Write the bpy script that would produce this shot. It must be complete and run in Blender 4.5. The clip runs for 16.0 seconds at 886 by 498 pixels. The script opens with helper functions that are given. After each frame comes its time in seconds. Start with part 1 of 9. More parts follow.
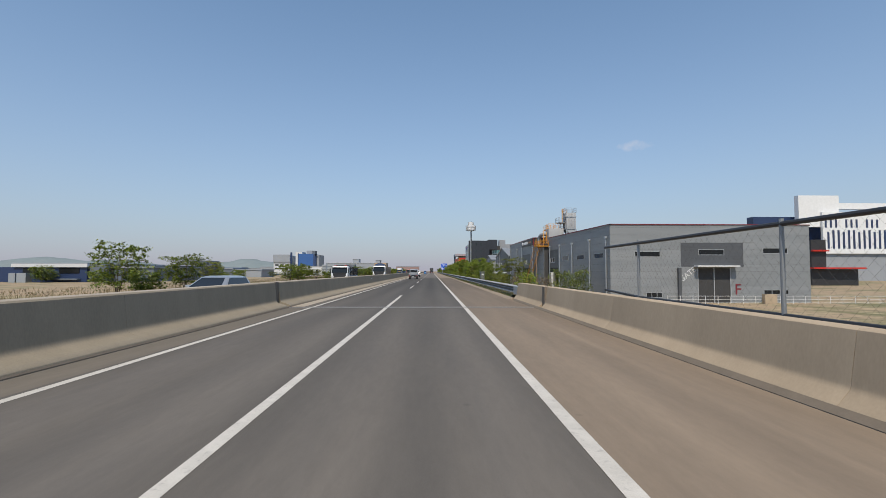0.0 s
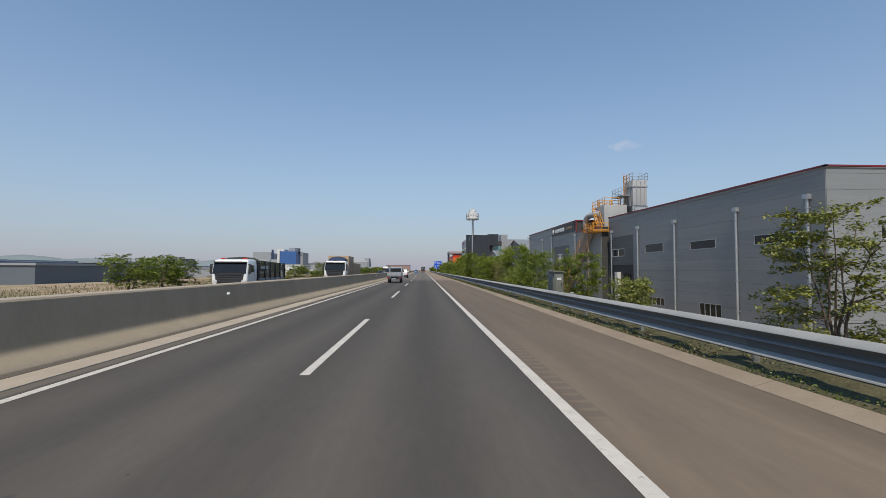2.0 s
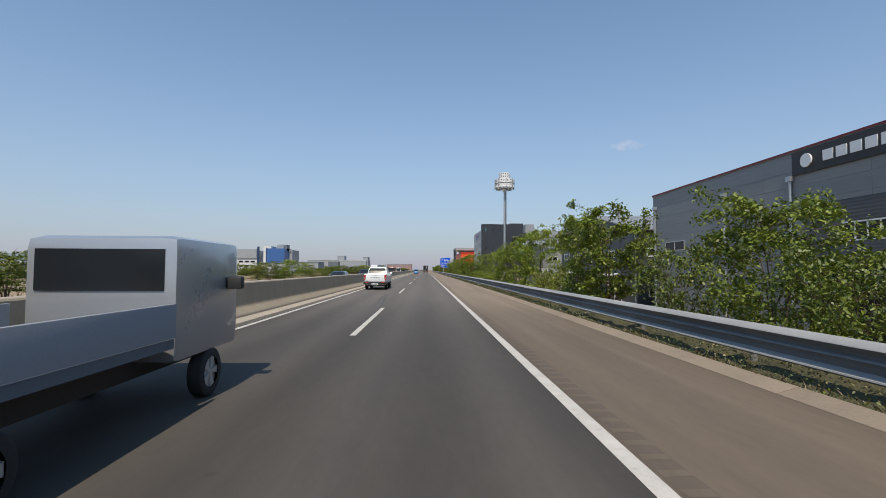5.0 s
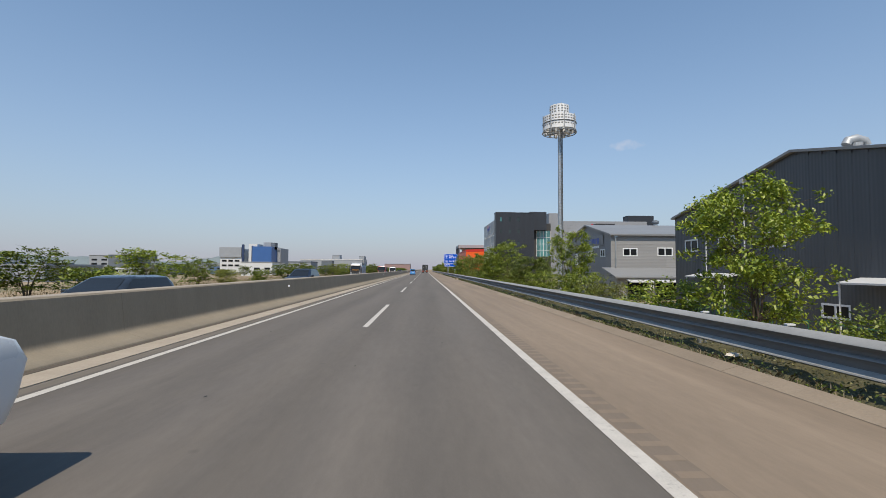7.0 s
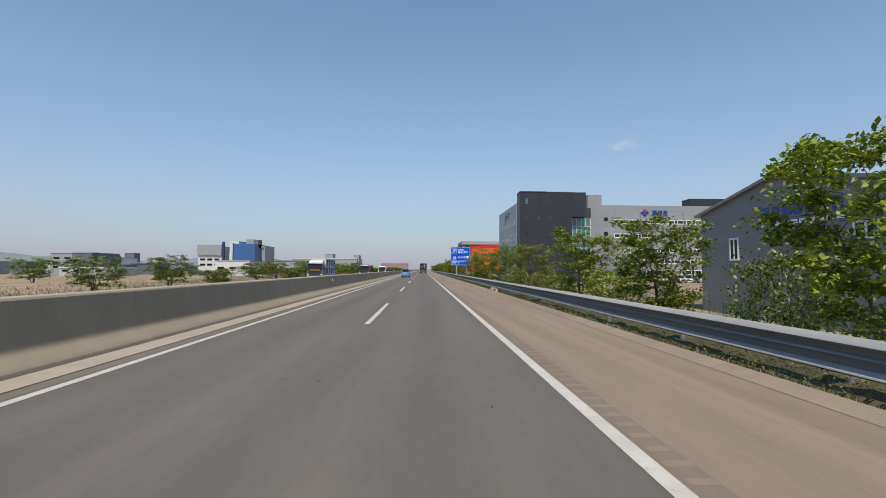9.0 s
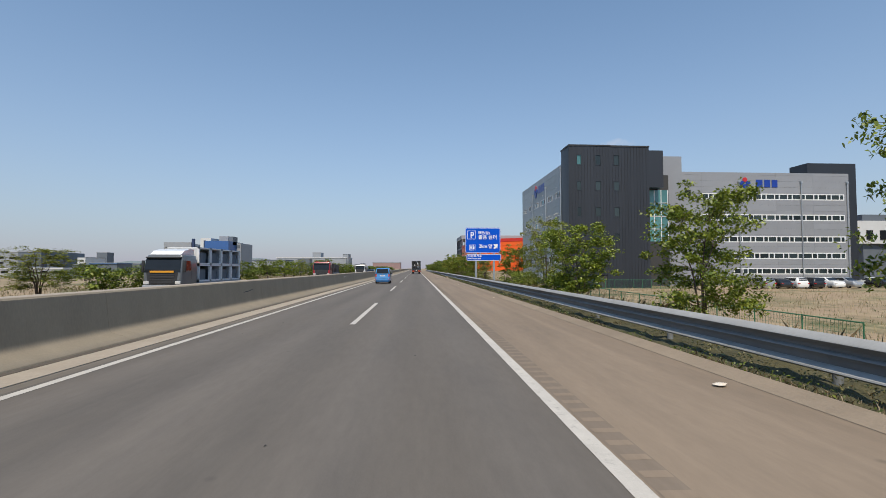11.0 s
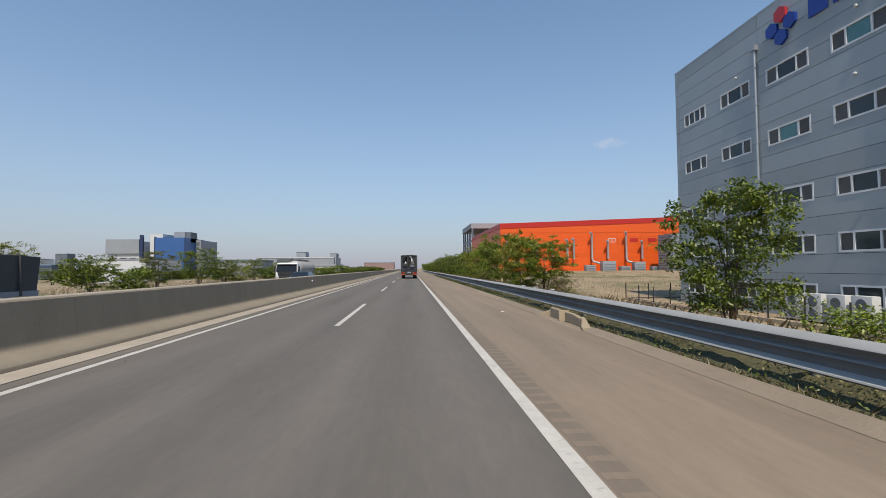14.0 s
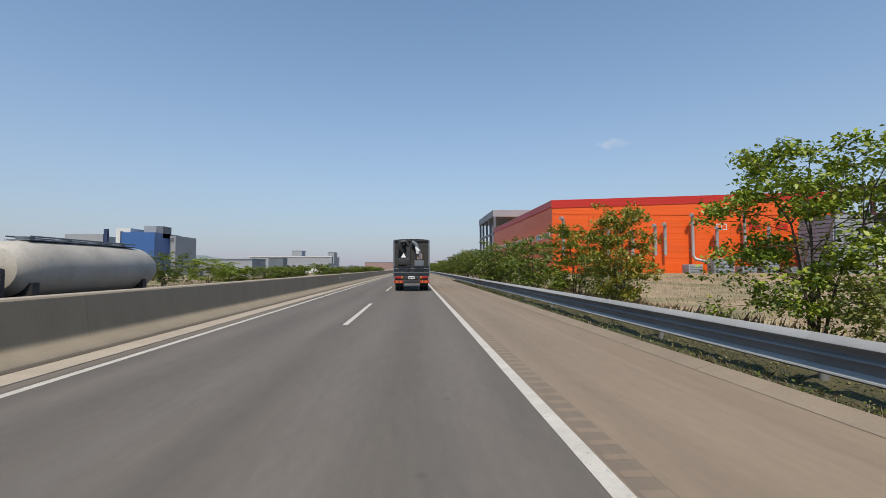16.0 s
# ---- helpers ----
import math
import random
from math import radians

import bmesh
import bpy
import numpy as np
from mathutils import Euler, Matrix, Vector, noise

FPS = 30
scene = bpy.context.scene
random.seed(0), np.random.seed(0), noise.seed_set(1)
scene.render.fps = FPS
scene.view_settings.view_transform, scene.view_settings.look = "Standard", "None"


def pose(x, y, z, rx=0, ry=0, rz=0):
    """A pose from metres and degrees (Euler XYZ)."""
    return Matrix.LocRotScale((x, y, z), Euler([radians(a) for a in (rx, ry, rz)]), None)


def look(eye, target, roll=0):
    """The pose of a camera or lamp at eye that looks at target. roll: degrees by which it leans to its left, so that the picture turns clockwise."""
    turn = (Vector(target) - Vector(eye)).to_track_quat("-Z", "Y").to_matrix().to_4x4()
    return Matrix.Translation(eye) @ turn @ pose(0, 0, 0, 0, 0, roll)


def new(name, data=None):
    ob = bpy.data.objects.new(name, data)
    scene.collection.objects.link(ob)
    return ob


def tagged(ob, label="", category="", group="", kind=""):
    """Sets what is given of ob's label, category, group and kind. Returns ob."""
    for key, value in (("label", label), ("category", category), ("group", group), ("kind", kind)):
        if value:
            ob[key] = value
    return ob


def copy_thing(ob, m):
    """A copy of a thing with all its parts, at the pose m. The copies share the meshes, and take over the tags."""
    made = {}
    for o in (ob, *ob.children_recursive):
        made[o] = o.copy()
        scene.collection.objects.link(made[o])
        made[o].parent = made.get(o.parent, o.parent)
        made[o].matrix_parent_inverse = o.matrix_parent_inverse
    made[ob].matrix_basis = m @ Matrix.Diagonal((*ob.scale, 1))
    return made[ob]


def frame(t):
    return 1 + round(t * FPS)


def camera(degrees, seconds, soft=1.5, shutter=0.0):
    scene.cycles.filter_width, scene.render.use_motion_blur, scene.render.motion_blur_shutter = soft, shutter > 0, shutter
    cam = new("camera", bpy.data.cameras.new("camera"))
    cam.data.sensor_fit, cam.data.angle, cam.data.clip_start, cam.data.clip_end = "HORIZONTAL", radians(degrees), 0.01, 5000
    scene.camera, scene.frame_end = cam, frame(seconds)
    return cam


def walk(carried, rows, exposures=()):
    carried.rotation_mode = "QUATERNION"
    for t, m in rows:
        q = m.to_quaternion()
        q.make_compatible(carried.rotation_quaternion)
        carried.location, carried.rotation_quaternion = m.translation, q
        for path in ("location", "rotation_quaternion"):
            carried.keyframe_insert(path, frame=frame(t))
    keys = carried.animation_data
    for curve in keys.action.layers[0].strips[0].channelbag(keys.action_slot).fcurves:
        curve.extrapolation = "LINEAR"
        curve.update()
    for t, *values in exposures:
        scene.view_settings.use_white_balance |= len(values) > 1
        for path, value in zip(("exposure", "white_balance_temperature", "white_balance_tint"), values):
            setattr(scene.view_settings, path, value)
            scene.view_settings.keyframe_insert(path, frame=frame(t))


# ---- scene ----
# camera: seconds, x, y, yaw, pitch, roll; the eye is 1.594 m above the road
EYE = 1.594
PATH = [
    (0, 1.977, -4.292, -1.359, 2.685, -0.091),
    (0.5, 1.927, 4.636, -1.387, 2.641, -0.024),
    (1, 1.863, 13.760, -1.993, 2.714, 0.032),
    (1.5, 1.821, 22.960, -2.206, 2.621, -0.114),
    (2, 1.788, 31.980, -2.400, 2.552, -0.166),
    (2.5, 1.759, 40.756, -1.856, 2.663, -0.421),
    (3, 1.772, 49.976, -1.907, 2.653, -0.370),
    (3.5, 1.785, 59.481, -2.215, 2.669, -0.248),
    (6, 1.700, 106.806, -2.053, 2.407, -0.308),
    (6.5, 1.675, 116.455, -2.070, 2.543, -0.288),
    (7, 1.624, 126.117, -2.218, 2.474, -0.267),
    (7.5, 1.606, 135.785, -2.328, 2.510, -0.224),
    (8, 1.584, 145.551, -2.196, 2.489, -0.228),
    (10.5, 1.733, 195.748, -3.136, 2.370, -0.240),
    (11, 1.806, 205.696, -3.229, 2.332, -0.030),
    (11.5, 1.833, 215.736, -3.307, 2.315, 0.084),
    (12, 1.901, 225.960, -3.332, 2.290, 0.094),
    (12.5, 1.938, 236.031, -3.475, 2.263, 0.013),
    (13, 1.936, 245.983, -3.689, 2.347, 0.168),
    (13.5, 2.013, 255.946, -3.854, 2.182, 0.217),
    (14, 2.079, 265.817, -3.882, 2.316, 0.431),
    (14.5, 2.046, 275.714, -3.848, 2.195, 0.161),
    (15, 2.032, 285.492, -3.722, 2.402, 0.401),
    (15.5, 1.967, 295.428, -3.629, 2.491, 0.057),
    (16, 1.944, 305.696, -3.534, 2.346, 0.215),
]
cam = camera(86.44, 16.0, soft=0.8, shutter=0.0)
walk(cam, [(t, pose(x, y, EYE, 90 + p, r, w)) for t, x, y, w, p, r in PATH],
     exposures=[(0, -0.04), (1.5, -0.05), (2.2, -0.1), (3.4, -0.08), (5.5, 0.0), (16, 0.0)])

# ---- world, sun, exposure ----
SUN_TO = Vector((-0.06, -0.68, 1.0)).normalized()
world = bpy.data.worlds.new("sky")
scene.world = world
world.use_nodes = True
wn, wl = world.node_tree.nodes, world.node_tree.links
wn.clear()
sky = wn.new("ShaderNodeTexSky")
sky.sky_type = "NISHITA"
sky.sun_disc = False
sky.sun_elevation = math.asin(SUN_TO.z)
sky.sun_rotation = math.atan2(SUN_TO.x, SUN_TO.y)
sky.altitude = 0
sky.air_density = 1.0
sky.dust_density = 0.3
sky.ozone_density = 0.6
# one small cloud low in the sky ahead
geo = wn.new("ShaderNodeTexCoord")
CLOUD = Vector((0.392, 0.888, 0.242)).normalized()
right = CLOUD.cross(Vector((0, 0, 1))).normalized()
up = right.cross(CLOUD).normalized()


def world_dot(v):
    n = wn.new("ShaderNodeVectorMath")
    n.operation = "DOT_PRODUCT"
    wl.new(geo.outputs["Generated"], n.inputs[0])
    n.inputs[1].default_value = v
    return n.outputs["Value"]


def world_math(op, a, b):
    n = wn.new("ShaderNodeMath")
    n.operation = op
    for i, v in enumerate((a, b)):
        if isinstance(v, (int, float)):
            n.inputs[i].default_value = v
        else:
            wl.new(v, n.inputs[i])
    return n.outputs[0]


cu = world_math("MULTIPLY", world_dot(right), 1 / 0.042)
cv = world_math("MULTIPLY", world_dot(up), 1 / 0.014)
cr = world_math("ADD", world_math("POWER", world_math("ABSOLUTE", cu, 0), 2), world_math("POWER", world_math("ABSOLUTE", cv, 0), 2))
cn = wn.new("ShaderNodeTexNoise")
cn.inputs["Scale"].default_value = 55
cn.inputs["Detail"].default_value = 5
wl.new(geo.outputs["Generated"], cn.inputs["Vector"])
front = world_math("GREATER_THAN", world_dot(CLOUD), 0.9)
soft_edge = world_math("SUBTRACT", world_math("MULTIPLY", cn.outputs["Fac"], 1.9), world_math("ADD", cr, 0.42))
cover = world_math("MINIMUM", world_math("MAXIMUM", world_math("MULTIPLY", soft_edge, 0.55), 0), 0.4)
cover = world_math("MULTIPLY", cover, front)
mixc = wn.new("ShaderNodeMix")
mixc.data_type = "RGBA"
wl.new(cover, mixc.inputs["Factor"])
air = wn.new("ShaderNodeMix")
air.data_type = "RGBA"
air.blend_type = "MULTIPLY"
air.inputs["Factor"].default_value = 1.0
wl.new(sky.outputs["Color"], air.inputs["A"])
air.inputs["B"].default_value = (0.82, 1.13, 1.21, 1)
wl.new(air.outputs["Result"], mixc.inputs["A"])
mixc.inputs["B"].default_value = (6.5, 6.6, 7.0, 1)
# summer haze, densest at the horizon
sep = wn.new("ShaderNodeSeparateXYZ")
wl.new(geo.outputs["Generated"], sep.inputs[0])
height = world_math("MAXIMUM", sep.outputs["Z"], 0.0)
haze = world_math("MULTIPLY", world_math("POWER", 2.718, world_math("MULTIPLY", height, -3.4)), 0.97)
mixh = wn.new("ShaderNodeMix")
mixh.data_type = "RGBA"
wl.new(haze, mixh.inputs["Factor"])
wl.new(mixc.outputs["Result"], mixh.inputs["A"])
mixh.inputs["B"].default_value = (3.05, 2.98, 3.65, 1)
bg = wn.new("ShaderNodeBackground")
bg.inputs["Strength"].default_value = 0.132
wl.new(mixh.outputs["Result"], bg.inputs["Color"])
wout = wn.new("ShaderNodeOutputWorld")
wl.new(bg.outputs[0], wout.inputs["Surface"])

sun = new("sun", bpy.data.lights.new("sun", "SUN"))
sun.data.energy = 4.3
sun.data.angle = radians(0.53)
sun.data.color = (1.0, 0.88, 0.71)
sun.matrix_world = look((0, 0, 60), Vector((0, 0, 60)) - SUN_TO)
scene.view_settings.exposure = 0.0


# ---- materials ----
def mat(name, a, b=None, scale=2.0, rough=0.6, metal=0.0, bump=0.0, fine=40.0, vary=0.0, island=False, coat=0.0,
        stretch=(1, 1, 1), spec=0.5):
    """A surface that drifts between two colours at a large and a fine scale, with relief and a spread from piece to piece."""
    m = bpy.data.materials.new(name)
    m.use_nodes = True
    n, l = m.node_tree.nodes, m.node_tree.links
    p = n["Principled BSDF"]
    b = b or tuple(c * 0.8 for c in a)
    tc = n.new("ShaderNodeTexCoord")
    mp = n.new("ShaderNodeMapping")
    mp.inputs["Scale"].default_value = stretch
    l.new(tc.outputs["Object"], mp.inputs["Vector"])
    big = n.new("ShaderNodeTexNoise")
    big.inputs["Scale"].default_value = scale
    big.inputs["Detail"].default_value = 6
    big.inputs["Roughness"].default_value = 0.65
    l.new(mp.outputs[0], big.inputs["Vector"])
    small = n.new("ShaderNodeTexNoise")
    small.inputs["Scale"].default_value = fine
    small.inputs["Detail"].default_value = 3
    l.new(mp.outputs[0], small.inputs["Vector"])
    ad = n.new("ShaderNodeMath")
    ad.operation = "MULTIPLY_ADD"
    l.new(small.outputs["Fac"], ad.inputs[0])
    ad.inputs[1].default_value = 0.45
    l.new(big.outputs["Fac"], ad.inputs[2])
    ramp = n.new("ShaderNodeMapRange")
    ramp.inputs["From Min"].default_value = 0.45
    ramp.inputs["From Max"].default_value = 1.0
    l.new(ad.outputs[0], ramp.inputs["Value"])
    mix = n.new("ShaderNodeMix")
    mix.data_type = "RGBA"
    l.new(ramp.outputs[0], mix.inputs["Factor"])
    mix.inputs["A"].default_value = (*a, 1)
    mix.inputs["B"].default_value = (*b, 1)
    col = mix.outputs["Result"]
    if vary:
        if island:
            rnd = n.new("ShaderNodeNewGeometry").outputs["Random Per Island"]
        else:
            rnd = n.new("ShaderNodeObjectInfo").outputs["Random"]
        hs = n.new("ShaderNodeHueSaturation")
        mr = n.new("ShaderNodeMapRange")
        mr.inputs["To Min"].default_value = 1 - vary
        mr.inputs["To Max"].default_value = 1 + vary
        l.new(rnd, mr.inputs["Value"])
        l.new(mr.outputs[0], hs.inputs["Value"])
        l.new(col, hs.inputs["Color"])
        col = hs.outputs["Color"]
    l.new(col, p.inputs["Base Color"])
    rr = n.new("ShaderNodeMapRange")
    rr.inputs["To Min"].default_value = max(rough - 0.08, 0.02)
    rr.inputs["To Max"].default_value = min(rough + 0.1, 1)
    l.new(big.outputs["Fac"], rr.inputs["Value"])
    l.new(rr.outputs[0], p.inputs["Roughness"])
    p.inputs["Metallic"].default_value = metal
    p.inputs["Coat Weight"].default_value = coat
    p.inputs["Specular IOR Level"].default_value = spec
    if bump:
        bp = n.new("ShaderNodeBump")
        bp.inputs["Strength"].default_value = min(bump * 2, 1)
        bp.inputs["Distance"].default_value = bump * 0.05
        l.new(small.outputs["Fac"], bp.inputs["Height"])
        l.new(bp.outputs[0], p.inputs["Normal"])
    return m


def ribbed(name, a, b, axis="Z", pitch=0.1, vary=0.05, rough=0.45, depth=0.012, streak=(0.15, 0.15, 2.2)):
    """Coated sheet metal with fine rolled ribs across the given axis."""
    m = mat(name, a, b, scale=0.5, rough=rough, fine=6, vary=vary, stretch=streak)
    n, l = m.node_tree.nodes, m.node_tree.links
    tc = n.new("ShaderNodeTexCoord")
    w = n.new("ShaderNodeTexWave")
    w.bands_direction = axis
    w.inputs["Scale"].default_value = 0.314 / pitch
    w.inputs["Distortion"].default_value = 0.0
    l.new(tc.outputs["Object"], w.inputs["Vector"])
    bp = n.new("ShaderNodeBump")
    bp.inputs["Strength"].default_value = 0.5
    bp.inputs["Distance"].default_value = depth
    l.new(w.outputs["Fac"], bp.inputs["Height"])
    l.new(bp.outputs[0], n["Principled BSDF"].inputs["Normal"])
    return m


def leafy(name, dark, light):
    m = bpy.data.materials.new(name)
    m.use_nodes = True
    n, l = m.node_tree.nodes, m.node_tree.links
    n.remove(n["Principled BSDF"])
    rnd = n.new("ShaderNodeNewGeometry").outputs["Random Per Island"]
    oi = n.new("ShaderNodeObjectInfo").outputs["Random"]
    mix = n.new("ShaderNodeMix")
    mix.data_type = "RGBA"
    l.new(rnd, mix.inputs["Factor"])
    mix.inputs["A"].default_value = (*dark, 1)
    mix.inputs["B"].default_value = (*light, 1)
    hs = n.new("ShaderNodeHueSaturation")
    mr = n.new("ShaderNodeMapRange")
    mr.inputs["To Min"].default_value = 0.8
    mr.inputs["To Max"].default_value = 1.2
    l.new(oi, mr.inputs["Value"])
    l.new(mr.outputs[0], hs.inputs["Value"])
    l.new(mix.outputs["Result"], hs.inputs["Color"])
    df = n.new("ShaderNodeBsdfDiffuse")
    tr = n.new("ShaderNodeBsdfTranslucent")
    gl = n.new("ShaderNodeBsdfGlossy")
    gl.inputs["Roughness"].default_value = 0.5
    l.new(hs.outputs[0], df.inputs["Color"])
    l.new(hs.outputs[0], tr.inputs["Color"])
    s1 = n.new("ShaderNodeMixShader")
    s1.inputs[0].default_value = 0.24
    l.new(df.outputs[0], s1.inputs[1])
    l.new(tr.outputs[0], s1.inputs[2])
    s2 = n.new("ShaderNodeMixShader")
    s2.inputs[0].default_value = 0.05
    l.new(s1.outputs[0], s2.inputs[1])
    l.new(gl.outputs[0], s2.inputs[2])
    l.new(s2.outputs[0], n["Material Output"].inputs["Surface"])
    return m


def asphalt(name, a, b, dust, dust_amount, dimmed=0.52, tracks=0.075, seam=0.0):
    """Rolled asphalt: stone grain, long wheel-track streaks, patches of dust."""
    m = mat(name, a, b, scale=1.2, rough=0.82, bump=0.1, fine=90, stretch=(1, 0.3, 1), spec=0.3)
    n, l = m.node_tree.nodes, m.node_tree.links
    p = n["Principled BSDF"]
    old = p.inputs["Base Color"].links[0].from_socket
    tc = n.new("ShaderNodeTexCoord")
    mp = n.new("ShaderNodeMapping")
    mp.inputs["Scale"].default_value = (0.9, 0.05, 1)
    l.new(tc.outputs["Object"], mp.inputs["Vector"])
    no = n.new("ShaderNodeTexNoise")
    no.inputs["Scale"].default_value = 1.4
    no.inputs["Detail"].default_value = 5
    l.new(mp.outputs[0], no.inputs["Vector"])
    mr = n.new("ShaderNodeMapRange")
    mr.inputs["From Min"].default_value = 0.35
    mr.inputs["From Max"].default_value = 0.7
    mr.inputs["To Min"].default_value = dust_amount * 0.35
    mr.inputs["To Max"].default_value = dust_amount
    l.new(no.outputs["Fac"], mr.inputs["Value"])
    mix = n.new("ShaderNodeMix")
    mix.data_type = "RGBA"
    l.new(mr.outputs[0], mix.inputs["Factor"])
    l.new(old, mix.inputs["A"])
    mix.inputs["B"].default_value = (*dust, 1)
    # scattered dark oil spots
    vo = n.new("ShaderNodeTexVoronoi")
    vo.inputs["Scale"].default_value = 0.8
    l.new(tc.outputs["Object"], vo.inputs["Vector"])
    sp = n.new("ShaderNodeMapRange")
    sp.inputs["From Min"].default_value = 0.01
    sp.inputs["From Max"].default_value = 0.055
    sp.inputs["To Min"].default_value = 0.3
    sp.inputs["To Max"].default_value = 0.0
    l.new(vo.outputs["Distance"], sp.inputs["Value"])
    mix2 = n.new("ShaderNodeMix")
    mix2.data_type = "RGBA"
    l.new(sp.outputs[0], mix2.inputs["Factor"])
    l.new(mix.outputs["Result"], mix2.inputs["A"])
    mix2.inputs["B"].default_value = (0.03, 0.028, 0.027, 1)
    # wheel tracks worn darker, and the camera's dimmer tone after the bridge put into the colour
    xyz = n.new("ShaderNodeSeparateXYZ")
    l.new(tc.outputs["Object"], xyz.inputs[0])
    tr = n.new("ShaderNodeMath")
    tr.operation = "COSINE"
    ph = n.new("ShaderNodeMath")
    ph.operation = "MULTIPLY_ADD"
    l.new(xyz.outputs["X"], ph.inputs[0])
    ph.inputs[1].default_value = 2 * math.pi / 1.75
    ph.inputs[2].default_value = 2.9
    l.new(ph.outputs[0], tr.inputs[0])
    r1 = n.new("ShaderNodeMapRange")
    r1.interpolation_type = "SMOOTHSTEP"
    for k, v in (("From Min", -25), ("From Max", 58), ("To Min", 1.0), ("To Max", dimmed)):
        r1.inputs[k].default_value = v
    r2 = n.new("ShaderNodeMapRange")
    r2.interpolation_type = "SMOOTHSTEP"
    for k, v in (("From Min", 96), ("From Max", 118), ("To Min", 0.0), ("To Max", 1 - dimmed)):
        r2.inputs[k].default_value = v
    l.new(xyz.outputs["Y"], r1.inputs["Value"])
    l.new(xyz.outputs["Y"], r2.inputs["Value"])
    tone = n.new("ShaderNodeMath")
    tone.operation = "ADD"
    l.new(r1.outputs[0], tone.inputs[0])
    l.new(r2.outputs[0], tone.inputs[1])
    worn = n.new("ShaderNodeMath")
    worn.operation = "MULTIPLY_ADD"
    l.new(tr.outputs[0], worn.inputs[0])
    worn.inputs[1].default_value = tracks
    l.new(tone.outputs[0], worn.inputs[2])
    # blotches of bitumen and patches a metre or two across
    bl = n.new("ShaderNodeTexNoise")
    bl.inputs["Scale"].default_value = 0.55
    bl.inputs["Detail"].default_value = 7
    bl.inputs["Roughness"].default_value = 0.62
    bl.inputs["Distortion"].default_value = 0.6
    lane = n.new("ShaderNodeMapping")
    lane.inputs["Scale"].default_value = (2.2, 0.16, 1)
    l.new(tc.outputs["Object"], lane.inputs["Vector"])
    l.new(lane.outputs[0], bl.inputs["Vector"])
    bm_r = n.new("ShaderNodeMapRange")
    for k, v in (("From Min", 0.32), ("From Max", 0.68), ("To Min", 0.93), ("To Max", 1.06)):
        bm_r.inputs[k].default_value = v
    l.new(bl.outputs["Fac"], bm_r.inputs["Value"])
    blot = n.new("ShaderNodeMath")
    blot.operation = "MULTIPLY"
    l.new(worn.outputs[0], blot.inputs[0])
    l.new(bm_r.outputs[0], blot.inputs[1])
    # loose chippings and rubbed spots a hand across
    gr = n.new("ShaderNodeTexNoise")
    gr.inputs["Scale"].default_value = 9
    gr.inputs["Detail"].default_value = 4
    gr.inputs["Roughness"].default_value = 0.7
    rub = n.new("ShaderNodeMapping")
    rub.inputs["Scale"].default_value = (1, 0.22, 1)
    l.new(tc.outputs["Object"], rub.inputs["Vector"])
    l.new(rub.outputs[0], gr.inputs["Vector"])
    grr = n.new("ShaderNodeMapRange")
    for k, v in (("From Min", 0.25), ("From Max", 0.75), ("To Min", 0.92), ("To Max", 1.08)):
        grr.inputs[k].default_value = v
    l.new(gr.outputs["Fac"], grr.inputs["Value"])
    grain = n.new("ShaderNodeMath")
    grain.operation = "MULTIPLY"
    l.new(blot.outputs[0], grain.inputs[0])
    l.new(grr.outputs[0], grain.inputs[1])
    blot = grain
    if seam:
        # pale dust caught along the seam between two passes of the paver
        away = n.new("ShaderNodeMath")
        away.operation = "SUBTRACT"
        l.new(xyz.outputs["X"], away.inputs[0])
        away.inputs[1].default_value = seam
        ab = n.new("ShaderNodeMath")
        ab.operation = "ABSOLUTE"
        l.new(away.outputs[0], ab.inputs[0])
        sm = n.new("ShaderNodeMapRange")
        sm.interpolation_type = "SMOOTHSTEP"
        for k, v in (("From Min", 0.02), ("From Max", 0.16), ("To Min", 1.1), ("To Max", 1.0)):
            sm.inputs[k].default_value = v
        l.new(ab.outputs[0], sm.inputs["Value"])
        pale = n.new("ShaderNodeMath")
        pale.operation = "MULTIPLY"
        l.new(grain.outputs[0], pale.inputs[0])
        l.new(sm.outputs[0], pale.inputs[1])
        blot = pale
    hs = n.new("ShaderNodeHueSaturation")
    l.new(blot.outputs[0], hs.inputs["Value"])
    l.new(mix2.outputs["Result"], hs.inputs["Color"])
    l.new(hs.outputs[0], p.inputs["Base Color"])
    return m


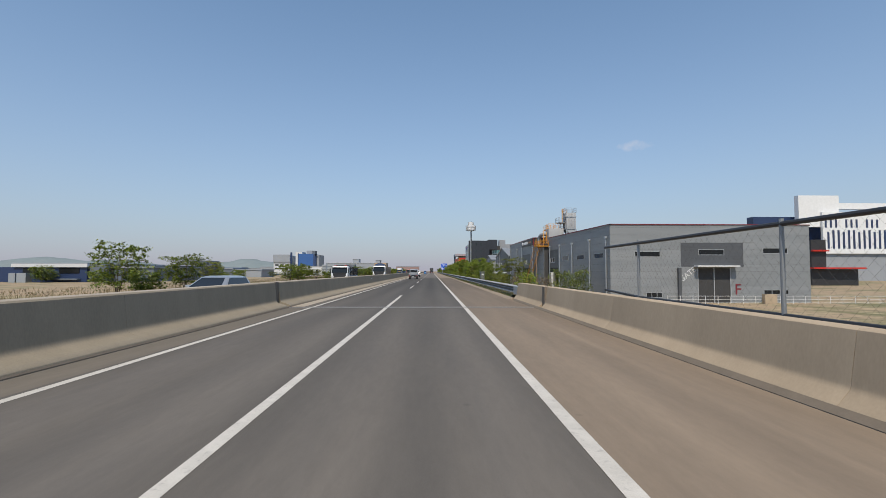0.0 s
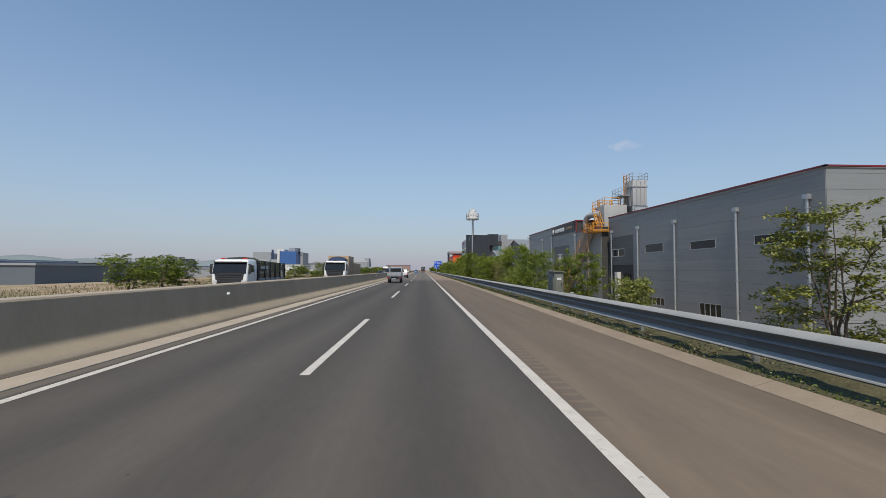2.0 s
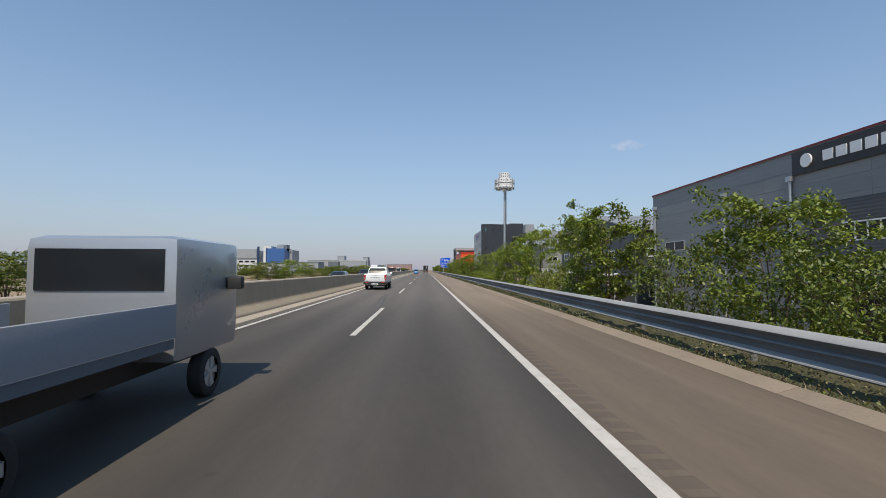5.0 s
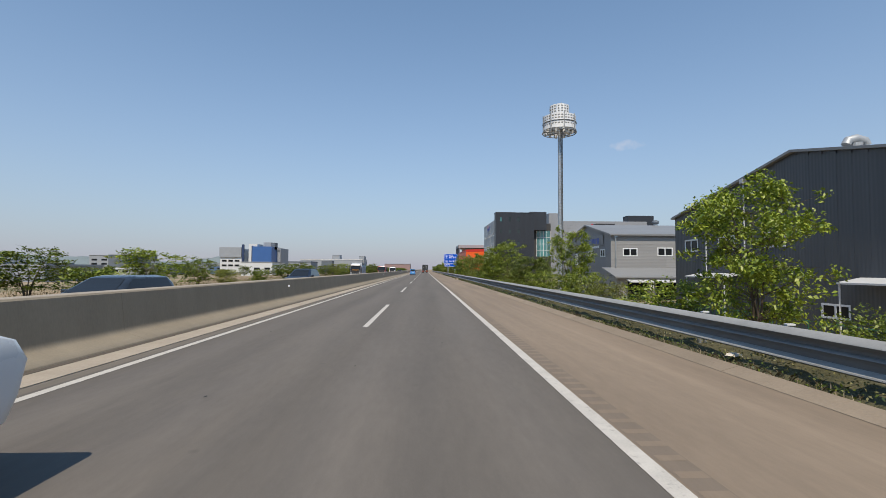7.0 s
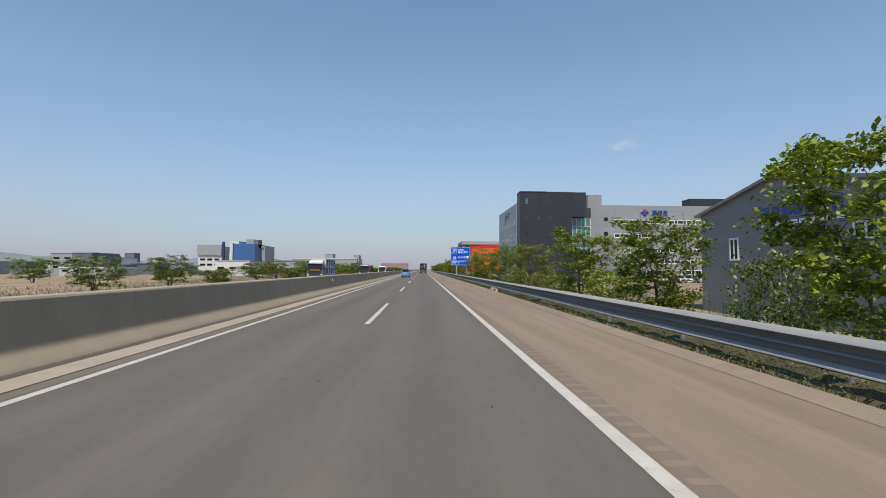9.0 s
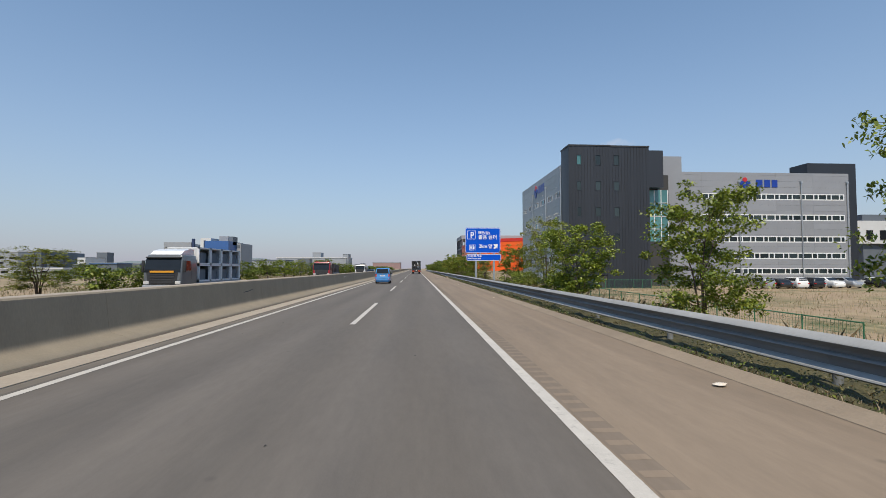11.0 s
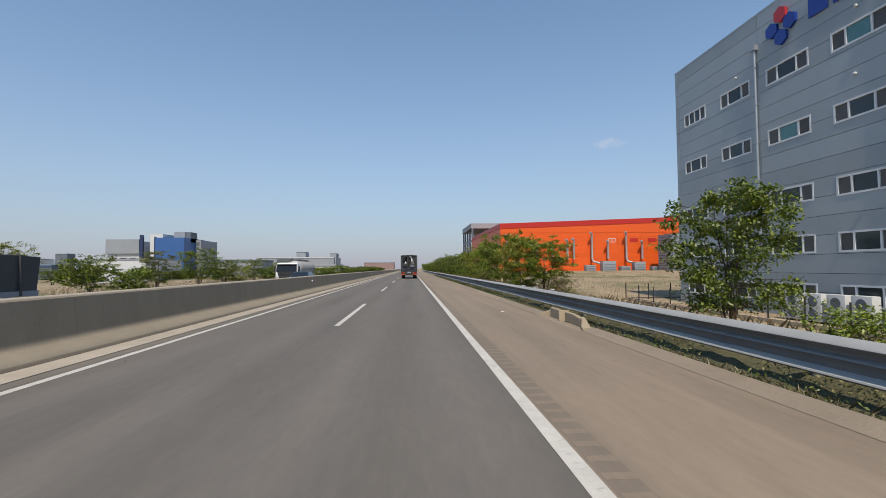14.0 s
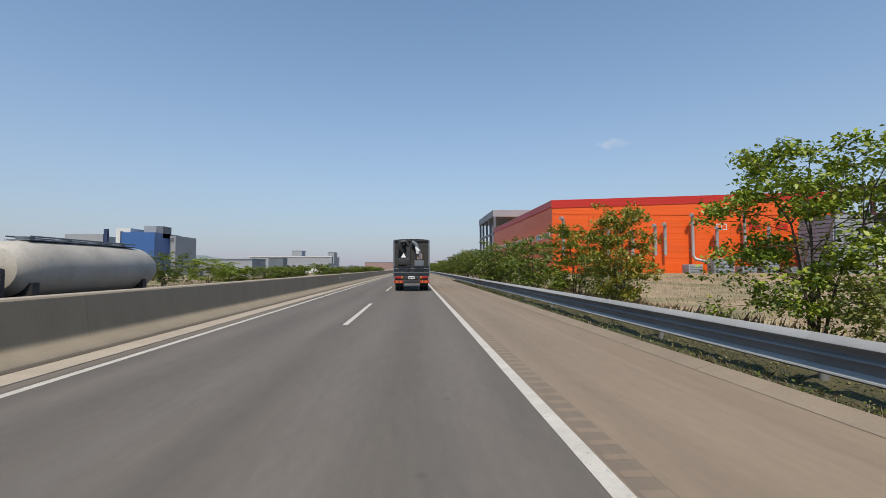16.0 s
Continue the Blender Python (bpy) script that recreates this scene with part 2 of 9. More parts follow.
def turf(name):
    """Dry soil with straw and low green growth in patches."""
    m = mat(name, (0.36, 0.265, 0.172), (0.27, 0.2, 0.128), scale=0.3, rough=0.95, bump=0.7, fine=4)
    n, l = m.node_tree.nodes, m.node_tree.links
    p = n["Principled BSDF"]
    old = p.inputs["Base Color"].links[0].from_socket
    tc = n.new("ShaderNodeTexCoord")
    for scale, lo, hi, colour in ((0.12, 0.48, 0.62, (0.085, 0.105, 0.03)), (0.45, 0.5, 0.66, (0.38, 0.305, 0.185)), (1.7, 0.55, 0.7, (0.06, 0.075, 0.022))):
        no = n.new("ShaderNodeTexNoise")
        no.inputs["Scale"].default_value = scale
        no.inputs["Detail"].default_value = 6
        l.new(tc.outputs["Object"], no.inputs["Vector"])
        mr = n.new("ShaderNodeMapRange")
        mr.inputs["From Min"].default_value = lo
        mr.inputs["From Max"].default_value = hi
        mr.inputs["To Max"].default_value = 0.75
        l.new(no.outputs["Fac"], mr.inputs["Value"])
        mx = n.new("ShaderNodeMix")
        mx.data_type = "RGBA"
        l.new(mr.outputs[0], mx.inputs["Factor"])
        l.new(old, mx.inputs["A"])
        mx.inputs["B"].default_value = (*colour, 1)
        old = mx.outputs["Result"]
    l.new(old, p.inputs["Base Color"])
    return m


M = {}
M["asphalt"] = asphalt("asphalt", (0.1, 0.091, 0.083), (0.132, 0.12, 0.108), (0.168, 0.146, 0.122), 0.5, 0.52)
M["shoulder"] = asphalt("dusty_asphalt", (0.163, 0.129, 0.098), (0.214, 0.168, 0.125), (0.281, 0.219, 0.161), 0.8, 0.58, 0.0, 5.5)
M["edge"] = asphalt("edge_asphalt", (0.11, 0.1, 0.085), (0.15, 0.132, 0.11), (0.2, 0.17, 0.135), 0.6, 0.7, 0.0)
M["paint"] = mat("road_paint", (0.6, 0.565, 0.51), (0.43, 0.405, 0.365), scale=2.5, rough=0.65, bump=0.15, fine=60)
wp, wl2 = M["paint"].node_tree.nodes, M["paint"].node_tree.links
w_no = wp.new("ShaderNodeTexNoise")
w_no.inputs["Scale"].default_value = 9
w_no.inputs["Detail"].default_value = 8
w_no.inputs["Roughness"].default_value = 0.75
w_tc = wp.new("ShaderNodeTexCoord")
wl2.new(w_tc.outputs["Object"], w_no.inputs["Vector"])
w_mr = wp.new("ShaderNodeMapRange")
for k, v in (("From Min", 0.56), ("From Max", 0.7), ("To Min", 0.0), ("To Max", 0.7)):
    w_mr.inputs[k].default_value = v
wl2.new(w_no.outputs["Fac"], w_mr.inputs["Value"])
w_mx = wp.new("ShaderNodeMix")
w_mx.data_type = "RGBA"
wl2.new(w_mr.outputs[0], w_mx.inputs["Factor"])
wl2.new(wp["Principled BSDF"].inputs["Base Color"].links[0].from_socket, w_mx.inputs["A"])
w_mx.inputs["B"].default_value = (0.17, 0.16, 0.15, 1)
wl2.new(w_mx.outputs["Result"], wp["Principled BSDF"].inputs["Base Color"])
M["rumble"] = asphalt("shaded_rumble_dust", (0.143, 0.116, 0.092), (0.184, 0.149, 0.116), (0.228, 0.182, 0.14), 0.7, 0.58, 0.0)
M["joint"] = mat("joint_steel", (0.2, 0.19, 0.18), (0.32, 0.3, 0.28), rough=0.5, metal=0.3)
M["concrete"] = mat("concrete", (0.43, 0.34, 0.24), (0.33, 0.26, 0.183), scale=0.8, rough=0.85, bump=0.06, fine=30, vary=0.05, stretch=(1, 1, 0.35))
M["median_concrete"] = mat("median_concrete", (0.3, 0.256, 0.19), (0.215, 0.183, 0.136), scale=0.7, rough=0.85, bump=0.06, fine=30, vary=0.05, stretch=(1, 1, 0.35))
M["kerb"] = mat("kerb_concrete", (0.285, 0.228, 0.168), (0.21, 0.169, 0.126), scale=1.0, rough=0.88, bump=0.3, fine=25, vary=0.08)
M["gutter"] = mat("gutter_concrete", (0.42, 0.36, 0.29), (0.31, 0.265, 0.21), scale=1.2, rough=0.85, bump=0.2, fine=25, vary=0.06)
M["drain"] = mat("drain_concrete", (0.4, 0.325, 0.225), (0.3, 0.24, 0.165), scale=1.4, rough=0.88, bump=0.15, fine=25, vary=0.05)
M["black_foot"] = mat("dark_brown", (0.14, 0.115, 0.088), (0.19, 0.155, 0.12), scale=3, rough=0.9)
M["soil"] = turf("soil")
M["tyre_mark"] = mat("tyre_mark", (0.05, 0.049, 0.048), (0.085, 0.083, 0.08), scale=4, rough=0.8)
M["crack"] = mat("crack", (0.022, 0.021, 0.02), (0.035, 0.033, 0.03), rough=0.9)
M["galv"] = mat("galvanised", (0.5, 0.53, 0.56), (0.38, 0.41, 0.44), scale=1.5, rough=0.42, metal=0.65, fine=25, vary=0.06)
M["rail_steel"] = mat("shaded_galvanised", (0.15, 0.163, 0.17), (0.098, 0.108, 0.114), scale=1.6, rough=0.6, metal=0.0, spec=0.25, fine=30, vary=0.12, stretch=(1, 0.15, 1.5))
M["galv_old"] = mat("galvanised_old", (0.3, 0.315, 0.33), (0.22, 0.23, 0.24), scale=2, rough=0.55, metal=0.5)
M["steel"] = mat("painted_steel", (0.42, 0.44, 0.46), (0.34, 0.36, 0.38), rough=0.5, metal=0.3)
M["white"] = mat("white_paint", (0.76, 0.77, 0.78), (0.66, 0.67, 0.68), scale=1, rough=0.45)
M["offwhite"] = mat("offwhite_sheet", (0.6, 0.61, 0.62), (0.52, 0.53, 0.54), scale=0.3, rough=0.55)
M["plant_grey"] = mat("weathered_plant_grey", (0.4, 0.405, 0.41), (0.31, 0.315, 0.325), scale=0.8, rough=0.6, stretch=(1, 1, 0.3))
M["dark"] = mat("dark_plastic", (0.022, 0.022, 0.024), (0.035, 0.035, 0.037), rough=0.5)
M["rubber"] = mat("rubber", (0.018, 0.018, 0.018), (0.03, 0.029, 0.028), rough=0.8)
M["rim"] = mat("alloy_rim", (0.55, 0.56, 0.57), (0.45, 0.46, 0.47), rough=0.35, metal=0.6)
M["glass"] = mat("tinted_glass", (0.012, 0.014, 0.017), (0.018, 0.021, 0.025), scale=0.4, rough=0.06, spec=0.35, fine=2)
M["pane"] = mat("window_glass", (0.035, 0.05, 0.055), (0.02, 0.028, 0.03), scale=0.4, rough=0.06, spec=0.5, fine=1, vary=0.4)
M["pane_dark"] = mat("dark_window_glass", (0.012, 0.014, 0.016), (0.02, 0.022, 0.024), scale=0.4, rough=0.08, spec=0.22, fine=1, vary=0.3)
M["pane_teal"] = mat("teal_glass", (0.1, 0.26, 0.27), (0.06, 0.19, 0.2), scale=0.5, rough=0.08, spec=0.8, fine=1, vary=0.3)
M["red_lamp"] = mat("red_lamp", (0.42, 0.012, 0.012), (0.3, 0.008, 0.008), rough=0.15, coat=0.6)
M["clear_lamp"] = mat("clear_lamp", (0.6, 0.58, 0.55), (0.5, 0.5, 0.5), rough=0.12, coat=0.5)
M["orange_lamp"] = mat("orange_lamp", (0.7, 0.2, 0.03), (0.6, 0.15, 0.02), rough=0.25)
M["red_reflector"] = mat("red_reflector", (0.5, 0.03, 0.02), (0.35, 0.02, 0.015), rough=0.3)
M["chrome"] = mat("chrome", (0.7, 0.7, 0.72), (0.6, 0.6, 0.62), rough=0.15, metal=1)
M["sign_blue"] = mat("sign_blue", (0.001, 0.085, 0.58), (0.001, 0.075, 0.52), scale=1, rough=0.5, spec=0.15)
M["sign_white"] = mat("sign_white", (0.8, 0.81, 0.83), (0.74, 0.75, 0.77), rough=0.4)
M["f_wall"] = ribbed("grey_sheet", (0.24, 0.254, 0.266), (0.192, 0.206, 0.219), "Z", 0.2, 0.06, depth=0.004)
M["f_dark"] = ribbed("charcoal_sheet", (0.085, 0.09, 0.1), (0.065, 0.07, 0.078), "Z", 0.2, 0.05)
M["red_trim"] = mat("red_trim", (0.2, 0.02, 0.025), (0.14, 0.015, 0.02), rough=0.5)
M["red_letter"] = mat("red_letter", (0.2, 0.02, 0.03), (0.16, 0.015, 0.025), rough=0.6)
M["wd_wall"] = ribbed("slate_sheet", (0.07, 0.076, 0.086), (0.055, 0.06, 0.068), "Y", 0.25, 0.04, streak=(2, 2, 0.1))
M["roof_grey"] = ribbed("roof_sheet", (0.235, 0.242, 0.25), (0.19, 0.197, 0.205), "X", 0.3, 0.03)
M["ts_wall"] = ribbed("light_grey_sheet", (0.3, 0.298, 0.295), (0.25, 0.248, 0.245), "Z", 0.2, 0.05)
M["ts_gable"] = ribbed("mid_grey_sheet", (0.2, 0.205, 0.222), (0.165, 0.17, 0.185), "Y", 0.3, 0.04)
M["d_wall"] = mat("black_standing_seam", (0.034, 0.039, 0.05), (0.028, 0.032, 0.041), scale=0.5, rough=0.45, vary=0.08, metal=0.2, stretch=(1, 1, 0.12))
M["screen"] = mat("insect_screen", (0.11, 0.105, 0.1), (0.075, 0.072, 0.07), scale=1, rough=0.5, vary=0.25)
M["n_panel"] = mat("slate_panel", (0.37, 0.41, 0.435), (0.32, 0.355, 0.377), scale=0.4, rough=0.5, vary=0.07, metal=0.1)
M["m_panel"] = mat("silver_panel", (0.31, 0.32, 0.345), (0.27, 0.28, 0.3), scale=0.4, rough=0.45, vary=0.05, metal=0.2)
M["groove"] = mat("joint_shadow", (0.035, 0.036, 0.038), (0.05, 0.05, 0.052), rough=0.8)
M["logo_blue"] = mat("logo_blue", (0.01, 0.05, 0.32), (0.01, 0.04, 0.28), rough=0.35)
M["logo_red"] = mat("logo_red", (0.55, 0.03, 0.04), (0.45, 0.025, 0.03), rough=0.35)
M["orange"] = ribbed("orange_sheet", (0.8, 0.115, 0.012), (0.7, 0.095, 0.01), "Z", 0.5, 0.05)
M["orange_red"] = ribbed("red_sheet", (0.5, 0.025, 0.015), (0.43, 0.02, 0.012), "Z", 0.5, 0.04)
M["maroon"] = mat("red_oxide", (0.085, 0.02, 0.024), (0.06, 0.016, 0.018), rough=0.6)
M["yellow"] = mat("yellow_paint", (0.72, 0.33, 0.02), (0.6, 0.26, 0.02), rough=0.5)
M["blue_wall"] = mat("blue_cladding", (0.045, 0.12, 0.33), (0.035, 0.1, 0.28), scale=0.1, rough=0.4)
M["navy"] = mat("navy_cladding", (0.02, 0.035, 0.09), (0.025, 0.045, 0.11), scale=0.1, rough=0.4)
M["far_grey"] = mat("far_grey", (0.3, 0.32, 0.35), (0.24, 0.26, 0.29), scale=0.08, rough=0.7)
M["blue_roof"] = mat("blue_sheet_roof", (0.1, 0.17, 0.3), (0.08, 0.14, 0.25), scale=0.1, rough=0.5)
M["far_pale"] = mat("far_pale_grey", (0.44, 0.45, 0.46), (0.35, 0.36, 0.37), scale=0.08, rough=0.7)
# haze put into the colour: far_dark is lightened, far_pink paled
M["far_dark"] = mat("far_dark", (0.13, 0.15, 0.18), (0.1, 0.12, 0.145), scale=0.08, rough=0.6)
M["far_pink"] = mat("hazed_red_sheet", (0.3, 0.2, 0.19), (0.25, 0.17, 0.165), scale=0.08, rough=0.7)
M["green_fence"] = mat("green_fence", (0.04, 0.17, 0.09), (0.03, 0.14, 0.07), rough=0.5)
M["bark"] = mat("bark", (0.12, 0.09, 0.065), (0.075, 0.056, 0.042), scale=6, rough=0.9, bump=0.5, stretch=(1, 1, 0.2))
M["leaf"] = leafy("leaf_green", (0.066, 0.118, 0.012), (0.29, 0.345, 0.03))
M["leaf_dark"] = leafy("leaf_dark_green", (0.048, 0.086, 0.012), (0.205, 0.25, 0.027))
M["leaf_olive"] = leafy("leaf_olive", (0.1, 0.13, 0.02), (0.27, 0.28, 0.05))
M["leaf_red"] = leafy("leaf_reddish", (0.1, 0.16, 0.015), (0.34, 0.28, 0.03))
M["leaf_brown"] = leafy("leaf_brown", (0.13, 0.09, 0.045), (0.24, 0.18, 0.09))
M["grass_dry"] = leafy("grass_dry", (0.17, 0.125, 0.065), (0.32, 0.25, 0.14))
M["grass_green"] = leafy("grass_green", (0.055, 0.08, 0.018), (0.15, 0.18, 0.045))
M["left_weed"] = leafy("left_weed", (0.13, 0.13, 0.04), (0.27, 0.26, 0.1))
M["left_straw"] = leafy("left_straw", (0.26, 0.2, 0.11), (0.44, 0.35, 0.2))
M["verge_dry"] = leafy("verge_straw", (0.16, 0.125, 0.07), (0.3, 0.24, 0.14))
M["verge_green"] = leafy("verge_weed", (0.13, 0.135, 0.045), (0.3, 0.27, 0.11))
M["field_straw"] = leafy("field_straw", (0.32, 0.25, 0.14), (0.5, 0.41, 0.25))
M["verge_mat"] = mat("verge_growth", (0.038, 0.04, 0.017), (0.112, 0.1, 0.048), scale=1.6, rough=0.95, bump=0.9, fine=18)
M["rail_mid"] = mat("half_lit_zinc", (0.24, 0.25, 0.255), (0.17, 0.18, 0.185), scale=1.5, rough=0.55, spec=0.3, fine=30, vary=0.08)
M["rail_lip"] = mat("sunlit_zinc", (0.4, 0.4, 0.39), (0.31, 0.31, 0.303), scale=1.5, rough=0.55, spec=0.3, fine=30, vary=0.08)
M["tall_straw"] = leafy("tall_straw", (0.34, 0.25, 0.14), (0.55, 0.43, 0.26))
# distance haze is put into the bluish grey of the woods
M["hill"] = mat("hazy_woods", (0.15, 0.19, 0.2), (0.19, 0.225, 0.235), scale=0.02, rough=0.95, fine=0.2)
M["white_car"] = mat("white_car_paint", (0.78, 0.79, 0.79), (0.74, 0.75, 0.76), scale=0.8, rough=0.28, coat=0.6)
M["cabinet_grey"] = mat("cabinet_grey", (0.15, 0.155, 0.135), (0.115, 0.12, 0.105), scale=2, rough=0.6)
M["blue_car"] = mat("blue_car_paint", (0.075, 0.27, 0.6), (0.068, 0.25, 0.56), scale=0.8, rough=0.25, coat=0.7)
M["silver_car"] = mat("silver_car_paint", (0.42, 0.43, 0.45), (0.38, 0.39, 0.41), scale=0.8, rough=0.28, metal=0.5, coat=0.6)
M["black_car"] = mat("black_car_paint", (0.02, 0.022, 0.026), (0.016, 0.018, 0.02), scale=0.8, rough=0.25, coat=0.7)
M["far_dark_car"] = mat("slate_cab_paint", (0.12, 0.13, 0.145), (0.1, 0.11, 0.12), scale=0.8, rough=0.3, coat=0.5)
M["bed_grey"] = mat("sooty_steel", (0.07, 0.072, 0.075), (0.045, 0.046, 0.05), scale=0.8, rough=0.6)
M["navy_car"] = mat("navy_car_paint", (0.014, 0.02, 0.038), (0.011, 0.016, 0.03), scale=0.8, rough=0.32, coat=0.15, spec=0.35)
M["red_cab"] = mat("red_cab_paint", (0.36, 0.02, 0.03), (0.3, 0.016, 0.024), scale=0.8, rough=0.3, coat=0.5)
M["tarp"] = mat("black_tarp", (0.02, 0.023, 0.024), (0.035, 0.038, 0.038), scale=2, rough=0.75, bump=0.6, fine=9)
M["tarp_blue"] = mat("blue_tarp", (0.03, 0.05, 0.1), (0.022, 0.038, 0.08), scale=2, rough=0.6, bump=0.5, fine=6)
M["cardboard"] = mat("cardboard", (0.44, 0.31, 0.2), (0.36, 0.25, 0.16), scale=0.8, rough=0.85, vary=0.12)
M["tan_cloth"] = mat("tan_cloth", (0.36, 0.24, 0.16), (0.28, 0.18, 0.12), rough=0.9)
M["litter"] = mat("litter", (0.7, 0.68, 0.64), (0.6, 0.5, 0.38), scale=8, rough=0.8)


# ---- mesh helpers ----
def box(bm, x0, x1, y0, y1, z0, z1, bevel=0.0):
    vs = [bm.verts.new((x, y, z)) for x in (x0, x1) for y in (y0, y1) for z in (z0, z1)]
    fs = [bm.faces.new([vs[i] for i in q]) for q in
          ((0, 1, 3, 2), (4, 6, 7, 5), (0, 4, 5, 1), (2, 3, 7, 6), (0, 2, 6, 4), (1, 5, 7, 3))]
    if bevel:
        es = list({e for f in fs for e in f.edges})
        bmesh.ops.bevel(bm, geom=es, offset=bevel, segments=2, affect="EDGES", profile=0.6)


def rod(bm, a, b, r0, r1=None, n=10, caps=True):
    a, b = Vector(a), Vector(b)
    r1 = r0 if r1 is None else r1
    d = (b - a).normalized()
    s = d.orthogonal().normalized()
    t = d.cross(s)
    rings = []
    for c, r in ((a, r0), (b, r1)):
        rings.append([bm.verts.new(c + r * (math.cos(2 * math.pi * i / n) * s + math.sin(2 * math.pi * i / n) * t)) for i in range(n)])
    for i in range(n):
        j = (i + 1) % n
        bm.faces.new((rings[0][i], rings[0][j], rings[1][j], rings[1][i]))
    if caps:
        bm.faces.new(rings[0][::-1])
        bm.faces.new(rings[1])


def pipe(bm, pts, r, n=10):
    """A tube through the points; r is one radius or one for each point."""
    pts = [Vector(p) for p in pts]
    rs = r if isinstance(r, (list, tuple)) else [r] * len(pts)
    rings = []
    s = None
    for i, p in enumerate(pts):
        d = (pts[min(i + 1, len(pts) - 1)] - pts[max(i - 1, 0)]).normalized()
        s = d.orthogonal().normalized() if s is None else (s - d * s.dot(d)).normalized()
        t = d.cross(s)
        rings.append([bm.verts.new(p + rs[i] * (math.cos(2 * math.pi * k / n) * s + math.sin(2 * math.pi * k / n) * t)) for k in range(n)])
    for a, b in zip(rings, rings[1:]):
        for i in range(n):
            j = (i + 1) % n
            bm.faces.new((a[i], a[j], b[j], b[i]))
    bm.faces.new(rings[0][::-1])
    bm.faces.new(rings[-1])


def prism(bm, poly, axis, a, b):
    """A polygon drawn in the two other axes, drawn out from a to b along axis (0, 1 or 2)."""
    def at(p, v):
        c = list(p)
        c.insert(axis, v)
        return bm.verts.new(c)
    lo, hi = [at(p, a) for p in poly], [at(p, b) for p in poly]
    n = len(poly)
    for i in range(n):
        j = (i + 1) % n
        bm.faces.new((lo[i], lo[j], hi[j], hi[i]))
    bm.faces.new(lo[::-1])
    bm.faces.new(hi)


def mesh_of(name, bm, material, smooth=False):
    bmesh.ops.recalc_face_normals(bm, faces=bm.faces)
    me = bpy.data.meshes.new(name)
    bm.to_mesh(me)
    bm.free()
    me.materials.append(M[material] if isinstance(material, str) else material)
    if smooth:
        me.polygons.foreach_set("use_smooth", [True] * len(me.polygons))
        me.set_sharp_from_angle(angle=radians(38))
    return me


def part(name, bm, material, parent, label="", smooth=False):
    ob = new(name, mesh_of(name, bm, material, smooth))
    ob.parent = parent
    if label:
        ob["label"] = label
    return ob


def thing(name, label, category, group="", kind="", at=(0, 0, 0)):
    ob = new(name)
    ob.location = at
    ob.empty_display_size = 0.3
    return tagged(ob, label, category, group, kind)


def solid(name, bm, material, label, category, group="", kind="", smooth=False):
    return tagged(new(name, mesh_of(name, bm, material, smooth)), label, category, group, kind)


def part_box(name, parent, material, *dims, bevel=0.0, label=""):
    bm = bmesh.new()
    box(bm, *dims, bevel=bevel)
    return part(name, bm, material, parent, label, smooth=bevel > 0)


def raw_mesh(name, verts, faces, material):
    me = bpy.data.meshes.new(name)
    me.from_pydata(verts, [], faces)
    me.materials.append(M[material])
    return me


rng = random.Random(7)


# ---- ground ----
def lerp(y, pts):
    return float(np.interp(y, [p[0] for p in pts], [p[1] for p in pts]))


RIGHT_LEVEL = [(-200, -2.9), (110, -2.6), (150, -2.3), (200, -2.0), (250, -1.25), (300, -1.35), (335, -0.5), (372, 0.7), (600, 0.8), (1500, -1.5)]


def ground_z(x, y):
    if x > 6.4:
        low = lerp(y, RIGHT_LEVEL)
        k = min(max((x - 8.2) / 6.5, 0), 1)
        k = k * k * (3 - 2 * k)
        bump = 0.06 * noise.noise((x * 0.3, y * 0.3, 0)) if x > 7.5 else 0
        return -0.05 + k * (low + 0.05) + bump
    if x < -17:
        k = min(max((-x - 38) / 40, 0), 1)
        return -0.35 + 0.32 * min((-17 - x) / 2, 1) - k * 1.6 - 3.0 * min(max((-x - 60) / 60, 0), 1) * min(max((y - 230) / 200, 0), 1) + 0.07 * noise.noise((x * 0.3, y * 0.3, 3))
    return -0.85


def axis_steps(near, far, lo, hi, mid):
    out, v, s = [], mid, near
    while v < hi:
        out.append(v)
        v += s
        s = min(s * 1.06, far)
    out.append(hi)
    v, s = mid - near, near
    while v > lo:
        out.insert(0, v)
        v -= s
        s = min(s * 1.06, far)
    out.insert(0, lo)
    return out


gx = sorted(set([round(v, 2) for v in axis_steps(0.9, 120, 6.5, 2600, 6.5)] + [round(-v, 2) for v in axis_steps(1.2, 120, 17.0, 2600, 17.0)] + [-16.6, 6.0]))
gy = [round(v, 2) for v in axis_steps(3.0, 120, -500, 4200, 150)]
gv = [(x, y, ground_z(x, y)) for y in gy for x in gx]
nx = len(gx)
gf = [(j * nx + i, j * nx + i + 1, (j + 1) * nx + i + 1, (j + 1) * nx + i) for j in range(len(gy) - 1) for i in range(nx - 1)]
ground = tagged(new("ground", raw_mesh("ground", gv, gf, "soil")), "dry brown soil and sparse grass beside the motorway", "ground", kind="structure")
ground.data.polygons.foreach_set("use_smooth", [True] * len(ground.data.polygons))

Y0, Y1 = -60.0, 1400.0
JOINT_Y = 16.6
BAR_END = 22.2


def strip(name, material, x0, x1, z0, z1, y0, y1, label, category, step=40):
    bm = bmesh.new()
    box(bm, x0, x1, y0, y1, z0, z1)
    return solid(name, bm, material, label, category, kind="structure")


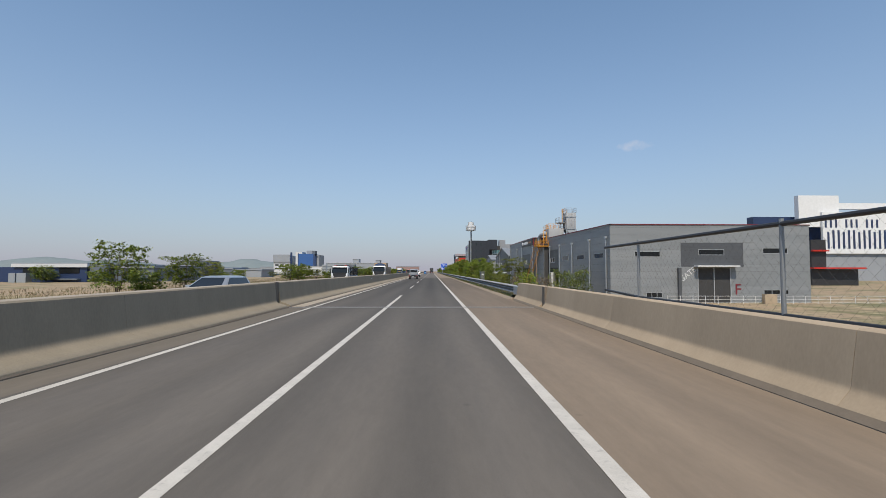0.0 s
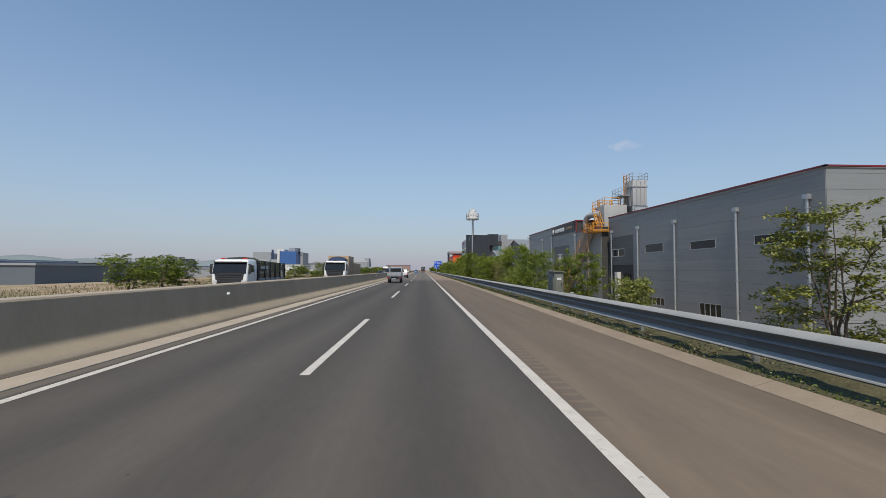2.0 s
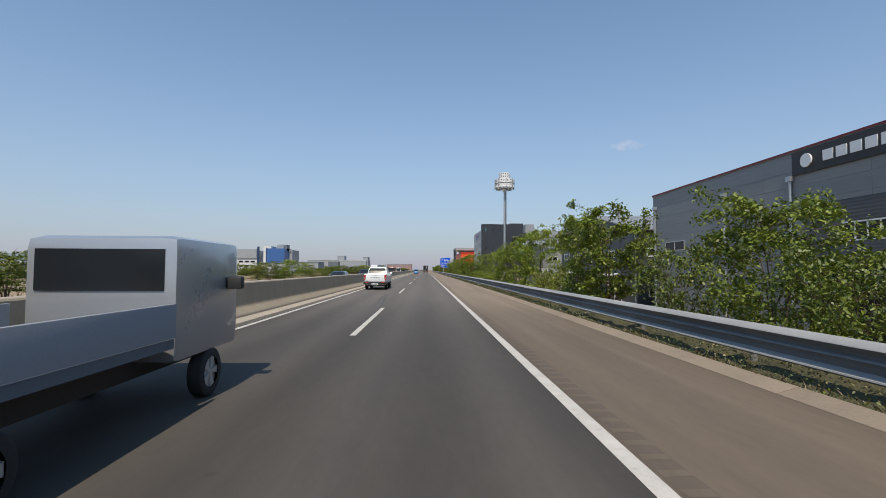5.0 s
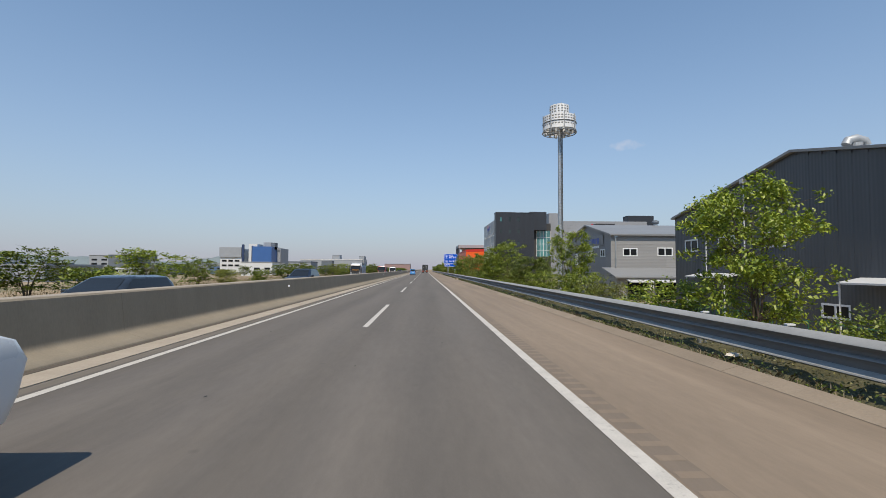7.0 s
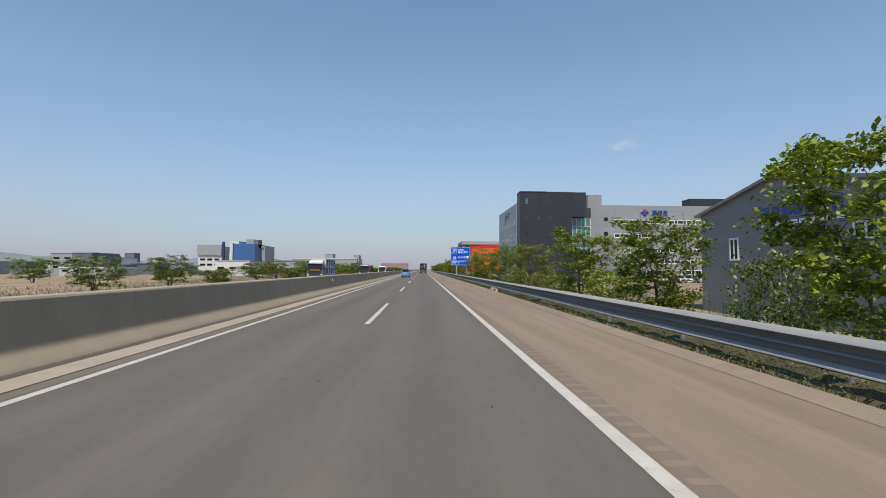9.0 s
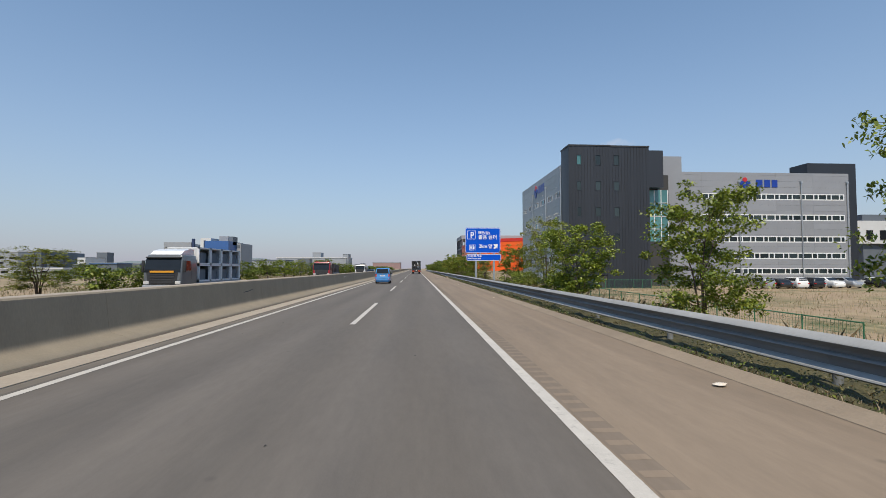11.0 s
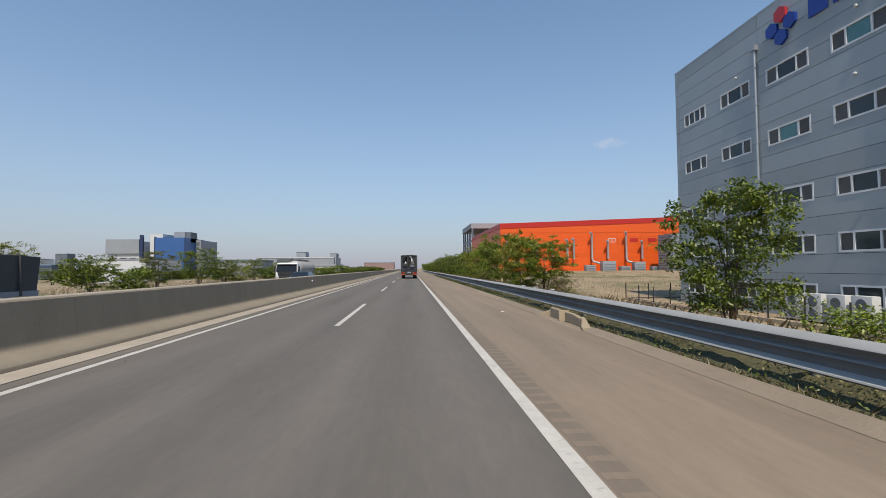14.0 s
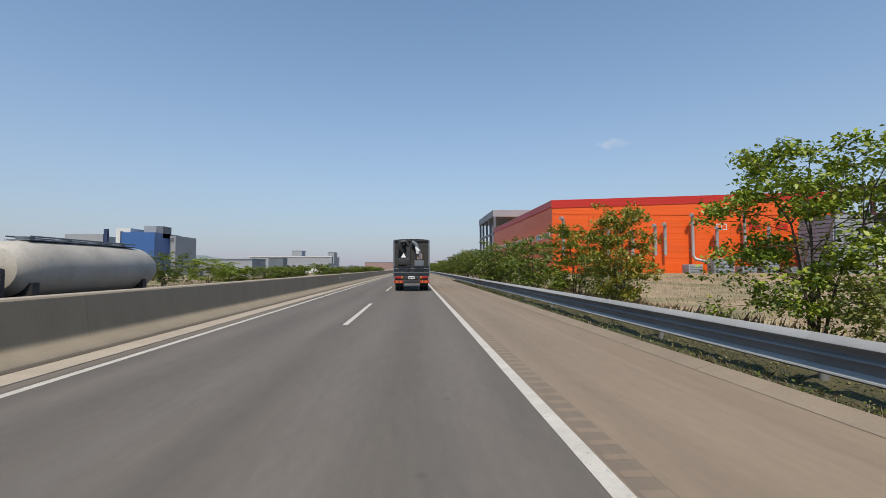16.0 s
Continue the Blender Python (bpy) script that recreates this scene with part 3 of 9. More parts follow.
strip("road", "asphalt", -3.42, 3.42, -0.6, 0.0, Y0, Y1, "grey worn asphalt carriageway with two lanes", "road")
strip("road_shoulder", "shoulder", 3.42, 6.45, -0.6, 0.0, Y0, Y1, "tan dusty asphalt hard shoulder of the motorway", "road shoulder")
strip("road_edge", "edge", -3.655, -3.42, -0.6, 0.0, Y0, Y1, "narrow dusty asphalt edge beside the median", "road edge")
strip("bridge_edge", "edge", -4.6, -3.655, -0.6, 0.0, Y0, JOINT_Y, "dusty asphalt strip along the bridge median", "road edge")
bm = bmesh.new()
prism(bm, [(-5.5, -0.05), (-16.8, -0.62), (-16.8, -1.0), (-5.5, -1.0)], 1, Y0, Y1)
solid("opposite_road", bm, "asphalt", "grey asphalt carriageway for oncoming traffic behind the median", "road", kind="structure")

# lane lines
DASH0, DASH_LEN = 27.44, 8.18
lines = thing("lane_markings", "white painted lane lines with worn paint on the asphalt", "road marking", kind="structure")


EDGE_SHIFT = [(-60, -0.07), (60, -0.06), (95, -0.035), (165, -0.035), (210, -0.09), (320, -0.1), (900, -0.1)]


def quad_strip(bm, x0, x1, y0, y1, z, shift=()):
    n = max(1, int((y1 - y0) / 2.5))
    prev = None
    for i in range(n + 1):
        y = y0 + (y1 - y0) * i / n
        dx = lerp(y, shift) if shift else 0.0
        a, b = bm.verts.new((x0 + dx, y, z)), bm.verts.new((x1 + dx, y, z))
        if prev:
            bm.faces.new((prev[0], prev[1], b, a))
        prev = (a, b)


for nm, x0, x1, y0, y1 in (("left_line", -3.325, -3.175, Y0, 900), ("right_line", 3.415, 3.585, Y0, 900), ("solid_line", -0.075, 0.075, Y0, 26.65)):
    bm = bmesh.new()
    quad_strip(bm, x0, x1, y0, y1, 0.004, EDGE_SHIFT if nm == "right_line" else ())
    part(nm, bm, "paint", lines)
bm = bmesh.new()
quad_strip(bm, -0.075, 0.075, -DASH_LEN, 0, 0.004)
dash_me = mesh_of("dash", bm, "paint")
for k in range(1, 44):
    d = new("dash", dash_me)
    d.location = (0, DASH0 + 20 * k, 0)
    d.parent = lines

# milled rumble strip on the shoulder: bed coloured darker for the shade between its pale worn bars
bm = bmesh.new()
quad_strip(bm, 3.61, 3.88, 37, 400, 0.0015, EDGE_SHIFT)
solid("rumble_bed", bm, "rumble", "darker milled band of the shoulder beside the right lane line", "rumble strip", kind="structure")
bm = bmesh.new()
for i in range(1080):
    y = 37 + i * 0.33
    w = 0.02 * rng.random()
    dx = lerp(y, EDGE_SHIFT)
    vs = [bm.verts.new(p) for p in ((3.645 - w + dx, y, 0.003), (3.86 + w + dx, y, 0.003), (3.86 + w + dx, y + 0.12, 0.003), (3.645 - w + dx, y + 0.12, 0.003))]
    bm.faces.new(vs)
solid("rumble_strip", bm, "shoulder", "pale dusty milled bars of the rumble strip", "rumble strip", kind="stuff")

# black tyre marks curving out of the left lane
SKID_X, SKID_Y, SKID_L = -0.22, 108.5, 10.5
marks = thing("tyre_marks", "dark braking tyre marks on the asphalt", "tyre mark", kind="structure")
for off in (0.0, 0.27):
    bm = bmesh.new()
    prev = None
    for i in range(29):
        y = SKID_Y + i * SKID_L / 28
        x = SKID_X - off * (1 - 0.5 * i / 28) - 0.5 * i / 28 + 0.03 * math.sin(i * 0.35)
        w = 0.05 * math.sin(math.pi * min(max(i / 28, 0.03), 0.97)) ** 0.5
        a, b = bm.verts.new((x - w, y, 0.0045)), bm.verts.new((x + w, y, 0.0045))
        if prev:
            bm.faces.new((prev[0], prev[1], b, a))
        prev = (a, b)
    part("skid", bm, "tyre_mark", marks)
# fine cracks in the asphalt
cracks = thing("cracks", "short dark cracks and tar spots in the asphalt", "crack", kind="stuff")
bm = bmesh.new()
for i in range(16):
    x, y = rng.uniform(-3.0, 3.3), rng.uniform(0, 330)
    along = rng.random() < 0.65
    n = rng.randint(3, 7)
    prev = None
    for k in range(n + 1):
        w = 0.004 * (1 - abs(2 * k / n - 1) * 0.8)
        if along:
            p, q = (x - w, y, 0.004), (x + w, y, 0.004)
            y += rng.uniform(0.06, 0.16)
            x += rng.uniform(-0.05, 0.05)
        else:
            p, q = (x, y + w, 0.004), (x, y - w, 0.004)
            x += rng.uniform(0.04, 0.12)
            y += rng.uniform(-0.05, 0.05)
        p, q = bm.verts.new(p), bm.verts.new(q)
        if prev:
            bm.faces.new((prev[0], prev[1], q, p))
        prev = (p, q)
for i in range(90):
    x, y, r = rng.uniform(-3.0, 3.3), rng.uniform(0, 330), rng.uniform(0.008, 0.02)
    bm.faces.new([bm.verts.new((x + r * math.cos(a * 1.05), y + 2.2 * r * math.sin(a * 1.05), 0.004)) for a in range(6)])
part("crack", bm, "crack", cracks)
bm = bmesh.new()
quad_strip(bm, 1.62, 1.66, 53.0, 57.2, 0.0045)
quad_strip(bm, 1.7, 1.72, 51.0, 53.4, 0.0045)
part("seam", bm, "crack", marks, "black sealed seam in the lane")
# expansion joint across the bridge end
joint = thing("expansion_joint", "steel bridge expansion joint across the carriageway", "expansion joint", kind="structure")
for k, y in enumerate((JOINT_Y - 0.22, JOINT_Y + 0.1)):
    part_box("joint_rail", joint, "joint", -4.5, 6.5, y, y + 0.12, -0.02, 0.006)
part_box("joint_gap", joint, "dark", -4.5, 6.5, JOINT_Y - 0.03, JOINT_Y + 0.03, -0.02, 0.004)

# concrete gutter beside the median, in cast lengths
gutter = thing("gutter", "pale concrete gutter strip cast along the median barrier", "gutter", kind="structure")
bm = bmesh.new()
box(bm, -4.235, -3.66, 0.01, 9.99, -0.3, 0.012)
g_me = mesh_of("gutter_slab", bm, "gutter")
for k in range(60):
    g = new("gutter_slab", g_me)
    g.location = (0, JOINT_Y + 0.3 + 10 * k, 0)
    g.parent = gutter

# kerb at the foot of the right guard rail, broken by two drain inlets
DRAINS = ((196.9, 200.6), (277.4, 281.4))
kerb = thing("kerb", "low worn concrete kerb along the hard shoulder", "kerb", kind="structure")
kerb_meshes = {}
bm = bmesh.new()
quad_strip(bm, 6.303, 6.322, BAR_END + 0.3, 486, 0.003)
part("foot_joint", bm, "black_foot", kerb, "dark earthy joint along the foot of the kerb")
stops = [BAR_END + 0.3] + [y for d in DRAINS for y in d] + [486.0]
for run0, run1 in zip(stops[::2], stops[1::2]):
    n = max(1, round((run1 - run0) / 8))
    step = (run1 - run0) / n
    for k in range(n):
        y = run0 + k * step
        key = round(step, 3)
        if key not in kerb_meshes:
            bm = bmesh.new()
            prism(bm, [(6.32, -0.3), (6.32, 0.005), (6.38, 0.02), (6.58, 0.076), (6.61, 0.087), (6.632, 0.087), (6.64, 0.07), (6.64, -0.3)], 1, 0.008, step - 0.008)
            kerb_meshes[key] = mesh_of("kerb_stone", bm, "kerb")
        o = new("kerb_stone", kerb_meshes[key])
        o.location = (0, y, 0)
        o.parent = kerb


# ---- median barrier ----
def jersey(name, profile, y0, y1, length, material, parent, gap=0.003):
    bm = bmesh.new()
    prism(bm, profile, 1, gap, length - gap)
    me = mesh_of(name, bm, material, smooth=True)
    y = y0
    while y < y1 - 0.1:
        o = new(name, me)
        o.location = (0, y, 0)
        o.parent = parent
        y += length


median = thing("median_barrier", "grey concrete median barrier with a sloped foot", "barrier", kind="structure")
MED = [(-4.245, -0.3), (-4.245, 0.06), (-4.258, 0.085), (-4.4, 0.15), (-4.56, 0.198), (-4.64, 0.226), (-4.682, 0.258), (-4.7, 0.3), (-4.706, 0.345), (-4.709, 0.385), (-4.782, 1.035), (-4.785, 1.065), (-4.82, 1.098),
       (-5.23, 1.098), (-5.26, 1.08), (-5.3, 0.3), (-5.55, 0.075), (-5.55, -0.3)]
jersey("barrier_unit", MED, JOINT_Y + 0.14 + 0.0, 700, 9.97, "median_concrete", median)
jersey("bridge_barrier_unit", MED, JOINT_Y - 0.35 - 7 * 9.97, JOINT_Y - 0.4, 9.97, "median_concrete", median)
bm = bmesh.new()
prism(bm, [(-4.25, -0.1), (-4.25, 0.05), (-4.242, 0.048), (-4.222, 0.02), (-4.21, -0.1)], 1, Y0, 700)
part("foot_stain", bm, "black_foot", median, "dark brown line along the foot of the barrier")
# sunlight on the barrier top is put into this strip's paler colour
bm = bmesh.new()
prism(bm, [(-5.22, 1.09), (-4.835, 1.09), (-4.826, 1.096), (-4.84, 1.106), (-5.22, 1.106)], 1, Y0, 700)
part("top_edge", bm, "gutter", median, "paler strip for the sunlit top of the barrier")
bm = bmesh.new()
box(bm, -5.0, -4.77, JOINT_Y - 0.34, JOINT_Y + 0.13, 0.2, 1.1)
part("joint_cover", bm, "black_foot", median, "dark cover of the joint in the barrier")


bm = bmesh.new()
prev = None
for i in range(13):
    f = i / 12
    y, z = 224.0 + 1.15 * f, 0.655 + 0.09 * f + 0.01 * math.sin(f * 9)
    w = 0.02 * math.sin(math.pi * min(max(f, 0.05), 0.96)) ** 0.6
    x = -4.728 - 0.057 * (z - 0.5) / 0.565 + 0.005
    a, b = bm.verts.new((x, y, z - w)), bm.verts.new((x, y, z + w))
    if prev:
        bm.faces.new((prev[0], a, b, prev[1]))
    prev = (a, b)
part("scuff", bm, "tyre_mark", median, "dark tyre scuff on the barrier")


def delineator(x, y, z, side):
    d = thing("reflector", "small white reflector bracket fixed to the barrier", "reflector", "barrier reflectors", at=(x, y, z))
    bm = bmesh.new()
    box(bm, -0.02 * side, 0.03 * side, -0.02, 0.02, -0.03, 0.03)
    part("bracket", bm, "galv", d)
    for y0 in (-0.05, 0.02):
        bm = bmesh.new()
        rod(bm, (0.06 * side, y0, 0), (0.06 * side, y0 + 0.03, 0), 0.038, n=14)
        part("reflector_disc", bm, "sign_white", d, "white reflector disc")
    return d


for y in (48.1, 98.3, 148.5, 199, 249.3, 299, 349, 399):
    delineator(-4.78, y, 0.79, 1)

# ---- right bridge parapet ----
parapet = thing("bridge_parapet", "sunlit tan concrete bridge parapet with stained top", "parapet", kind="structure")
PAR = [(6.55, -0.3), (6.55, 0.07), (6.56, 0.085), (6.585, 0.112), (6.69, 0.232), (6.712, 0.265), (6.722, 0.3), (6.727, 0.335), (6.814, 0.9), (6.82, 0.93), (6.85, 0.95), (7.1, 0.95), (7.12, 0.93), (7.12, -0.3)]
PAR_JOINT = 15.65
jersey("parapet_unit", PAR, PAR_JOINT - 0.25 - 7.2 * 9, PAR_JOINT - 0.3, 7.2, "concrete", parapet)
jersey("end_unit", PAR, PAR_JOINT + 0.2, BAR_END - 0.3, 6.25, "concrete", parapet)
bm = bmesh.new()
box(bm, 6.7, 7.08, PAR_JOINT - 0.24, PAR_JOINT + 0.19, 0.1, 0.94)
part("joint_cover", bm, "black_foot", parapet, "dark recess of the joint in the parapet")
bm = bmesh.new()
prism(bm, [(6.47, -0.1), (6.47, 0.004), (6.5, 0.03), (6.556, 0.08), (6.556, -0.1)], 1, Y0, BAR_END - 0.4)
part("foot_stain", bm, "black_foot", parapet, "dark brown line along the foot")

# net fence on the parapet
fence = thing("net_fence", "dark wire net fence on steel posts above the parapet", "fence", kind="structure")
for y in (-12.6, -7.4, -2.2, 2.9, 8.0):
    bm = bmesh.new()
    rod(bm, (7.42, y, 0.6), (7.42, y, 2.42), 0.035)
    part("post", bm, "galv_old", fence)
for z, r in ((2.34, 0.04), (0.92, 0.034)):
    bm = bmesh.new()
    pipe(bm, [(7.42, -18, z), (7.42, 8.0, z), (7.42, 10.4, z - (0.0 if z > 2 else -0.1))], r, 8)
    part("rail", bm, "dark", fence)
bm = bmesh.new()
for s in (1, -1):
    y = -18.0
    while y < 9.0:
        rod(bm, (7.42, y, 0.95 if s > 0 else 2.32), (7.42, y + 1.37, 2.32 if s > 0 else 0.95), 0.0011, n=3, caps=False)
        y += 0.2
o = part("wire_net", bm, "dark", fence)
o["kind"] = "stuff"

# ---- guard rail ----
rail = thing("guard_rail", "galvanised steel W-beam guard rail on posts", "guard rail", kind="structure")
W = [(0.012, 0.772), (-0.085, 0.695), (-0.09, 0.68), (-0.06, 0.655), (0.005, 0.615), (0.015, 0.59), (0.015, 0.555), (-0.035, 0.528), (-0.04, 0.518), (-0.01, 0.49), (0.015, 0.45), (0.015, 0.385), (-0.082, 0.335),
     (-0.088, 0.315), (-0.06, 0.295)]


# the folds stand proud; their sunlight and the web's shade are put into the colours
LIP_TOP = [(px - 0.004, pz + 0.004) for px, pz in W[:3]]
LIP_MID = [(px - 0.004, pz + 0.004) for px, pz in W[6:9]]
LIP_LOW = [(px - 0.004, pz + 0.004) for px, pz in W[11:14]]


def w_beam(bm, W, y0, y1, dx=0.0):
    cols = []
    for y in (y0, y1):
        cols.append(([bm.verts.new((6.98 + dx + px, y, pz)) for px, pz in W], [bm.verts.new((6.986 + dx + px, y, pz)) for px, pz in W]))
    for s in (0, 1):
        a, b = cols[0][s], cols[1][s]
        for i in range(len(W) - 1):
            bm.faces.new((a[i], a[i + 1], b[i + 1], b[i]))
    for i in (0, len(W) - 1):
        bm.faces.new((cols[0][0][i], cols[0][1][i], cols[1][1][i], cols[1][0][i]))


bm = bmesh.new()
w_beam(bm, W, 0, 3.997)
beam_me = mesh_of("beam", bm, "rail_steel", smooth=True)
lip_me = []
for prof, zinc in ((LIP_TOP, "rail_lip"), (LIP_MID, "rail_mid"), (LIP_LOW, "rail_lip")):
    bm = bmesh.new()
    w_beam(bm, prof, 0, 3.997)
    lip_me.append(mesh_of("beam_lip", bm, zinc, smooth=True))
bm = bmesh.new()
rod(bm, (7.2, 0, -0.9), (7.2, 0, 0.72), 0.06, n=10)
post_me = mesh_of("post", bm, "galv_old", smooth=True)
bm = bmesh.new()
box(bm, 7.01, 7.15, -0.07, 0.07, 0.42, 0.64)
block_me = mesh_of("spacer", bm, "galv_old")
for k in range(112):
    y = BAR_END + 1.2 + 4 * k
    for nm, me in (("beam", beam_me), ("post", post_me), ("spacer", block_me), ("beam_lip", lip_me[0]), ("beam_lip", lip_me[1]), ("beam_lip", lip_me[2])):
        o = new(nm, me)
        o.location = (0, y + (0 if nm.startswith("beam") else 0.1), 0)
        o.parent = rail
bm = bmesh.new()
box(bm, 6.8, 7.0, BAR_END - 0.3, BAR_END + 1.35, 0.24, 0.74, bevel=0.03)
part("end_plate", bm, "steel", rail, "battered steel end plate against the parapet")

# pale caps of short marker posts behind the rail
for y in (49.1, 133.2, 135.4, 202.5, 282.8, 285.2, 287.3):
    d = thing("marker_post", "short pale-capped steel marker post behind the guard rail", "marker post", "marker posts", at=(7.24, y, 0))
    bm = bmesh.new()
    rod(bm, (0, 0, -0.6), (0, 0, 0.75), 0.025)
    part("post", bm, "galv_old", d)
    bm = bmesh.new()
    box(bm, -0.07, 0.07, -0.04, 0.04, 0.75, 0.785, bevel=0.01)
    part("cap", bm, "offwhite", d, "pale cap")


# ---- buildings ----
def cut(rect, holes):
    """The rectangles that are left of one when holes are taken out of it."""
    todo = [rect]
    for hu0, hu1, hv0, hv1 in holes:
        nxt = []
        for u0, u1, v0, v1 in todo:
            if hu0 >= u1 or hu1 <= u0 or hv0 >= v1 or hv1 <= v0:
                nxt.append((u0, u1, v0, v1))
                continue
            if v0 < hv0:
                nxt.append((u0, u1, v0, hv0))
            if v1 > hv1:
                nxt.append((u0, u1, hv1, v1))
            lo, hi = max(v0, hv0), min(v1, hv1)
            if u0 < hu0:
                nxt.append((u0, hu0, lo, hi))
            if u1 > hu1:
                nxt.append((hu1, u1, lo, hi))
        todo = nxt
    return todo


class Wall:
    """An upright wall plane: 'y' walls face the approaching road user, 'x' walls face the carriageway."""

    def __init__(self, axis, at):
        self.axis, self.at = axis, at

    def box(self, bm, u0, u1, v0, v1, d0, d1, bevel=0.0):
        if self.axis == "y":
            box(bm, u0, u1, self.at - d1, self.at - d0, v0, v1, bevel)
        else:
            box(bm, self.at - d1, self.at - d0, u0, u1, v0, v1, bevel)

    def prism(self, bm, poly, d0, d1):
        if self.axis == "y":
            prism(bm, poly, 1, self.at - d1, self.at - d0)
        else:
            prism(bm, poly, 0, self.at - d1, self.at - d0)

    def point(self, u, v, d):
        return (u, self.at - d, v) if self.axis == "y" else (self.at - d, u, v)


def panels(parent, wall, rects, holes, material, cover=0.03, name="panel", gap=0.012, apart=False):
    """Cladding panels, each an object of its own, cut round the openings."""
    for r in rects:
        left = cut((r[0] + gap / 2, r[1] - gap / 2, r[2] + gap / 2, r[3] - gap / 2), holes)
        left = [q for q in left if q[1] - q[0] > 0.01 and q[3] - q[2] > 0.01]
        if not left:
            continue
        for group in ([[q] for q in left] if apart else [left]):
            bm = bmesh.new()
            for q in group:
                wall.box(bm, *q, -0.01, cover)
            part(name, bm, material, parent)


def rows(u0, u1, v0, v1, du, dv, shift=0.0):
    out = []
    v = v0
    k = 0
    while v < v1 - 0.05:
        top = min(v + dv, v1)
        u = u0 - (shift if k % 2 else 0)
        while u < u1 - 0.05:
            a, b = max(u, u0), min(u + du, u1)
            if b - a > 0.05:
                out.append((a, b, v, top))
            u += du
        v = top
        k += 1
    return out


def window(parent, wall, u0, u1, v0, v1, splits=(0.5,), frame="white", glass="pane_dark", f=0.09, proud=0.05, sill=False, label="", name="window", screen=""):
    bm = bmesh.new()
    wall.box(bm, u0, u1, v1 - f, v1, -0.06, proud)
    wall.box(bm, u0, u1, v0, v0 + f, -0.06, proud)
    cuts = [u0 + f / 2] + [u0 + (u1 - u0) * s for s in splits] + [u1 - f / 2]
    for c in cuts:
        wall.box(bm, c - f / 2, c + f / 2, v0 + f, v1 - f, -0.06, proud - 0.003)
    w = part(name, bm, frame, parent, label)
    for a, b in zip(cuts, cuts[1:]):
        bm = bmesh.new()
        wall.box(bm, a + f / 2, b - f / 2, v0 + f, v1 - f, -0.018, 0.006)
        part("pane", bm, screen if screen and (a == cuts[0] or b == cuts[-1]) else glass, w)
    if sill:
        bm = bmesh.new()
        wall.box(bm, u0 - 0.06, u1 + 0.06, v0 - 0.06, v0 - 0.002, -0.02, proud + 0.06)
        part("sill", bm, frame, w)
    return w


def downpipe(parent, wall, u, v0, v1, r=0.09, material="galv"):
    bm = bmesh.new()
    rod(bm, wall.point(u, v0, 0.16), wall.point(u, v1, 0.16), r, n=10)
    wall.box(bm, u - 0.2, u + 0.2, v1 - 0.02, v1 + 0.3, 0.03, 0.34)
    p = part("downpipe", bm, material, parent, "galvanised rain pipe")
    for v in np.arange(v0 + 1.2, v1, 2.4):
        bm = bmesh.new()
        wall.box(bm, u - r - 0.03, u + r + 0.03, v, v + 0.06, 0.0, 0.16 + r + 0.015)
        part("clip", bm, material, p)


def letters(text, parent, wall, u, v, size, material, depth=0.04, d=0.04, turn=0.0, name="lettering", bold=0.0):
    c = bpy.data.curves.new(name, "FONT")
    c.body, c.size, c.extrude, c.offset = text, size, depth / 2, bold * size
    ob = bpy.data.objects.new(name, c)
    scene.collection.objects.link(ob)
    me = bpy.data.meshes.new_from_object(ob.evaluated_get(bpy.context.evaluated_depsgraph_get()))
    bpy.data.objects.remove(ob)
    me.materials.clear()
    me.materials.append(M[material])
    o = new(name, me)
    p = wall.point(u, v, d + depth / 2)
    if wall.axis == "y":
        o.matrix_world = pose(*p, 90, 0, 0) @ pose(0, 0, 0, 0, 0, turn)
    else:
        o.matrix_world = pose(*p, 90, 0, -90) @ pose(0, 0, 0, 0, 0, turn)
    if parent:
        o.parent = parent
    return o


def bars(parent, wall, u, v, widths, height, material, d=0.05, name="lettering_bar", direction=1):
    """Unreadable or withheld lettering as plain bars."""
    for w in widths:
        bm = bmesh.new()
        a, b = sorted((u, u + direction * w * 0.78))
        wall.box(bm, a, b, v, v + height, d - 0.01, d + 0.03)
        part(name, bm, material, parent)
        u += direction * w


def roof_vent(parent, x, y, z, s=1.0):
    bm = bmesh.new()
    rod(bm, (x, y, z - 0.5), (x, y, z + 0.45 * s), 0.38 * s, n=14)
    v = part("roof_vent", bm, "steel", parent)
    bm = bmesh.new()
    pipe(bm, [(x - 0.75 * s, y, z + 0.3 * s), (x - 0.6 * s, y, z + 0.62 * s), (x, y, z + 0.78 * s), (x + 0.6 * s, y, z + 0.62 * s), (x + 0.75 * s, y, z + 0.3 * s)], 0.3 * s, 10)
    part("cowl", bm, "steel", v, smooth=True)


# warehouse with the letter F
FW, FS, FF = Wall("y", 59.65), Wall("x", 25.4), Wall("x", 26.4)
f_house = thing("warehouse", "grey metal-clad warehouse with dark door surround and red roof edge", "warehouse", at=(0, 0, 0))
F_BASE = -3.4
f_core = part_box("wall", f_house, "groove", 26.42, 54.2, 59.68, 93.4, F_BASE, 7.95)
part_box("roof", f_house, "roof_grey", 26.3, 54.3, 59.55, 93.42, 7.95, 8.02)
f_front_holes = [(29.75, 33.3, 3.58, 4.34), (38.6, 42.2, 3.86, 4.66), (47.6, 51.1, 4.07, 4.86), (38.5, 43.0, -3.4, 2.05), (31.3, 33.5, -1.97, -1.25), (47.6, 51.1, -1.55, -0.9), (36.15, 44.85, 2.25, 5.55)]
panels(f_core, FW, rows(26.4, 54.2, F_BASE, 8.0, 6.95, 1.0), f_front_holes, "f_wall", apart=True)
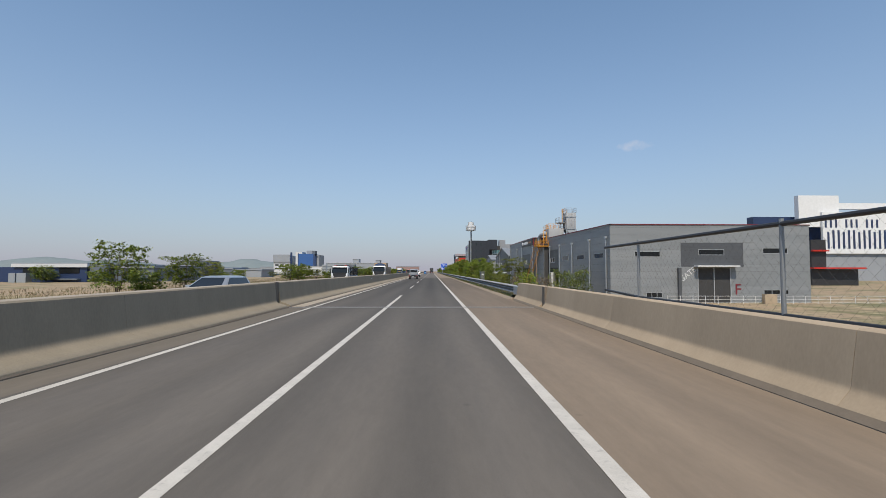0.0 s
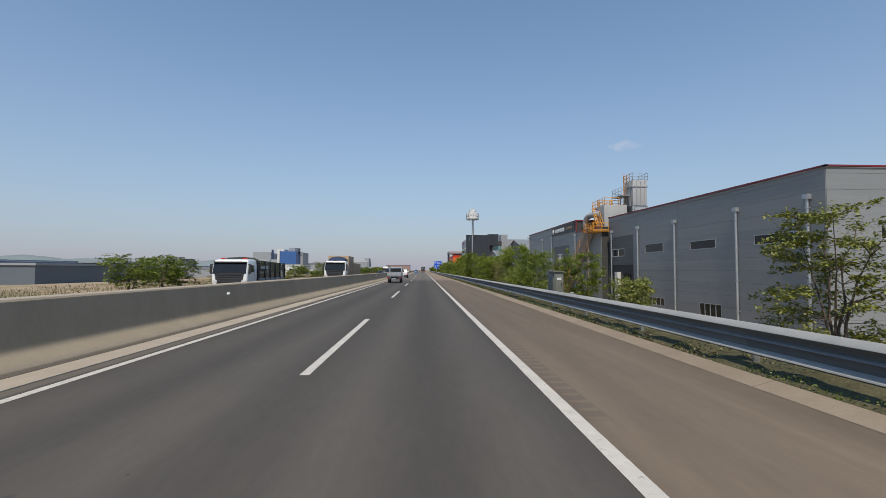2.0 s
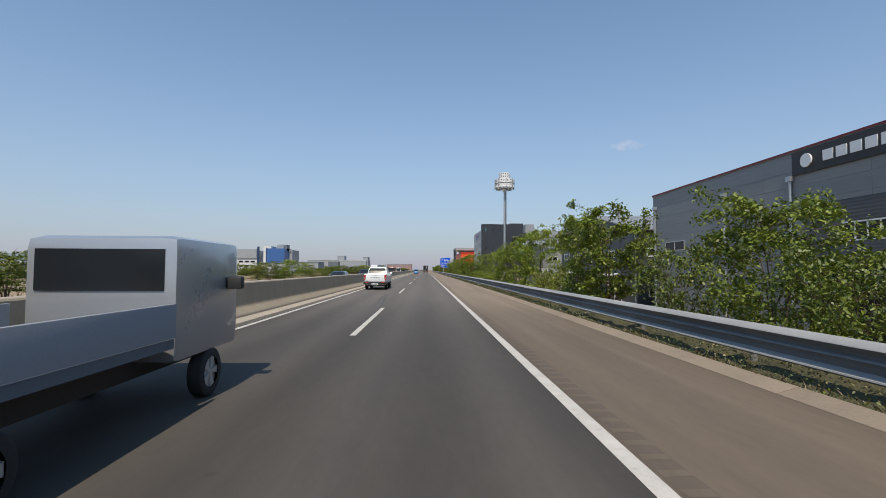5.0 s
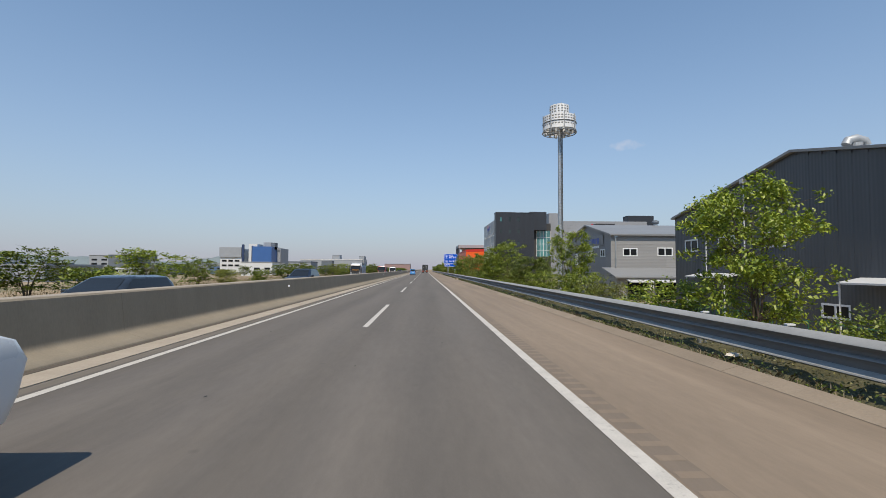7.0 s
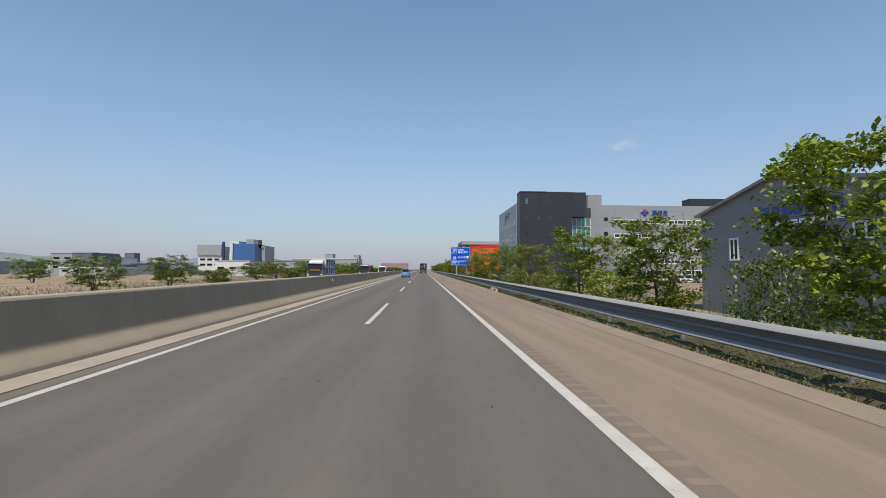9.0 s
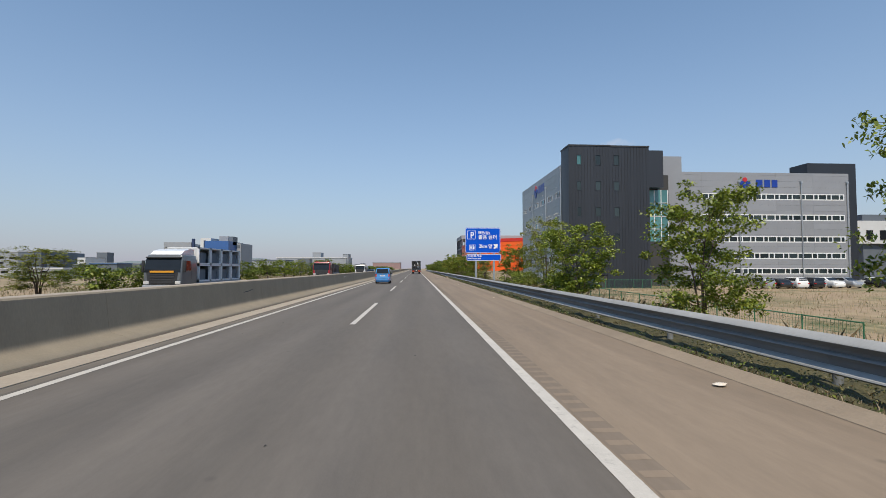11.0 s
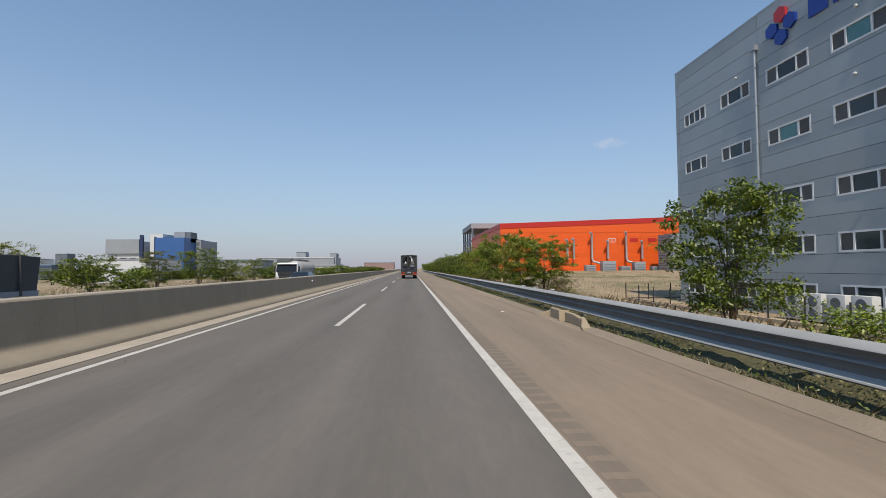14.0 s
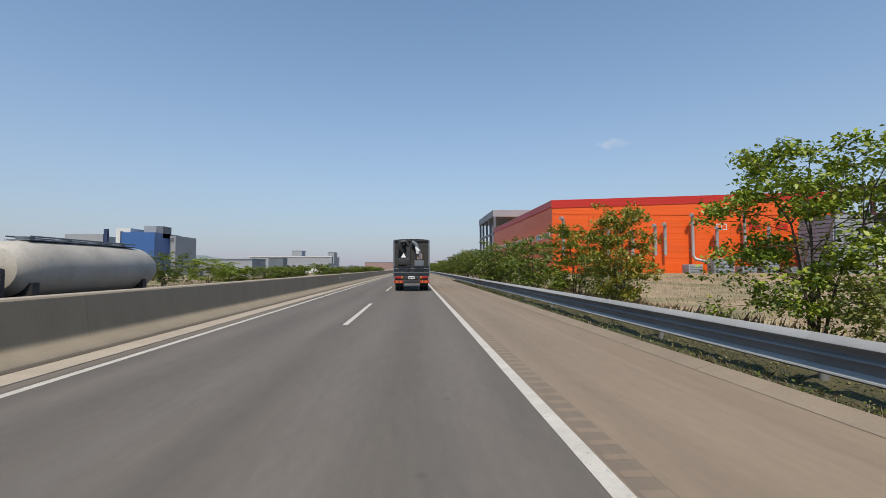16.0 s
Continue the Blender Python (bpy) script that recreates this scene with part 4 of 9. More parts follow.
panels(f_core, FW, rows(36.15, 44.85, 2.25, 5.55, 4.35, 1.1), [(38.6, 42.2, 3.86, 4.66)], "f_dark", 0.06, "dark_panel")
for u0, u1, v0, v1 in f_front_holes[:3] + f_front_holes[4:6]:
    window(f_house, FW, u0, u1, v0, v1, (0.33, 0.66) if v0 < 0 else (), "steel", "pane_dark", 0.06)
side_holes = [(70.6, 74.4, 3.5, 4.3), (79.3, 83.2, 3.55, 4.5), (62.2, 66.0, 3.5, 4.25), (79.2, 82.6, -2.05, -1.2), (70.0, 73.1, -2.35, -1.2), (86.2, 93.3, -1.85, 5.85)]
panels(f_core, FF, rows(59.65, 93.4, F_BASE, 8.0, 8.43, 1.0), side_holes, "f_wall", apart=True)
bm = bmesh.new()
FF.prism(bm, [(59.65, 8.0), (93.4, 8.0), (93.4, 8.5)], -0.2, 0.03)
part("eaves_panel", bm, "f_wall", f_house)
panels(f_core, FF, rows(86.2, 93.3, 2.3, 5.85, 7.1, 1.18), [(88.6, 92.2, 3.35, 4.3)], "f_dark", 0.05, "dark_panel", apart=True)
for u0, u1, v0, v1 in side_holes[:5]:
    window(f_house, FF, u0, u1, v0, v1, (0.25, 0.5, 0.75) if v0 < 0 else (), "steel", "pane_dark", 0.06)
window(f_house, FF, 88.6, 92.2, 3.35, 4.3, (0.5,), "offwhite", "pane_dark", 0.06)
for u, v in ((60.9, 6.2), (67.8, 6.25), (76.9, 6.25), (84.8, 6.35), (92.3, 6.5)):
    downpipe(f_house, FF, u, -2.8, v)
bm = bmesh.new()
FW.box(bm, 26.3, 54.3, 7.98, 8.12, -0.1, 0.1)
FF.prism(bm, [(59.55, 7.985), (93.45, 8.485), (93.45, 8.63), (59.55, 8.125)], -0.1, 0.1)
part("roof_edge", bm, "red_trim", f_house, "dark red roof edge trim")
door = part_box("door", f_house, "dark", 38.52, 42.98, 59.72, 59.78, -3.3, 2.03, label="dark open gateway")
bm = bmesh.new()
for u in (38.45, 40.7, 43.0):
    FW.box(bm, u - 0.06, u + 0.06, -3.3, 2.05, 0.0, 0.08)
part("door_frame", bm, "steel", door)
part_box("canopy", f_house, "offwhite", 37.9, 43.7, 58.5, 59.62, 2.2, 2.42, bevel=0.03)
part_box("gate_return", f_house, "f_dark", 35.6, 36.0, 59.2, 59.62, -3.3, 2.1)
letters("F", f_house, FW, 43.5, -1.55, 2.1, "red_letter")
letters("GATE", f_house, FW, 36.2, 0.1, 1.05, "offwhite", turn=38)
part_box("door", f_house, "pane_dark", 26.3, 26.36, 86.9, 89.6, -2.8, 1.2, label="dark side doorway")
part_box("door_surround", f_house, "offwhite", 25.9, 26.36, 89.7, 90.5, -2.8, 1.4)
letters("G", f_house, FF, 91.4, -1.5, 1.5, "offwhite")
for x in (33.0, 41.0):
    bm = bmesh.new()
    rod(bm, (x, 72, 8.0), (x, 72, 8.8), 0.4, n=14)
    part("roof_vent", bm, "offwhite", f_house)

# low link block and the hall with the company sign
hall = thing("factory_hall", "grey metal-clad factory hall with a dark sign band", "factory", at=(0, 0, 0))
link = part_box("link_wall", hall, "groove", 25.42, 50, 93.45, 103.7, -3.4, 7.4)
panels(link, FS, rows(93.45, 103.7, -3.0, 7.4, 5.12, 1.0), [], "f_wall", gap=0.02)
h_core = part_box("wall", hall, "groove", 25.42, 54, 103.75, 135.8, -3.4, 9.2)
h_holes = [(107.2, 116.2, -0.3, 5.7), (130.0, 133.4, 3.5, 4.4), (130.5, 133.6, -1.6, -0.7), (124.0, 127.0, 3.5, 4.4)]
panels(h_core, FS, rows(103.75, 135.8, -3.0, 9.25, 8.01, 1.0), h_holes, "f_wall")
panels(h_core, FS, rows(107.2, 116.2, 2.3, 5.7, 9.0, 1.13), [(110.6, 113.6, 3.3, 4.4)], "f_dark", 0.05, "dark_panel")
window(hall, FS, 110.6, 113.6, 3.3, 4.4, (0.25, 0.5, 0.75), "white", "pane_dark", 0.08)
for u0, u1, v0, v1 in h_holes[1:]:
    window(hall, FS, u0, u1, v0, v1, (0.5,), "offwhite", "pane_dark", 0.07)
part_box("door", hall, "pane_dark", 25.36, 25.41, 107.3, 116.1, -2.9, 2.2, label="dark loading door")
part_box("roof", hall, "roof_grey", 25.3, 54.1, 103.7, 135.9, 9.2, 9.28)
band = part_box("sign_band", hall, "dark", 25.22, 25.36, 104.3, 117.0, 7.7, 9.15, label="dark sign band with pale lettering")
SB = Wall("x", 25.22)
bars(band, SB, 114.6, 8.15, [0.9] * 6, 0.62, "sign_white", 0.01, direction=-1)
bars(band, SB, 108.3, 8.25, [0.75] * 4, 0.42, "tan_cloth", 0.01, direction=-1)
bm = bmesh.new()
rod(bm, (25.12, 115.8, 8.45), (25.22, 115.8, 8.45), 0.42, n=18)
part("emblem", bm, "sign_white", band)
bm = bmesh.new()
FS.box(bm, 103.7, 135.9, 9.24, 9.38, -0.1, 0.12)
FS.box(bm, 93.5, 103.8, 7.4, 7.54, -0.1, 0.12)
box(bm, 25.3, 33, 103.6, 103.72, 9.24, 9.38)
box(bm, 25.28, 25.44, 103.6, 103.72, 7.54, 9.24)
part("roof_edge", bm, "red_trim", hall, "dark red roof edge trim")
for u, v in ((103.9, 6.9), (117.2, 7.4), (124.0, 7.4), (135.2, 7.8)):
    downpipe(hall, FS, u, -2.7, v)

# dust collector tower on the roof
plant = thing("dust_collector", "grey steel dust collector tower with yellow platforms and ladders", "dust collector")
part_box("filter_house", plant, "plant_grey", 30.95, 33.0, 96.2, 99.1, 10.65, 14.2, bevel=0.04)
for x in (31.5, 32.1, 32.7):
    part_box("rib", plant, "steel", x - 0.04, x + 0.04, 96.12, 96.2, 10.65, 14.1)
for y in (97.0, 97.9, 98.7):
    part_box("rib", plant, "steel", 30.86, 30.95, y - 0.04, y + 0.04, 10.65, 14.1)
part_box("cornice", plant, "steel", 30.8, 33.15, 96.08, 99.22, 13.3, 13.42)
bm = bmesh.new()
prism(bm, [(31.0, 10.6), (33.1, 10.6), (32.3, 9.3), (31.8, 9.3)], 1, 96.3, 99.0)
part("hopper", bm, "steel", plant)
for x in (31.0, 33.1):
    for y in (96.3, 99.0):
        bm = bmesh.new()
        rod(bm, (x, y, 7.4), (x, y, 10.6), 0.09)
        part("leg", bm, "steel", plant)
for a, b in (((31.0, 96.3, 10.5), (32.0, 96.3, 7.8)), ((33.1, 96.3, 10.5), (32.1, 96.3, 7.8)), ((31, 96.3, 10.5), (31, 97.6, 7.8)), ((31, 99.0, 10.5), (31, 97.7, 7.8))):
    bm = bmesh.new()
    rod(bm, a, b, 0.05)
    part("brace", bm, "steel", plant)
part_box("bin", plant, "plant_grey", 27.4, 30.7, 97.5, 100.4, 7.6, 10.9, bevel=0.04)


def railing(parent, pts, z, h=1.05, material="yellow", step=1.0, r=0.03):
    bm = bmesh.new()
    for a, b in zip(pts, pts[1:]):
        a, b = Vector((*a, z)), Vector((*b, z))
        for f in (1.0, 0.55, 0.12):
            rod(bm, a + Vector((0, 0, h * f)), b + Vector((0, 0, h * f)), r, n=6)
        n = max(1, round((b - a).length / step))
        for i in range(n + 1):
            p = a.lerp(b, i / n)
            rod(bm, p, p + Vector((0, 0, h)), r * 1.1, n=6)
    return part("railing", bm, material, parent, "yellow tubular railing" if material == "yellow" else "")


def ladder(parent, x, y, z0, z1, material="yellow"):
    bm = bmesh.new()
    for d in (-0.25, 0.25):
        rod(bm, (x, y + d, z0), (x, y + d, z1), 0.035, n=6)
    for z in np.arange(z0 + 0.2, z1, 0.32):
        rod(bm, (x, y - 0.25, z), (x, y + 0.25, z), 0.022, n=5)
    part("ladder", bm, material, parent, "yellow access ladder")


railing(plant, [(30.95, 96.25), (33.1, 96.25), (33.1, 99.05), (30.95, 99.05), (30.95, 96.25)], 14.2, material="steel")
railing(plant, [(30.9, 97.2), (30.9, 99.05), (31.8, 99.1)], 14.2)
part_box("platform", plant, "steel", 29.6, 30.9, 96.8, 100.0, 12.15, 12.25)
railing(plant, [(29.6, 96.8), (29.6, 100.0), (30.8, 100.0)], 12.25, material="steel")
ladder(plant, 30.5, 97.9, 12.3, 15.3)
ladder(plant, 30.6, 99.8, 8.0, 12.4, "steel")
railing(plant, [(27.5, 97.6), (30.6, 97.6), (30.6, 100.3), (27.5, 100.3), (27.5, 97.6)], 10.9)
railing(plant, [(27.6, 100.5), (27.6, 102.7), (29.8, 102.7), (29.8, 100.5)], 10.9)
part_box("platform", plant, "yellow", 27.6, 29.8, 100.5, 102.7, 10.8, 10.9)
ladder(plant, 27.8, 100.5, 8.0, 11.9)
bm = bmesh.new()
for d in (0, 0.9):
    rod(bm, (27.2 + d * 0.8, 101.8, 10.8), (25.9 + d * 0.8, 95.8, 7.0), 0.08, n=6)
    rod(bm, (27.2 + d * 0.8, 101.8, 11.8), (25.9 + d * 0.8, 95.8, 8.0), 0.035, n=6)
for i in range(14):
    box(bm, 27.15 - i * 0.096, 27.85 - i * 0.096, 101.5 - i * 0.43, 101.85 - i * 0.43, 10.7 - i * 0.27, 10.74 - i * 0.27)
part("stair", bm, "yellow", plant, "yellow steel roof stair")
part_box("platform", plant, "yellow", 24.1, 26.3, 93.0, 96.6, 6.75, 6.85)
railing(plant, [(24.1, 93.0), (24.1, 96.6), (26.2, 96.6)], 6.85)
railing(plant, [(24.2, 93.0), (26.2, 93.0)], 6.85)
bm = bmesh.new()
pipe(bm, [(26.6, 103.0, 7.3), (26.6, 103.0, 8.6), (26.6, 102.9, 9.1), (26.65, 102.6, 9.5), (26.75, 102.1, 9.75), (26.9, 101.4, 9.85), (27.6, 99.6, 9.85)], 0.42, 14)
part("duct", bm, "plant_grey", plant, "thick pale bent exhaust duct", smooth=True)
part_box("fan", plant, "dark", 27.0, 29.0, 101.6, 103.0, 7.5, 8.8, bevel=0.2)
# outside stair from the ground to the platform
stair = thing("fire_stair", "tan painted steel outside stair against the factory wall", "stair", at=(0, -4.2, 0))
N_STEP = 54
for d in (0.0, 1.0):
    bm = bmesh.new()
    prism(bm, [(99.6, 7.25), (99.6, 6.9), (112.3, -2.9), (112.7, -2.9)], 0, 24.15 + d, 24.21 + d)
    part("stringer", bm, "tan_cloth", stair)
    bm = bmesh.new()
    rod(bm, (24.18 + d, 99.6, 8.65), (24.18 + d, 112.5, -1.9), 0.035, n=6)
    rod(bm, (24.18 + d, 99.6, 8.15), (24.18 + d, 112.5, -2.4), 0.025, n=6)
    for i in range(13):
        y = 99.7 + i * 1.05
        z = 7.5 - i * 1.05 * 10.5 / 12.9
        rod(bm, (24.18 + d, y, z), (24.18 + d, y, z + 1.1), 0.03, n=6)
    part("handrail", bm, "yellow", stair)
bm = bmesh.new()
box(bm, 24.21, 25.15, -0.14, 0.14, -0.02, 0.02)
tread_me = mesh_of("tread", bm, "tan_cloth")
for i in range(N_STEP):
    o = new("tread", tread_me)
    o.location = (0, 99.75 + i * 12.7 / N_STEP, 7.45 - i * 10.3 / N_STEP)
    o.parent = stair
for y, z in ((99.4, 7.5), (104, 3.9), (108.5, 0.2)):
    bm = bmesh.new()
    rod(bm, (24.2, y, -3.2), (24.2, y, z), 0.07)
    part("post", bm, "tan_cloth", stair)

# dark gabled workshop
WS, WF = Wall("x", 26.0), Wall("y", 140.85)
shop = thing("workshop", "dark slate gabled workshop with white windows and awnings", "workshop")
GAB = [(140.85, -3.2), (140.85, 6.25), (156.1, 9.45), (171.0, 6.6), (171.0, -3.2)]
bm = bmesh.new()
prism(bm, GAB, 0, 26.03, 58)
s_core = part("wall", bm, "wd_wall", shop)
wd_holes = [(142.42, 144.4, 3.26, 4.3), (147.35, 149.45, 3.25, 4.17), (142.2, 144.2, -1.4, -0.38), (152.25, 154.25, -1.25, -0.35), (167.15, 169.2, -1.2, -0.3), (162.2, 164.3, 3.25, 4.4), (167.2, 169.3, 3.3, 4.42), (157.0, 159.0, 3.25, 4.35), (145.4, 149.7, -2.9, 1.0), (160.5, 161.9, -2.9, 0.9)]
for u in np.arange(140.85, 170.9, 1.005):
    top = min(np.interp(u, [140.85, 156.1, 171.0], [6.25, 9.45, 6.6]), np.interp(u + 1.0, [140.85, 156.1, 171.0], [6.25, 9.45, 6.6]))
    panels(s_core, WS, [(u, u + 1.005, -3.2, top)], wd_holes, "wd_wall", 0.03, apart=True)
bm = bmesh.new()
prism(bm, [(140.5, 6.2), (156.1, 9.45), (171.3, 6.55), (171.3, 6.72), (156.1, 9.62), (140.5, 6.37)], 0, 25.7, 58.3)
part("roof", bm, "roof_grey", shop, "grey ribbed metal roof")
for u0, u1, v0, v1 in wd_holes[:8]:
    window(shop, WS, u0, u1, v0, v1, (0.5,), "white", "pane_dark", 0.12, 0.06)
for u0, u1, v0, v1 in ((27.0, 29.2, 3.2, 4.2), (27.2, 29.4, -1.4, -0.4), (32.5, 34.7, 3.2, 4.2)):
    window(shop, WF, u0, u1, v0, v1, (0.5,), "white", "pane_dark", 0.12, 0.06)
part_box("door", shop, "pane_dark", 25.98, 26.02, 145.5, 149.6, -2.95, 0.95, label="dark roller doorway")
bm = bmesh.new()
for u in (145.35, 147.4, 149.7):
    WS.box(bm, u - 0.07, u + 0.07, -2.95, 1.0, 0.0, 0.1)
part("door_frame", bm, "offwhite", shop)
for u0, u1, z in ((146.2, 151.6, 1.15), (161.5, 166.9, 1.3)):
    bm = bmesh.new()
    prism(bm, [(24.55, z - 0.28), (26.0, z), (26.0, z + 0.1), (24.55, z - 0.18)], 1, u0, u1)
    aw = part("awning", bm, "offwhite", shop, "pale sheet awning")
    for u in (u0 + 0.1, u1 - 0.1):
        bm = bmesh.new()
        rod(bm, (24.65, u, -2.9), (24.65, u, z - 0.25), 0.05)
        part("post", bm, "offwhite", aw)
for y in (160.9, 165.8):
    downpipe(shop, WS, y, 1.0, float(np.interp(y, [156.1, 171], [9.2, 6.3])), 0.05, "offwhite")
downpipe(shop, WS, 141.1, -2.9, 5.9, 0.08)
roof_vent(shop, 30.3, 156.1, 9.7, 0.95)
roof_vent(shop, 39.6, 156.1, 9.7, 0.95)
roof_vent(shop, 30.5, 168.5, 7.4, 0.8)

# pale gabled works with the big sign
TW, TS = Wall("y", 188.0), Wall("x", 26.4)
works = thing("works_hall", "light grey gabled works hall with lean-to and white windows", "factory")
bm = bmesh.new()
prism(bm, [(188.03, -3.0), (188.03, 6.3), (197.4, 8.3), (206.5, 6.4), (206.5, -3.0)], 0, 26.43, 64)
w_core = part("wall", bm, "ts_gable", works)
t_holes = [(28.0, 30.0, 3.45, 4.55), (32.7, 34.8, 3.5, 4.65), (37.5, 39.5, 3.6, 4.75), (42.3, 44.4, 3.6, 4.75)]
panels(w_core, TW, rows(26.4, 64, -3.0, 6.3, 7.5, 1.0), t_holes, "ts_wall")
for h in t_holes:
    window(works, TW, *h, (0.5,), "white", "pane_dark", 0.13, 0.06)
for u in (27.0, 35.9, 45.0):
    downpipe(works, TW, u, 2.0, 6.0, 0.07)
bm = bmesh.new()
prism(bm, [(187.5, 6.2), (197.4, 8.3), (207, 6.3), (207, 6.5), (197.4, 8.52), (187.5, 6.42)], 0, 26.1, 64.3)
part("roof", bm, "roof_grey", works, "grey ribbed metal roof")
for h in ((190.0, 191.6, 3.4, 4.5), (195.0, 196.6, 3.4, 4.5), (201.5, 202.6, 2.4, 4.2)):
    window(works, TS, *h, (0.5,), "white", "pane_dark", 0.13, 0.06)
brd = part_box("sign_board", works, "dark", 26.34, 26.38, 190.4, 199.2, 5.0, 5.02)
bars(brd, TS, 198.9, 5.35, [1.0] * 7, 0.8, "logo_blue", 0.06, direction=-1)
bars(brd, TS, 198.9, 4.75, [0.7] * 10, 0.3, "sign_white", 0.06, direction=-1)
bm = bmesh.new()
TS.box(bm, 190.5, 199.1, 5.25, 6.5, 0.03, 0.07)
part("sign_backing", bm, "ts_gable", brd)
bm = bmesh.new()
prism(bm, [(183.6, 0.6), (188.0, 1.75), (188.0, 1.95), (183.6, 0.8)], 0, 25.2, 50)
lean = part("lean_to_roof", bm, "roof_grey", works)
part_box("lean_to_wall", works, "ts_wall", 25.6, 50, 184.2, 187.95, -3.0, 0.78)
LW = Wall("y", 184.2)
for u0, u1 in ((27.0, 29.4), (30.6, 33.3)):
    part_box("door", works, "pane_dark", u0, u1, 184.14, 184.19, -2.9, 0.3, label="dark open doorway")
    bm = bmesh.new()
    prism(bm, [(182.9, 0.1), (184.1, 0.4), (184.1, 0.52), (182.9, 0.22)], 0, u0 - 0.3, u1 + 0.3)
    part("awning", bm, "offwhite", works)
window(works, LW, 29.75, 30.25, -0.9, 0.2, (0.5,), "white", "pane_dark", 0.1)
window(works, LW, 35.0, 36.4, -0.9, 0.2, (0.5,), "white", "pane_dark", 0.1)
for x in (37.2, 47.6):
    # ball-shaped turbine ventilator
    bm = bmesh.new()
    rod(bm, (x, 197.4, 8.1), (x, 197.4, 8.75), 0.3, n=14)
    v = part("roof_vent", bm, "steel", works)
    bm = bmesh.new()
    pipe(bm, [(x, 197.4, 8.72), (x, 197.4, 8.85), (x, 197.4, 9.05), (x, 197.4, 9.25), (x, 197.4, 9.34)], [0.34, 0.5, 0.54, 0.42, 0.15], 14)
    part("turbine", bm, "far_dark", v, "dark turbine ventilator", smooth=True)
part_box("roof_hatch", works, "dark", 28.5, 31.5, 199.0, 200.5, 8.1, 8.9)

# office block
office = thing("office_block", "slate and silver panelled office block with a black stair tower", "office building")
NS, NF, DF, DS = Wall("x", 24.0), Wall("y", 283.5), Wall("y", 272.55), Wall("x", 23.9)
n_core = part_box("wall", office, "groove", 24.03, 77.2, 283.55, 302.8, -1.9, 17.2)
side_core = part_box("side_wall", office, "groove", 24.03, 36, 276.1, 283.5, -1.9, 17.2)
n_cols = [(301.7, 299.0), (297.3, 294.4), (293.0, 289.9), (288.5, 285.5), (284.0, 281.1), (279.65, 276.75)]
n_rows = [(12.58, 13.62), (8.86, 9.86), (5.12, 6.13), (2.25, 3.3), (-0.5, 0.6)]
n_holes = [(b - 0.02 if b > 276.8 else b, a, v0, v1) for v0, v1 in n_rows for a, b in n_cols]
panels(side_core, NS, rows(276.1, 302.85, -1.9, 17.45, 8.75, 1.02, 0), n_holes, "n_panel", 0.05, gap=0.022)
for i, (u0, u1, v0, v1) in enumerate(n_holes):
    window(office, NS, u0, u1, v0, v1, (0.25, 0.5, 0.75) if i == 0 else (0.27, 0.72), "white", "pane_teal" if (i * 7) % 5 == 1 and v0 > 4 else "pane", 0.1, 0.07, screen="screen")
for u in (293.75, 284.85):
    downpipe(office, NS, u, 3.3, 15.2, 0.075)
downpipe(office, NS, 276.4, -1.5, 16.8, 0.085)
bm = bmesh.new()
NS.box(bm, 276.1, 302.9, 17.4, 17.5, -0.3, 0.06)
part("coping", bm, "steel", office)
# ribbon windows in the silver front
r_rows = [(13.4, 14.5), (9.8, 10.9), (6.05, 7.15), (3.2, 4.3), (0.55, 1.65)]
r_holes = []
for k, (v0, v1) in enumerate(r_rows):
    u0 = (50.3, 50.3, 53.0, 55.5, 56.0)[k]
    r_holes.append((u0, 76.3, v0, v1))
panels(n_core, NF, rows(44.0, 77.2, -1.9, 18.1, 6.65, 1.03), r_holes + [(47.6, 48.7, 14.0, 15.0), (47.6, 48.7, 10.3, 11.3), (47.6, 48.7, 6.2, 7.2)], "m_panel", 0.05, gap=0.016)
for u0, u1, v0, v1 in r_holes:
    n = round((u1 - u0) / 2.45)
    window(office, NF, u0, u1, v0, v1, sorted([i / n for i in range(1, n)] + [(i + 0.64) / n for i in range(n)]), "white", "pane", 0.17, 0.07)
for v in (14.0, 10.3, 6.2):
    window(office, NF, 47.6, 48.7, v, v + 1.0, (), "dark", "pane_dark", 0.1, 0.05)
part_box("stair_block", office, "m_panel", 43.4, 47.0, 283.2, 290, -1.9, 20.7)
part_box("rear_stair_tower", office, "d_wall", 71.5, 80.6, 285.5, 289.5, -1.9, 20.4)
part_box("roof_parapet", office, "m_panel", 47.05, 77.1, 283.53, 302.8, 17.2, 18.15)
glassy = part_box("glass_wall", office, "groove", 36.0, 43.4, 281.0, 283.4, -1.9, 17.0)
curtain = part_box("curtain_wall", office, "groove", 38.6, 43.3, 280.985, 280.998, 6.0, 14.5, label="teal glazed stair front")
for u in (38.6, 39.745, 40.89, 42.035, 43.18):
    part_box("mullion", curtain, "white", u, u + 0.12, 280.96, 280.984, 6.0, 14.5)
    if u < 43:
        part_box("pane", curtain, "pane_teal", u + 0.125, u + 1.14, 280.968, 280.984, 6.0, 14.5)
for v in (8.0, 10.1, 12.3):
    part_box("transom", glassy, "offwhite", 38.6, 43.3, 280.92, 280.98, v, v + 0.12)
part_box("upper_block", office, "d_wall", 36.0, 41.5, 279.0, 283.4, 14.6, 20.6)
for u in (57.2, 68.4, 76.8):
    downpipe(office, NF, u, 0.0, 16.4, 0.09)
